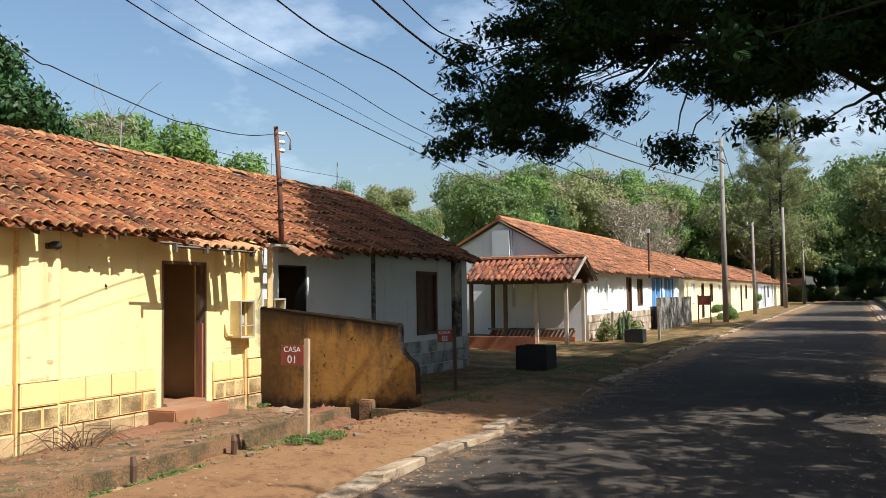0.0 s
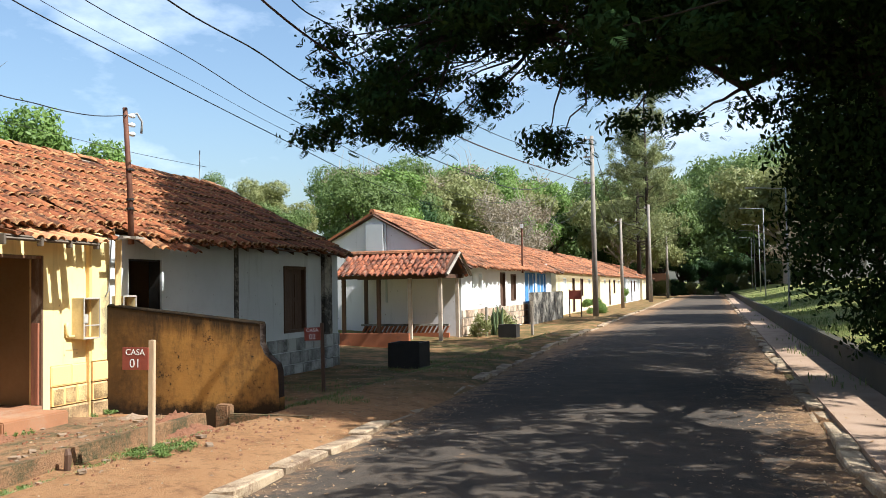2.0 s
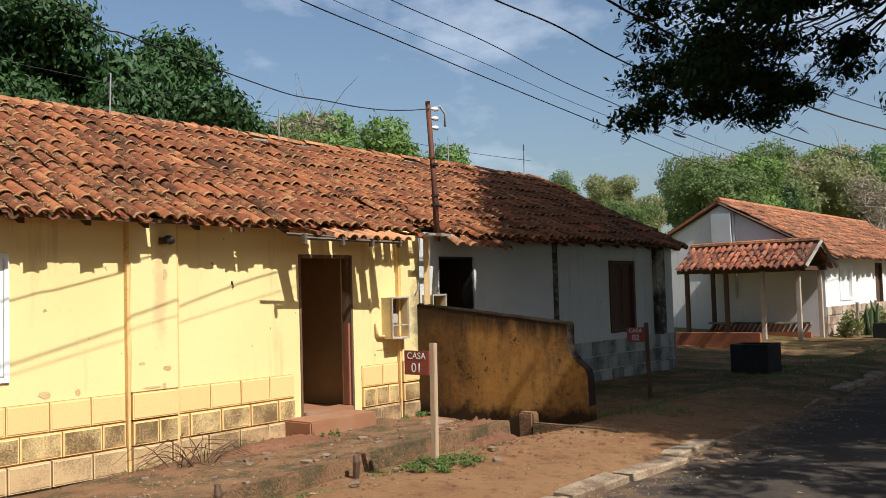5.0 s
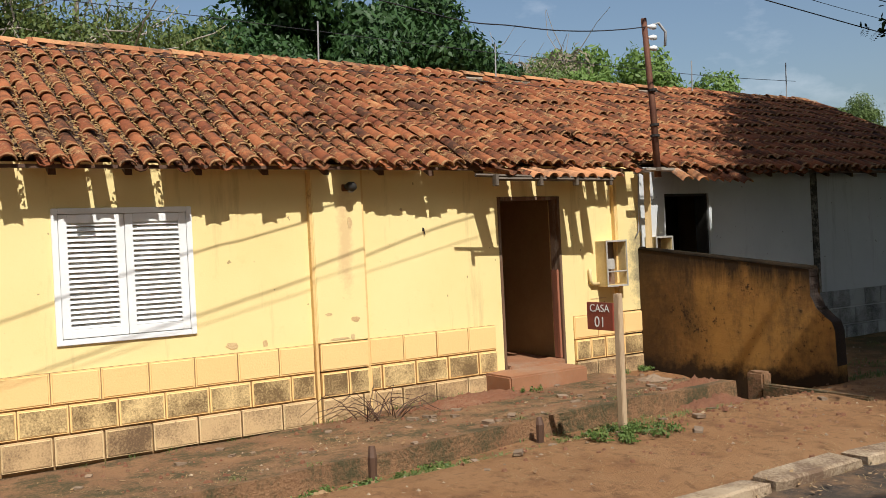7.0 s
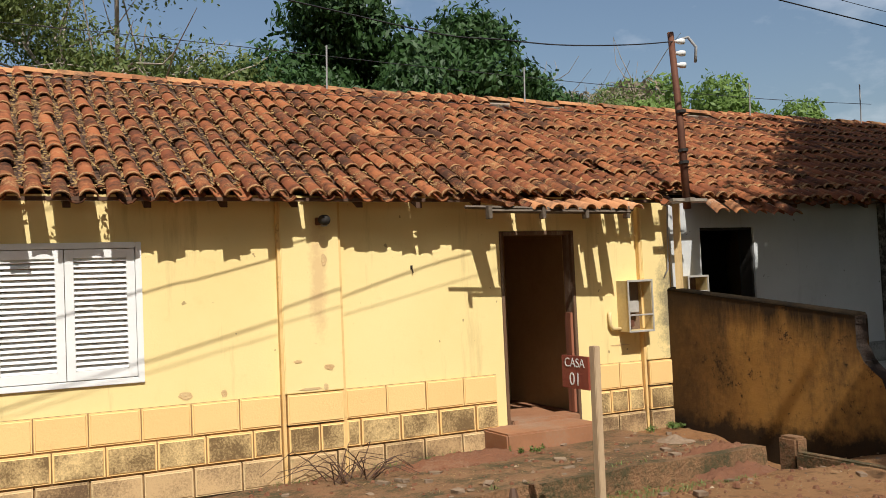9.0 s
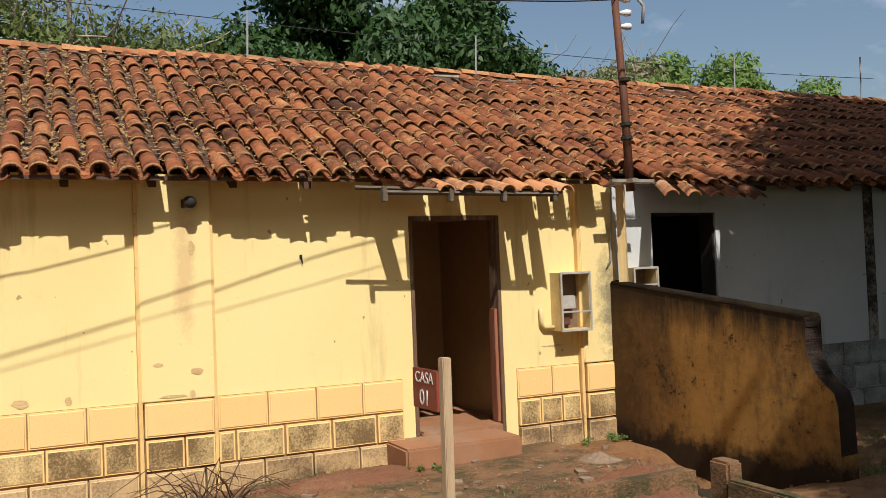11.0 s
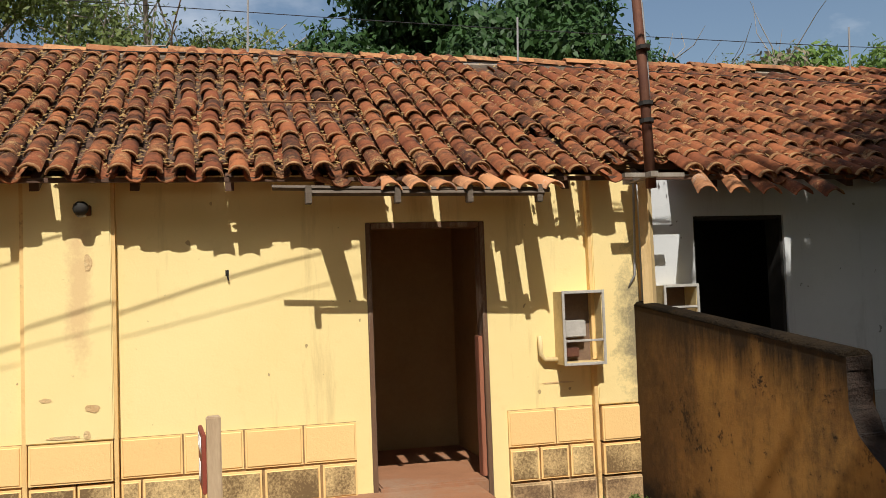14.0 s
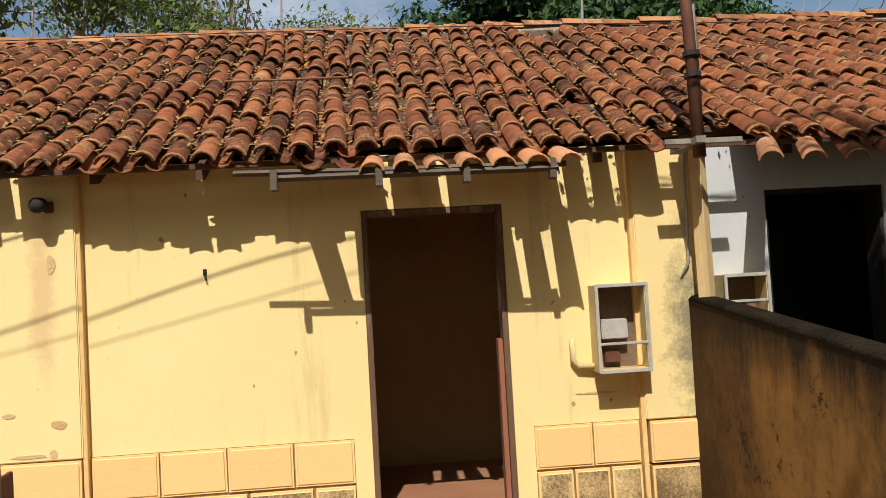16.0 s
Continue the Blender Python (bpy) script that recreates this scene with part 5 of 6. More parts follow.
# ---- poles and wires ----
def build_poles():
    def pole(x, y, h, r, mat, label, arms):
        p = thing("utility_pole", label, "utility pole", "utility poles")
        s = Shape()
        s.tube([(x, y, -0.2), (x, y, h)], [r, r * 0.6], 10)
        part("shaft", s, mat, p, "", True)
        for z in arms:
            s = Shape()
            s.box(x - 0.5, x + 0.1, y - 0.05, y + 0.05, z - 0.04, z + 0.04)
            part("bracket", s, M_GREYWOOD, p)
            s = Shape()
            s.tube([(x - 0.35, y, z + 0.04), (x - 0.35, y, z + 0.2)], [0.04, 0.05], 8)
            part("insulator", s, M_WHITECER, p)
    pole(-6.76, 52.1, 10.3, 0.17, M_CONCRETE, "tall tapered concrete utility pole with wires", (10.1, 9.1, 7.6))
    pole(-7.0, 70.0, 6.8, 0.14, M_CONCRETE, "grey concrete utility pole", (6.6,))
    pole(-6.6, 95.0, 10.0, 0.2, M_CONCRETE, "grey concrete utility pole", (9.6,))
    pole(-6.4, 125.0, 9.5, 0.2, M_CONCRETE, "grey concrete utility pole", (9.2,))
    pole(1.6, -18.0, 10.3, 0.22, M_CONCRETE, "tall tapered concrete utility pole behind the walker", (10.1, 9.1, 7.6))
    # the mast on the white house
    m = thing("house_mast", "thin dark service mast on the white house", "mast")
    s = Shape()
    s.tube([(-8.4, 39.9, 2.3), (-8.4, 39.9, 4.55)], 0.045, 6)
    part("pipe", s, M_RUST, m)
    s = Shape()
    s.box(-8.46, -8.34, 39.86, 39.94, 4.3, 4.5, 0.01)
    part("insulator", s, M_WHITECER, m)
    for x, y, h in ((3.5, 74.0, 6.8), (3.0, 44.0, 5.4), (4.6, 120.0, 7.5), (4.3, 100.0, 7.0), (5.0, 140.0, 7.5)):
        l = thing("street_lamp", "slim grey street lamp on a grass bank", "street lamp", "street lamps")
        z = ground_z(x, y)
        s = Shape()
        s.tube([(x, y, z - 0.2), (x, y, z + h)], [0.05, 0.035], 8)
        part("pole", s, M_GREYPIPE, l, "", True)
        s = Shape()
        s.tube([(x, y, z + h - 0.05), (x - 1.3, y, z + h + 0.05)], 0.022, 6)
        part("arm", s, M_GREYPIPE, l)
        s = Shape()
        s.box(x - 1.75, x - 1.25, y - 0.08, y + 0.08, z + h + 0.02, z + h + 0.09, 0.02)
        part("lamp_head", s, M_GREYPIPE, l)


def wire(points, r, label, mat=None):
    """A cable through the given places, smoothed by a sagging curve."""
    ps = [Vector(p) for p in points]
    out = []
    for i in range(len(ps) - 1):
        p0, p1, p2, p3 = ps[max(i - 1, 0)], ps[i], ps[i + 1], ps[min(i + 2, len(ps) - 1)]
        for k in range(10):
            t = k / 10
            out.append(0.5 * (2 * p1 + (p2 - p0) * t + (2 * p0 - 5 * p1 + 4 * p2 - p3) * t * t + (3 * p1 - p0 - 3 * p2 + p3) * t ** 3))
    out.append(ps[-1])
    s = Shape()
    s.tube(out, r, 5)
    solid("overhead_cable", s, mat or M_CABLE, label, "cable", group="overhead cables")


def build_wires():
    X = -6.5
    wire([(1.5, -18, 8.6), (-4.6, 0.5, 4.75), (-5.95, 6.07, 4.37), (-6.60, 9.4, 4.36), (-6.85, 14.2, 4.10), (-6.85, 18.2, 3.83), (-6.85, 25.1, 3.74), (-6.85, 31.0, 3.92), (-6.8, 42.5, 5.10), (-6.76, 52, 6.9)], 0.007, "thick black overhead cable sagging between poles")
    wire([(1.5, -18, 8.8), (-4.5, 0.5, 4.85), (-5.86, 6.27, 4.42), (-6.6, 10.8, 4.41), (-6.8, 14.4, 4.24), (-6.8, 20.9, 4.0), (-6.8, 31.3, 4.42), (-6.76, 52, 7.1)], 0.0035, "thin black overhead wire above the verge")
    wire([(1.5, -18, 8.9), (-5.5, 2, 5.5), (X, 7.6, 4.93), (X, 10.64, 4.64), (X, 13.3, 4.38), (X, 20, 4.1), (X, 30, 4.5), (-6.76, 52, 7.3)], 0.006, "thin black overhead wire above the verge")
    wire([(1.5, -18, 9.1), (-5.5, 2, 6.2), (X, 9.2, 5.38), (X, 12.3, 5.18), (X, 14.5, 5.02), (X, 22, 4.75), (X, 34, 5.4), (-6.8, 52, 9.1)], 0.012, "black overhead wire above the verge")
    wire([(1.5, -18, 10.0), (-5.5, 2, 7.1), (X, 11.6, 6.12), (X, 16.4, 5.77), (X, 21.4, 5.6), (X, 29.6, 5.95), (X, 48.3, 7.17), (-6.7, 52, 7.5)], 0.02, "twisted reddish overhead cable bundle above the verge", M_TWIST)
    wire([(1.5, -18, 10.1), (-5.5, 2, 7.4), (X, 12.6, 6.42), (X, 15.6, 6.3), (X, 24, 6.2), (X, 36, 7.2), (-6.8, 52, 10.1)], 0.013, "black overhead wire above the verge")
    wire([(1.5, -18, 8.4), (-4.9, 0.5, 4.75), (-6.59, 5.26, 3.93), (-6.81, 6.06, 3.84), (-7.11, 7.4, 3.78), (-7.28, 8.2, 3.76), (-7.38, 8.75, 3.80), (-7.47, 9.38, 3.83), (-7.52, 9.94, 3.88), (-7.8, 10.7, 4.03), (-8.04, 11.36, 4.18)], 0.0065, "kinked service cable running to the roof mast")
    wire([(-6.76, 52, 10.1), (-6.9, 60, 8.2), (-7, 70, 6.7), (-6.8, 82, 7.2), (-6.6, 95, 9.6)], 0.02, "overhead cable between far poles")
    wire([(-6.76, 52, 7.5), (-6.9, 60, 5.6), (-7, 70, 6.4), (-6.8, 82, 6.2), (-6.6, 95, 8.6), (-6.5, 110, 8.0), (-6.4, 125, 9.0)], 0.02, "overhead cable between far poles")
    wire([(-6.76, 52, 7.0), (-7.4, 46, 5.0), (-8.4, 39.9, 4.45)], 0.012, "service cable to the white house")
    # thin wires and rods over the ridge
    wire([(-11.3, 1.0, 4.75), (-11.5, 6.0, 4.75), (-11.5, 11.0, 4.62), (-11.5, 16, 4.55), (-11.5, 19.0, 4.6)], 0.005, "thin wire strung above the ridge")
    wire([(-10.6, 1.0, 3.95), (-10.4, 6.0, 3.92), (-10.2, 11.0, 3.85), (-9.8, 16, 3.6)], 0.004, "thin wire lying over the tiles")
    for y, h in ((8.6, 0.62), (11.6, 0.55), (16.0, 0.6), (18.7, 0.75)):
        s = Shape()
        s.tube([(-11.5, y, 4.15), (-11.5, y + 0.02, 4.2 + h)], 0.012, 5)
        solid("roof_rod", s, M_GREYPIPE, "thin metal rod standing on the ridge", "rod", group="roof rods")


M_TWIST = surface("twisted cable", (0.10, 0.05, 0.035), (0.04, 0.03, 0.03), 30.0, 90.0, 0.7)


# ---- trees ----
def leaf_cloud(rg, centers, radii, n, size, flat=0.5, hollow=0.55, wide=0.45):
    """Loose leaves in the outer part of several uneven clumps, as folded rhombs."""
    w = np.array([r[0] * r[1] + r[1] * r[2] for r in radii])
    which = rg.choice(len(centers), n, p=w / w.sum())
    d = rg.normal(size=(n, 3))
    d /= np.linalg.norm(d, axis=1)[:, None]
    rad = hollow + (1 - hollow) * rg.uniform(0, 1, n) ** 0.6
    rad *= 1 + 0.22 * np.sin(d[:, 0] * 5 + which) * np.sin(d[:, 1] * 6 + 2 * which) + 0.1 * rg.normal(size=n)
    c = np.asarray(centers)[which] + d * np.asarray(radii)[which] * rad[:, None]
    nor = d * 1.0 + rg.normal(size=(n, 3)) * 0.6 + np.array([0, 0, flat])
    nor /= np.linalg.norm(nor, axis=1)[:, None]
    t = np.cross(nor, rg.normal(size=(n, 3)))
    t[:, 2] -= 0.35
    t /= np.linalg.norm(t, axis=1)[:, None] + 1e-9
    b = np.cross(nor, t)
    L = size * rg.uniform(0.55, 1.25, n)[:, None]
    q = np.stack([c - t * L * 0.5, c + b * L * wide * 0.5, c + t * L * 0.5 - nor * L * 0.12, c - b * L * wide * 0.5], axis=1)
    return q.reshape(-1, 3)


def branch(s, rg, a, b, r0, r1, bend=0.15, n=5, seg=6):
    a, b = Vector(a), Vector(b)
    L = (b - a).length
    pts = [a.lerp(b, i / n) + Vector(rg.normal(size=3) * bend * L * 0.25 * math.sin(math.pi * i / n)) for i in range(n + 1)]
    s.tube(pts, [r0 + (r1 - r0) * i / n for i in range(n + 1)], seg, False)
    return pts


def broadleaf(label, seed, height, spread, clumps, leaves, size, leaf_mat, bark, trunk_r=0.25, low=0.3, hollow=0.55, twigs=0):
    rg = np.random.default_rng(seed)
    t = thing("tree", label, "tree", "background trees")
    s = Shape()
    fork = height * low
    branch(s, rg, (0, 0, -0.3), (rg.uniform(-0.2, 0.2), rg.uniform(-0.2, 0.2), fork), trunk_r, trunk_r * 0.75)
    cs, rs = [], []
    for i in range(clumps):
        a, q = rg.uniform(0, 6.28), spread * math.sqrt(rg.uniform(0.02, 1)) * 0.72
        z = height * rg.uniform(low + 0.12, 0.9) - 0.12 * q * q / spread
        c = (q * math.cos(a), q * math.sin(a), z)
        r = spread * rg.uniform(0.24, 0.42)
        cs.append(c)
        rs.append((r, r * rg.uniform(0.8, 1.2), r * rg.uniform(0.55, 0.85)))
        pts = branch(s, rg, (0, 0, fork * rg.uniform(0.8, 1.0)), c, trunk_r * 0.5, 0.03, 0.3)
        for _ in range(twigs):
            p = pts[int(rg.integers(2, len(pts)))]
            branch(s, rg, p, Vector(p) + Vector(rg.normal(size=3)) * spread * 0.28 + Vector((0, 0, spread * 0.15)), 0.03, 0.008, 0.3, 3, 4)
    part("trunk", s, bark, t, "", True)
    part("crown", quads_mesh("crown", leaf_cloud(rg, cs, rs, leaves, size, hollow=hollow), 4, leaf_mat), None, t)
    return t


def pine(label, seed, height):
    rg = np.random.default_rng(seed)
    t = thing("pine_tree", label, "tree", "background trees")
    s = Shape()
    s.tube([(0, 0, -0.3), (0.1, 0, height * 0.5), (0, 0.1, height)], [0.32, 0.2, 0.04], 8)
    cs, rs = [], []
    for i in range(84):
        f = rg.uniform(0.22, 0.98)
        z, a = height * f, rg.uniform(0, 6.28)
        L = (1 - f) * 4.6 + 1.6 + rg.uniform(-1.0, 0.9)
        e = (L * math.cos(a), L * math.sin(a), z + L * 0.3)
        branch(s, rg, (0, 0, z), e, 0.05, 0.012, 0.2, 4, 4)
        for k in (0.5, 0.75, 1.0):
            cs.append((e[0] * k + rg.uniform(-0.3, 0.3), e[1] * k + rg.uniform(-0.3, 0.3), z + L * 0.3 * k + rg.uniform(0, 0.5)))
            r = rg.uniform(0.45, 0.8)
            rs.append((r, r, r))
    part("trunk", s, M_BARK, t, "", True)
    part("crown", quads_mesh("crown", leaf_cloud(rg, cs, rs, 17000, 0.6, 0.4, 0.0, 0.12), 4, M_NEEDLE), None, t)
    return t


def put_tree(kind, x, y, scale, turn, sink=0.0):
    """A copy of a tree on the ground."""
    ob = copy_thing(kind, pose(x, y, ground_z(x, y) - sink, 0, 0, turn))
    ob.scale = (scale, scale, scale * rnd(0.94, 1.06))
    return ob


def build_background():
    mango = broadleaf("dense dark green mango tree", 3, 8.0, 3.6, 16, 30000, 0.22, M_LEAF_MANGO, M_BARK, 0.3)
    bright = broadleaf("bright green leafy tree", 5, 7.0, 3.4, 13, 15000, 0.27, M_LEAF_BRIGHT, M_BARK, 0.22)
    olive = broadleaf("olive green leafy tree", 8, 9.0, 4.6, 16, 15000, 0.36, M_LEAF_OLIVE, M_PALEBARK, 0.25)
    grey = broadleaf("sparse leafless tree with pale twigs", 11, 9.0, 4.4, 13, 3800, 0.30, M_LEAF_GREY, M_PALEBARK, 0.25, 0.25, 0.3, 14)
    airy = broadleaf("airy light green tree with thin foliage", 13, 8.0, 3.8, 12, 20000, 0.13, M_LEAF_AIRY, M_PALEBARK, 0.18, 0.25, 0.15, 8)
    tall = broadleaf("tall dark broad tree", 17, 14.0, 7.0, 24, 18000, 0.5, M_LEAF_FOREST, M_BARK, 0.4, 0.2)
    pn = pine("tall pine with airy light needles", 19, 24.0)
    # behind the long house
    for k, x, y, sc, tn in ((mango, -21.5, 12.6, 1.02, 20), (mango, -21.0, 15.4, 0.98, 140), (mango, -22.5, 18.6, 0.80, 250), (bright, -26, 26.5, 1.0, 10), (bright, -24.5, 24.0, 0.84, 80), (airy, -20.0, 6.4, 0.98, 200), (airy, -20.5, 3.0, 1.0, 60), (grey, -25.5, 22.6, 0.74, 30), (airy, -23, 9.4, 0.72, 310),
                            (bright, -25, 29.6, 0.90, 0), (olive, -19.5, -1.0, 0.95, 170), (mango, -26, 7.0, 0.85, 90), (bright, -27, 33.5, 0.50, 130), (airy, -22.5, 19.6, 0.72, 20)):
        put_tree(k, x, y, sc, tn)
    # the wooded slope beyond the houses
    rg = random.Random(4)

    def treeline(x, y):
        k = abs(x) / 35.0
        top = float(np.interp(y / k, [30, 43, 52, 60, 75, 89, 104, 127, 162], [9.0, 9.2, 9.6, 10.4, 12.3, 16.0, 17.8, 21.5, 23.5]))
        return 1.65 + (top - 1.65) * k
    kinds = (olive, bright, tall, olive, mango, bright, grey)
    for i in range(28):
        y = 48 + i * 5.2 + rg.uniform(-1.5, 1.5)
        x = -27 - rg.uniform(0, 5)
        k = kinds[rg.randrange(7)]
        want = treeline(x, y) - rg.uniform(0.0, 2.0)
        base = {olive: 9.0, bright: 7.0, tall: 14.0, mango: 8.0, grey: 9.0}[k]
        put_tree(k, x, y, max(0.25, 0.95 * (want - ground_z(x, y)) / base), rg.uniform(0, 360))
    for i in range(13):
        y = 60 + i * 11 + rg.uniform(-3, 3)
        x = -40 - rg.uniform(0, 12)
        k = (olive, grey, tall, bright)[rg.randrange(4)]
        base = {olive: 9.0, bright: 7.0, tall: 14.0, grey: 9.0}[k]
        put_tree(k, x, y, max(0.25, 0.97 * (treeline(x, y) - ground_z(x, y)) / base), rg.uniform(0, 360))
    for x, y, sc in ((-20, 92, 1.2), (-24, 104, 1.2), (-32, 96, 1.25)):
        put_tree(grey, x, y, sc, rg.uniform(0, 360))
    # along the road
    put_tree(pn, -7.6, 106, 1.0, 0)
    put_tree(pn, -9.5, 118, 1.05, 120)
    for x, y, sc, k in ((-4.5, 178, 1.6, tall), (7, 185, 1.9, tall), (-12, 165, 1.6, tall), (16, 170, 1.8, tall), (0, 205, 2.0, tall), (-18, 150, 1.4, tall), (-15, 135, 1.3, mango), (8.5, 122, 1.85, olive), (14, 140, 2.0, olive), (6.5, 150, 1.5, tall), (15, 108, 1.8, olive), (20, 125, 1.5, tall), (8, 97, 0.75, grey), (22, 90, 1.6, olive), (26, 70, 1.3, bright), (20, 62, 1.0, olive), (-12, 128, 1.6, olive), (-11, 142, 1.6, olive), (30, 50, 1.3, tall), (0.5, 168, 0.7, tall), (5.5, 160, 0.8, mango), (-9.5, 162, 1.3, mango), (-1.5, 176, 0.8, mango), (28, 110, 1.3, tall), (36, 95, 1.2, tall), (32, 140, 1.5, tall), (42, 125, 1.4, tall), (46, 90, 1.2, olive), (-6.0, 158, 0.9, mango), (2.5, 160, 0.95, mango), (9.0, 156, 0.9, mango), (-2.0, 164, 0.95, mango), (13.5, 160, 0.9, mango), (6.0, 165, 1.0, mango)):
        put_tree(k, x, y, sc, rg.uniform(0, 360))
    # Added trees out of view; right-hand ones block sky light and shade the road.
    for x, y, sc, k in ((14, -8, 1.2, tall), (10, -25, 1.2, tall), (-12, -25, 1.0, olive), (0, -50, 1.4, tall), (-25, -12, 1.1, tall), (17.5, 8.0, 1.15, tall), (13.5, -4.0, 1.1, tall), (10.0, 28, 1.15, tall), (10.8, 44, 1.2, tall), (13.5, 66, 1.25, tall)):
        put_tree(k, x, y, sc, rg.uniform(0, 360))
    # low bushes: by the far poles and across the end of the road
    put_tree(bright, -9.0, 88, 0.36, 40, 1.0)
    put_tree(bright, -7.6, 57.5, 0.27, 200, 0.75)
    for i in range(12):
        put_tree(mango if i % 3 else olive, -9.0 + 2.1 * i + rg.uniform(-0.5, 0.5), 149 + rg.uniform(-1.5, 1.5), rg.uniform(0.46, 0.62), rg.uniform(0, 360), 1.7)
    for k in (mango, bright, olive, grey, airy, tall, pn):
        for o in (*k.children_recursive, k):
            bpy.data.objects.remove(o)
    # small house at the road's end
    e = thing("far_house", "small distant house with orange roof", "house")
    s = Shape()
    s.box(-13.5, -8.0, 150, 154, 0, 2.3)
    part("wall", s, M_CREAM, e)
    s = Shape()
    s.add([(-14, 149.4, 2.2), (-7.5, 149.4, 2.2), (-7.5, 152, 3.6), (-14, 152, 3.6), (-14, 154.6, 2.2), (-7.5, 154.6, 2.2)], [(0, 1, 2, 3), (3, 2, 5, 4), (0, 3, 4), (1, 5, 2), (0, 4, 5, 1)])
    part("roof", s, M_TILE_FAR, e)


def fronds(rg, tips, size, pairs=6):
    """Feathered leaves: a bent rachis with paired narrow pinnae."""
    n = len(tips)
    a = rg.uniform(0, 6.28, n)
    d = np.stack([np.cos(a), np.sin(a), rg.uniform(-0.55, 0.15, n)], axis=1)
    d /= np.linalg.norm(d, axis=1)[:, None]
    up = np.array([0, 0, 1.0]) + rg.normal(size=(n, 3)) * 0.35
    side = np.cross(d, up)
    side /= np.linalg.norm(side, axis=1)[:, None]
    nor = np.cross(side, d)
    L = size * rg.uniform(0.7, 1.25, n)[:, None]
    out = []
    for k in range(pairs):
        u = 0.16 + 0.84 * k / (pairs - 1)
        base = tips + d * L * u - nor * L * 0.28 * u * u
        w = 0.40 * math.sin(math.pi * (0.15 + 0.8 * u) ** 0.9) + 0.07
        for sg in (-1, 1):
            ax = side * sg * 0.85 + d * 0.5 - nor * 0.15
            tip = base + ax * L * w
            h = d * L * 0.66 / (pairs + 1)
            out.append(np.stack([base - h * 0.6, base + ax * L * w * 0.5 - h, tip, base + ax * L * w * 0.5 + h], axis=1))
    return np.concatenate(out, axis=0).reshape(-1, 3)


def build_canopy_tree():
    rg = np.random.default_rng(23)
    t = thing("canopy_tree", "large spreading tree with feathery dark leaves over the road", "tree")
    s = Shape()
    base = Vector((3.0, 15.4, 0.4))
    branch(s, rg, base, (2.5, 15.2, 5.2), 0.52, 0.34, 0.08, 6, 12)
    hubs = [(-0.6, 15.6, 5.8), (-2.6, 17.6, 6.4), (3.5, 12.0, 6.0), (1.6, 18.5, 7.0), (5.5, 16.5, 6.6), (4.6, 8.5, 6.4), (-4.4, 16.2, 6.6), (-3.6, 20.0, 7.2), (5.8, 5.0, 6.6), (-2.0, 14.5, 8.8), (2.0, 17.0, 9.0), (-3.5, 18.5, 9.2), (4.0, 13.0, 8.8)]
    limbs = []
    for h in hubs:
        limbs += branch(s, rg, (2.5, 15.2, 4.5 + rg.uniform(0, 0.6)), h, 0.10, 0.045, 0.10, 10, 8)[4:]
    pads = []
    while len(pads) < 300:
        x, y = rg.uniform(-7.6, 7.0), rg.uniform(13.0, 22.5)
        r = ((x + 0.6) / 7.2) ** 2 + ((y - 17.7) / 4.8) ** 2
        if r > 1 or (x < -5.0 and y < 14.2 + (-5.0 - x) * 0.55):
            continue
        low = (4.75 if x < -4.5 else 5.15) + 0.6 * noise.noise((x * 0.5, y * 0.5, 1.0)) + float(np.interp(x, [-6, -4.5, -2, 3], [0.0, 0.75, 0.6, 0.9])) + 0.07 * max(0.0, y - 16)
        if -5.2 < x < -3.6 and rg.uniform() < 0.5:
            low += 0.8
        top = low + 0.8 + 3.6 * math.sqrt(1 - r)
        k = rg.uniform()
        pads.append(Vector((x, y, low + (top - low) * k ** 1.3)))
    # High layer above the view, added to deepen the tree's shade.
    while len(pads) < 520:
        x, y = rg.uniform(-7.0, 7.5), rg.uniform(11.0, 23.0)
        if y > 12.6 + max(0.0, -2.1 - x) * 0.85:
            pads.append(Vector((x, y, rg.uniform(8.2, 10.2))))
    # More unseen pads along its edge, sharpening the shade on the roof.
    while len(pads) < 590:
        x = rg.uniform(-6.8, 1.0)
        pads.append(Vector((x, 12.7 + max(0.0, -2.1 - x) * 0.85 + rg.uniform(0.0, 1.3), rg.uniform(8.7, 9.4))))
    # Unseen pads set along the sun's rays to shade the white wall.
    for _ in range(30):
        pads.append(Vector((rg.uniform(-2.8, -1.7), rg.uniform(12.2, 14.0), rg.uniform(8.2, 8.7))))
    # Unseen pads right of the road, added to dapple it.
    while len(pads) < 672:
        x, y = rg.uniform(2.4, 5.9), rg.uniform(3.5, 13.5)
        pads.append(Vector((x, y, rg.uniform(5.6, 8.6))))
    for _ in range(95):
        pads.append(Vector((rg.uniform(-1.8, 4.2), rg.uniform(12.8, 16.6), rg.uniform(4.9, 6.8))))
    gapped = len(pads)
    # Unseen pads added to shade the yard and the garden wall's end.
    for _ in range(60):
        x = rg.uniform(1.3, 4.2)
        pads.append(Vector((x, rg.uniform(10.6, 12.9), rg.uniform(8.6, 9.6))))
    yard_shade_pads = pads[gapped:]
    del pads[gapped:]
    # gaps that let streaks of sun through on the road
    pads = [p for p in pads if not (p.x > 0.2 and noise.noise((p.x * 0.45, p.y * 1.1, 7.0)) > 0.16)]
    pads += yard_shade_pads + [Vector(e) for e in CANOPY_TIPS]
    for p in pads:
        near = min(limbs, key=lambda q: (Vector(q) - p).length)
        branch(s, rg, near, p, 0.035, 0.008, 0.1, 6, 5)
    part("trunk", s, M_BARK, t, "dark rough trunk and spreading limbs", True)
    small, large, near_pads = [], [], []
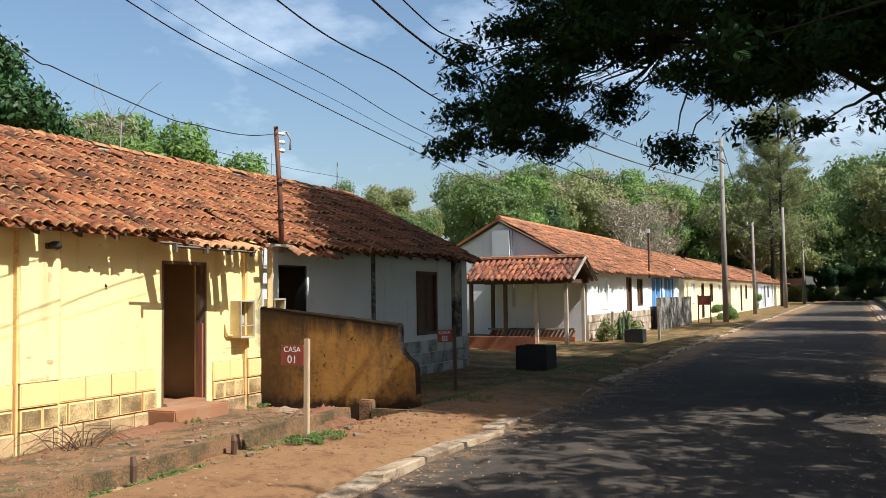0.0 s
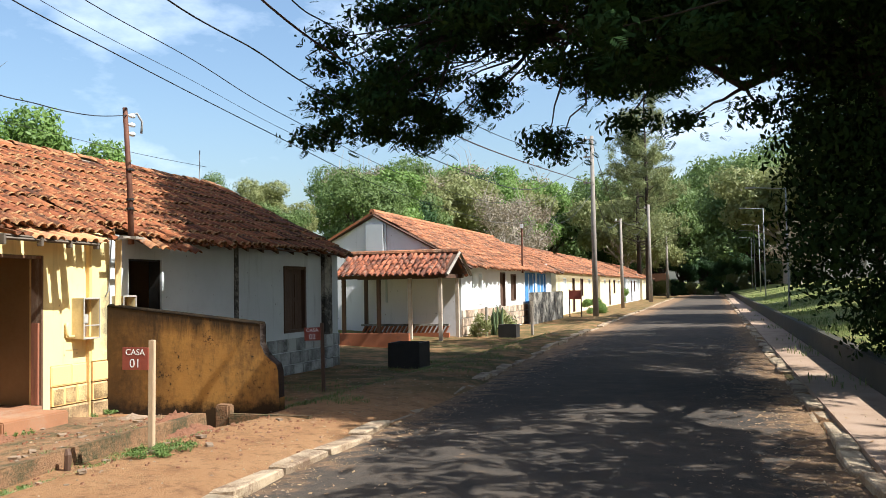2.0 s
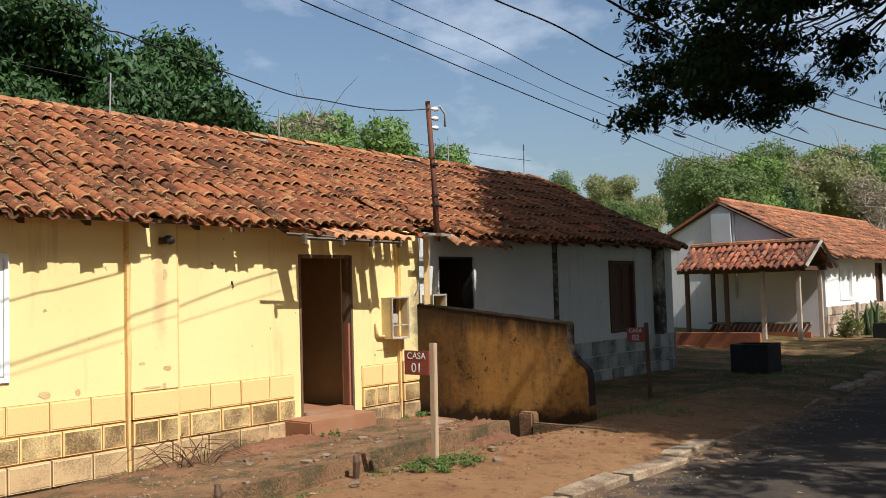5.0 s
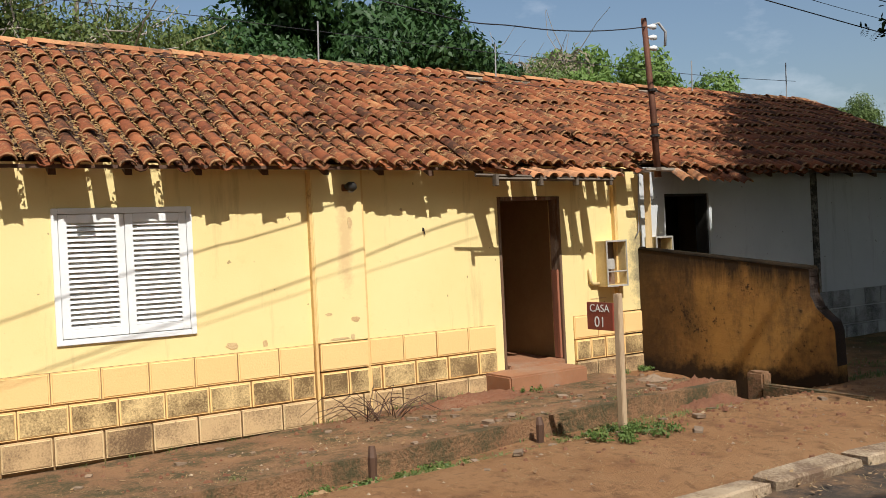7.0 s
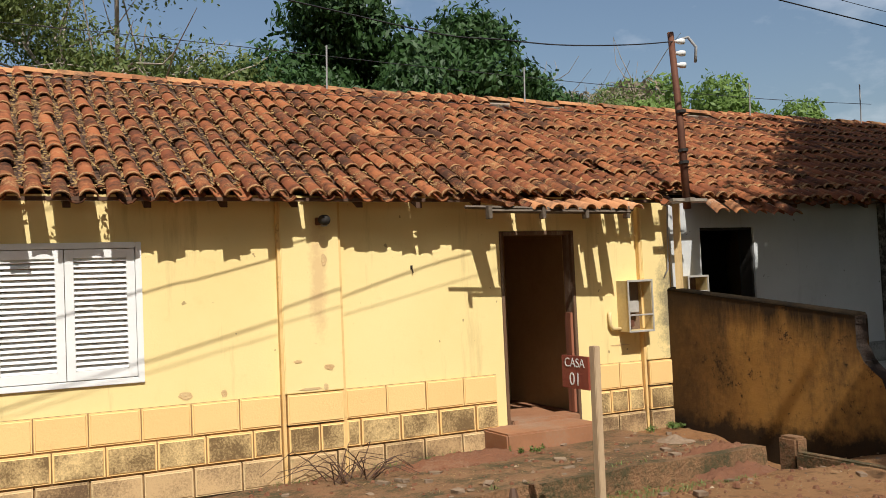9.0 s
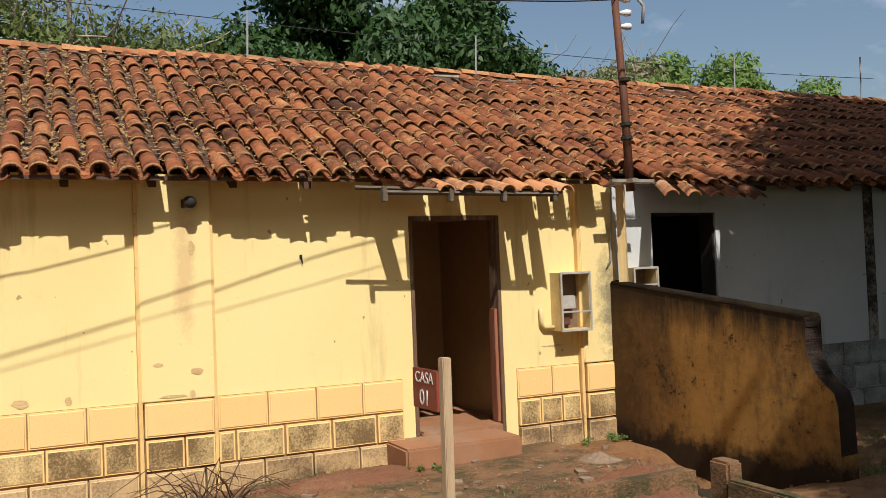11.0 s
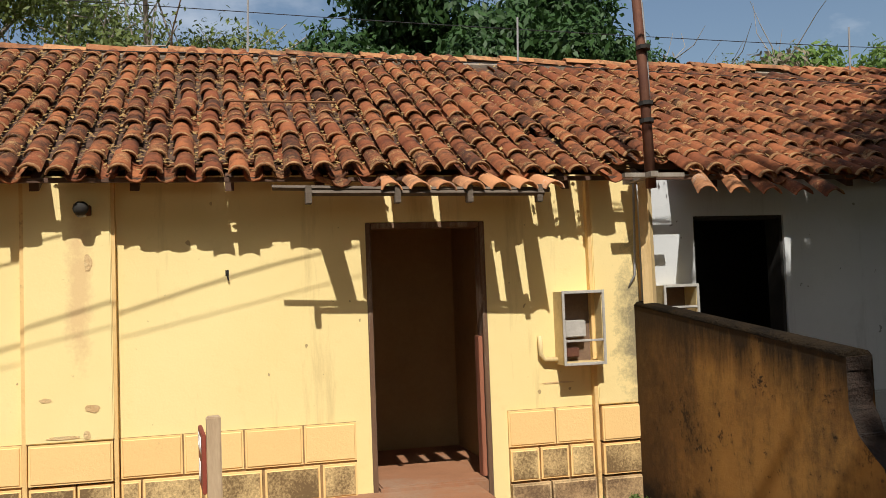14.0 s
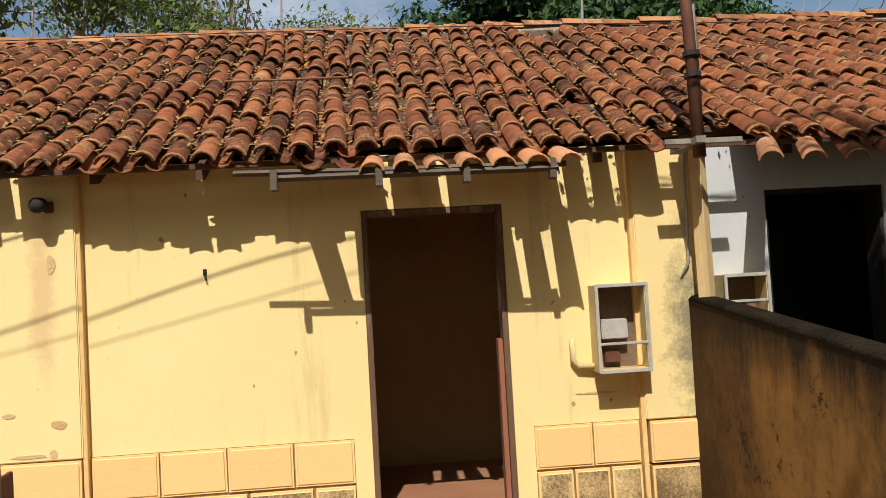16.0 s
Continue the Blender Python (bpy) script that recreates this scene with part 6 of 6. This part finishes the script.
    for p in pads:
        wide = p.z > 8.0 or (p.x > 2.6 and p.y < 13.5)
        k = int(rg.integers(40, 52)) if wide else int(rg.integers(18, 27))
        if not wide:
            near_pads.append(tuple(p))
        (large if wide else small).append(np.array(p) + np.clip(rg.normal(size=(k, 3)), -1.5, 1.5) * (np.array([0.56, 0.56, 0.26]) if wide else np.array([0.40, 0.40, 0.19])))
    clumps = [(rg.uniform(0.4, 0.75), rg.uniform(0.4, 0.75), rg.uniform(0.2, 0.34)) for _ in near_pads]
    leaves = np.concatenate([leaf_cloud(rg, near_pads, clumps, 300 * len(near_pads), 0.135, 0.6, 0.0, 0.5), fronds(rg, np.concatenate(small), 0.22), fronds(rg, np.concatenate(large), 0.44, 5)])
    part("crown", quads_mesh("crown", leaves, 4, M_LEAF_CANOPY), None, t)
    cs = [(3.1 + rg.uniform(-0.9, 1.6), 15.2 + rg.uniform(-0.9, 0.9), z) for z in np.linspace(0.9, 5.2, 30)]
    cs += [(1.5, 15.2, z) for z in (5.0, 4.3, 3.7, 3.2, 2.6, 2.0)]
    rs = [(rg.uniform(0.5, 0.9),) * 2 + (0.75,) for _ in cs]
    part("creeper", quads_mesh("creeper", leaf_cloud(rg, cs, rs, 34000, 0.13, 0.0, 0.35, 0.5), 4, M_LEAF_CREEPER), None, t, "dark hanging creeper leaves round the trunk")


CANOPY_TIPS = [(-5.6, 14.8, 4.8), (-6.6, 15.4, 4.6), (-7.2, 15.8, 4.5), (-5.2, 16.4, 4.9), (-4.4, 18.2, 5.6), (-3.2, 17.6, 4.5), (-3.0, 17.9, 4.3), (-6.3, 17.5, 5.3), (-1.2, 10.6, 4.5), (-2.6, 14.5, 5.2), (-0.2, 12.6, 5.0), (-0.6, 16.2, 4.4), (-1.6, 17.0, 4.6), (0.6, 15.6, 4.4)]
M_BAREPATCH = surface("bare render", (0.64, 0.44, 0.22), (0.52, 0.33, 0.15), 9.0, 60.0, 0.95, bump=0.8, dirt=(0.62, 0.46, 0.24), dirt_at=(0.46, 0.58), dirt_scale=14.0)
M_ROOFLITTER = leaf_paint("roof litter", (0.40, 0.26, 0.09), (0.22, 0.12, 0.05), 0.1)
M_RUBBLE = surface("pale rubble", (0.30, 0.22, 0.15), (0.20, 0.13, 0.08), 8.0, 50.0, 0.95, bump=0.8, vary=0.4)
# Near-black tone for the low mound by the garden wall.
M_DARKMOUND = surface("dark mound", (0.035, 0.024, 0.015), (0.06, 0.038, 0.022), 8.0, 60.0, 0.97, bump=0.9, dist=0.03)
M_CACTUS = surface("cactus skin", (0.10, 0.14, 0.06), (0.07, 0.10, 0.045), 6.0, 50.0, 0.7)
M_REDEARTH = surface("loose red earth", (0.24, 0.105, 0.055), (0.20, 0.09, 0.05), 6.0, 60.0, 0.97, bump=0.9, dist=0.03, dirt=(0.32, 0.19, 0.11), dirt_at=(0.52, 0.66))
M_LEAF_CREEPER = leaf_paint("creeper leaf", (0.016, 0.032, 0.010), (0.026, 0.045, 0.013), 0.05, 0.8, 0.05)


def build_litter():
    rg = np.random.default_rng(31)
    # weeds by the sign and the apron edge
    cs, rs = [], []
    for x, y, r in ((-5.55, 8.15, 0.22), (-5.25, 8.45, 0.2), (-6.0, 6.1, 0.16), (-6.1, 7.0, 0.14), (-5.9, 5.4, 0.2), (-7.85, 9.15, 0.07), (-8.3, 11.2, 0.12), (-6.1, 6.6, 0.12)):
        for _ in range(7):
            px, py = x + rg.normal() * r * 0.9, y + rg.normal() * r * 1.3
            cs.append((px, py, surface_z(px, py) + 0.035))
            rs.append((r * 0.45, r * 0.45, 0.035))
    tagged(new("weeds", quads_mesh("weeds", leaf_cloud(rg, cs, rs, 5200, 0.03, 0.8, 0.05, 0.5), 4, M_WEED)), "low green weeds growing in the red earth", "weeds", "", "stuff")
    tufts = [(rg.uniform(-7.5, -4.3), rg.uniform(4, 13), rg.uniform(0.08, 0.35)) for _ in range(150)]
    tufts += [(0.72 + rg.normal() * 0.12, rg.uniform(5, 40), rg.uniform(0.06, 0.16)) for _ in range(150)] + [(left_kerb(7.0) - 0.05 + rg.normal() * 0.25, rg.uniform(3, 13), rg.uniform(0.08, 0.25)) for _ in range(60)]
    strands("dry_grass", 70, tufts, 0.055, 0.002, M_STRAW, "dry grass and straw scattered on the verge", "grass", 1.25, 5)
    green = [(rg.uniform(-7.5, -4.8), rg.uniform(12, 32), rg.uniform(0.2, 0.6)) for _ in range(60)]
    strands("verge_grass", 260, green, 0.07, 0.004, M_GRASS, "short green grass in the shaded yards", "grass", 0.5, 6)
    bank = [(2.3 + abs(rg.normal()) * 4, rg.uniform(14, 90), rg.uniform(0.5, 1.3)) for _ in range(170)]
    strands("bank_grass", 75, bank, 0.13, 0.008, M_GRASS, "short grass on the bank", "grass", 0.4, 8)
    # fallen leaves
    n = 5200
    side = rg.uniform(0, 1, n)
    x = np.where(side < 0.45, 0.95 - np.abs(rg.normal(size=n)) * 0.55, np.where(side < 0.7, rg.uniform(-4, 2.0, n), np.where(side < 0.85, -4.0 + np.abs(rg.normal(size=n)) * 0.35, rg.uniform(-8.2, -4.2, n))))
    y = rg.uniform(3, 30, n)
    z = np.array([surface_z(a, b) for a, b in zip(x, y)]) + 0.014
    a = rg.uniform(0, 6.28, n)
    t = np.stack([np.cos(a), np.sin(a), rg.uniform(-0.2, 0.3, n)], axis=1)
    b = np.stack([-np.sin(a), np.cos(a), rg.uniform(-0.3, 0.3, n)], axis=1)
    L = rg.uniform(0.012, 0.034, n)[:, None]
    c = np.stack([x, y, z], axis=1)
    q = np.stack([c - t * L, c + b * L * 0.45, c + t * L, c - b * L * 0.45], axis=1).reshape(-1, 3)
    tagged(new("fallen_leaves", quads_mesh("fallen_leaves", q, 4, M_DRYLEAF)), "brown dry leaves scattered over road and verge", "leaves", "", "stuff")
    # pebbles and rubble
    s = Shape()
    for _ in range(1500):
        px, py = rg.uniform(-8.2, 1.9), rg.uniform(4, 20)
        r = rg.uniform(0.006, 0.022)
        pz = surface_z(px, py)
        v = [(px + r * math.cos(k * 1.257 + px) * rg.uniform(0.7, 1.2), py + r * math.sin(k * 1.257 + px) * rg.uniform(0.7, 1.2), pz - 0.003) for k in range(5)]
        s.add(v + [(px, py, pz + r * rg.uniform(0.5, 1.0))], [(k, (k + 1) % 5, 5) for k in range(5)])
    solid("pebbles", s, M_KERB, "small stones and grit on the ground", "pebbles", "stuff")
    hk = thing("wall_hook", "small dark iron hook on the yellow wall", "hook")
    s = Shape()
    s.tube([(WX - 0.01, 8.31, 1.83), (WX + 0.016, 8.31, 1.83), (WX + 0.019, 8.315, 1.795), (WX + 0.016, 8.32, 1.775)], 0.006, 6)
    part("hook", s, M_TANK, hk)
    s = Shape()
    s.box(WX, WX + 0.005, 8.298, 8.322, 1.81, 1.85, 0.001)
    part("plate", s, M_TANK, hk)
    for y, z, w, hh in ((7.22, 0.768, 0.22, 0.02), (7.38, 0.775, 0.05, 0.05), (6.15, 0.80, 0.13, 0.06), (6.48, 0.79, 0.05, 0.06), (7.12, 1.02, 0.07, 0.03), (7.42, 0.95, 0.10, 0.05), (10.75, 0.92, 0.28, 0.015), (7.40, 1.92, 0.05, 0.12)):
        bm = bmesh.new()
        ring = []
        k = 14
        for i in range(k):
            a = 2 * math.pi * i / k
            r = 1 + 0.55 * noise.noise((y * 3 + math.cos(a) * 1.3, z * 3 + math.sin(a) * 1.3, 5))
            ring.append(bm.verts.new((WX + (0.079 if 7.0 < y < 7.55 else 0.004), y + w * 0.5 * r * math.cos(a), z + hh * 0.5 * r * math.sin(a))))
        bm.faces.new(ring)
        ex = bmesh.ops.extrude_face_region(bm, geom=bm.faces[:])
        bmesh.ops.translate(bm, verts=[v for v in ex["geom"] if isinstance(v, bmesh.types.BMVert)], vec=(-0.02, 0, 0))
        tagged(part("bare_patch", Shape().take(bm), M_BAREPATCH, WALL_YELLOW), "bare patch of flaked render")
    foot = [(-8.38 + rg.uniform(0, 0.06), rg.uniform(4.5, 11.3), rg.uniform(0.03, 0.09)) for _ in range(46)]
    strands("plinth_grass", 90, foot, 0.06, 0.003, M_WEED, "small green tufts along the plinth", "grass", 0.5, 12)
    edge = [(-6.15 + rg.normal() * 0.22, rg.uniform(4.5, 10.0), rg.uniform(0.06, 0.2)) for _ in range(60)]
    strands("edge_grass", 160, edge, 0.08, 0.004, M_GRASS, "thin green and dry grass along the apron edge", "grass", 1.0, 14)
    # dry twig heap by the pilaster
    heap = thing("twig_heap", "heap of thin dry twigs against the wall", "twigs")
    for _ in range(26):
        s = Shape()
        a = rg.uniform(0, 6.28)
        p0 = Vector((-8.05 + rg.uniform(-0.15, 0.2), 7.45 + rg.uniform(-0.2, 0.2), -0.02))
        p1 = p0 + Vector((0.25 * math.cos(a), 0.3 * math.sin(a), rg.uniform(0.08, 0.3)))
        p2 = p1 + Vector((0.25 * math.cos(a + 0.6), 0.3 * math.sin(a + 0.6), rg.uniform(-0.22, 0.02)))
        s.tube([p0, p0.lerp(p1, 0.5) + Vector((0, 0, 0.04)), p1, p2], [0.006, 0.005, 0.004, 0.002], 4)
        part("twig", s, M_WOOD, heap)
    # mounds and rubble
    for x, y, rx, ry, hh, m, lab, cat in ((-8.0, 8.55, 0.35, 0.75, 0.07, M_REDEARTH, "low heap of red earth against the wall", "earth heap"), (-6.35, 10.2, 0.32, 0.5, 0.10, M_REDEARTH, "crumbling earth at the apron end", "earth heap"), (-5.75, 5.75, 0.16, 0.10, 0.05, M_DRYLEAF, "curled dry palm leaf on the verge", "leaf"), (-7.25, 10.4, 0.26, 0.16, 0.05, M_RUBBLE, "pale rubble by the garden wall", "rubble"), (-6.95, 11.12, 0.75, 0.24, 0.06, M_DARKMOUND, "low dark mound at the garden wall foot", "leaf litter")):
        bm = bmesh.new()
        bmesh.ops.create_grid(bm, x_segments=34, y_segments=34, size=1.0)
        for v in bm.verts:
            u, w = v.co.x, v.co.y
            k = max(0.0, 1 - u * u - w * w) - 0.16
            px, py = x + u * rx, y + w * ry
            bump = noise.noise((px * 9, py * 9, 2)) * 0.6 + noise.noise((px * 25, py * 25, 4)) * 0.5 + noise.noise((px * 55, py * 55, 4)) * 0.3
            v.co = Vector((px, py, surface_z(px, py) + hh * (k + bump * max(0.0, k + 0.16)) - 0.006))
        solid("debris", Shape().take(bm), m, lab, cat, smooth=True)
    # flaked sheets and stones on the apron
    chips = [stone_mesh("stone", 0.10, 0.07, 0.03, M_RUBBLE, 3.3 * i) for i in range(4)]
    for i in range(70):
        px, py = rg.uniform(-8.1, -5.0), rg.uniform(4.5, 11.2)
        ob = tagged(new("stone", chips[i % 4]), "small pale broken stone on the ground", "stone", "loose stones")
        k = rg.uniform(0.35, 1.1)
        ob.matrix_basis = Matrix.Translation((px, py, surface_z(px, py) + 0.008 * k)) @ pose(0, 0, 0, rg.uniform(-8, 8), rg.uniform(-8, 8), rg.uniform(0, 360)) @ Matrix.Diagonal((k, k, k, 1))
    # clods of red earth and plaster crumbs along the foot of the wall
    s = Shape()
    spots = [(rg.uniform(-8.35, -6.2), rg.uniform(4.5, 11.2)) for _ in range(420)]
    spots += [(-8.0 + rg.normal() * 0.16, 8.5 + rg.normal() * 0.4) for _ in range(240)]
    spots += [(-6.4 + rg.normal() * 0.25, 10.2 + rg.normal() * 0.45) for _ in range(200)]
    spots += [(-5.3 + rg.normal() * 0.5, 9.3 + rg.normal() * 0.9) for _ in range(240)]
    for px, py in spots:
        r = rg.uniform(0.008, 0.035) * rg.uniform(0.5, 1.0)
        pz = surface_z(px, py)
        v = [(px + r * math.cos(k * 1.047 + px) * rg.uniform(0.7, 1.2), py + r * math.sin(k * 1.047 + px) * rg.uniform(0.7, 1.2), pz - 0.004) for k in range(6)]
        v += [(px + 0.55 * (a - px), py + 0.55 * (b - py), pz + r * rg.uniform(0.5, 0.9)) for a, b, c in v]
        s.add(v, [(k, (k + 1) % 6, 6 + (k + 1) % 6, 6 + k) for k in range(6)] + [(6, 7, 8, 9, 10, 11)])
    solid("earth_clods", s, M_REDEARTH, "crumbled clods of red earth on the apron", "earth", "stuff")
    # dry leaves and dust caught between the roof tiles
    n = 17000
    u = rg.uniform(0.1, 3.8, n)
    y = np.where(rg.uniform(0, 1, n) < 0.6, 0.7 + np.abs(rg.normal(size=n)) * 3.6, rg.uniform(0.7, 13.5, n))
    col = np.floor((y - 0.6) / 0.188) * 0.188 + 0.6 + 0.188 + rg.normal(size=n) * 0.03
    k = (RIDGE_Z - EAVE_Z) / (EAVE_X - RIDGE_X)
    w = 1 / math.sqrt(1 + k * k)
    up, nor = np.array([-w, 0, w * k]), np.array([w * k, 0, w])
    c = np.stack([EAVE_X - w * u, col, EAVE_Z + w * k * u], axis=1) + nor * rg.uniform(0.035, 0.085, n)[:, None]
    a = rg.uniform(0, 6.28, n)
    t = np.cos(a)[:, None] * up + np.sin(a)[:, None] * np.array([0, 1.0, 0]) + nor * rg.uniform(-0.4, 0.4, n)[:, None]
    b = np.cross(t, nor)
    L = rg.uniform(0.009, 0.030, n)[:, None]
    q = np.stack([c - t * L, c + b * L * 0.5, c + t * L, c - b * L * 0.5], axis=1).reshape(-1, 3)
    tagged(new("roof_litter", quads_mesh("roof_litter", q, 4, M_ROOFLITTER)), "dry leaves and straw caught between the roof tiles", "leaves", "", "stuff")
    cactus = thing("cactus", "tall thin green cactus stems by the white house", "plant")
    for _ in range(9):
        px, py = -7.75 + rg.uniform(-0.3, 0.3), 32.2 + rg.uniform(-0.4, 0.4)
        hh = rg.uniform(0.5, 1.05)
        s = Shape()
        s.tube([(px, py, -0.05), (px + rg.uniform(-0.06, 0.06), py, hh * 0.6), (px + rg.uniform(-0.12, 0.12), py, hh)], [0.045, 0.04, 0.02], 6)
        part("stem", s, M_CACTUS, cactus)
    # shrubs in front of the white house
    cs, rs = [], []
    for x, y, h in ((-7.9, 32.5, 0.6), (-7.7, 33.2, 0.5), (-8.1, 30.9, 0.5)):
        for k in range(3):
            cs.append((x + rg.uniform(-0.2, 0.2), y + rg.uniform(-0.2, 0.2), h * (0.3 + 0.35 * k)))
            rs.append((0.25, 0.25, 0.3))
    tagged(new("shrub", quads_mesh("shrub", leaf_cloud(rg, cs, rs, 1500, 0.22, 0.0, 0.2, 0.22), 4, M_LEAF_OLIVE)), "spiky green shrub in front of the white house", "shrub")


build_row()
build_porch()
build_tanks()
build_poles()
build_wires()
build_background()
build_canopy_tree()
build_litter()
build_kerbs()
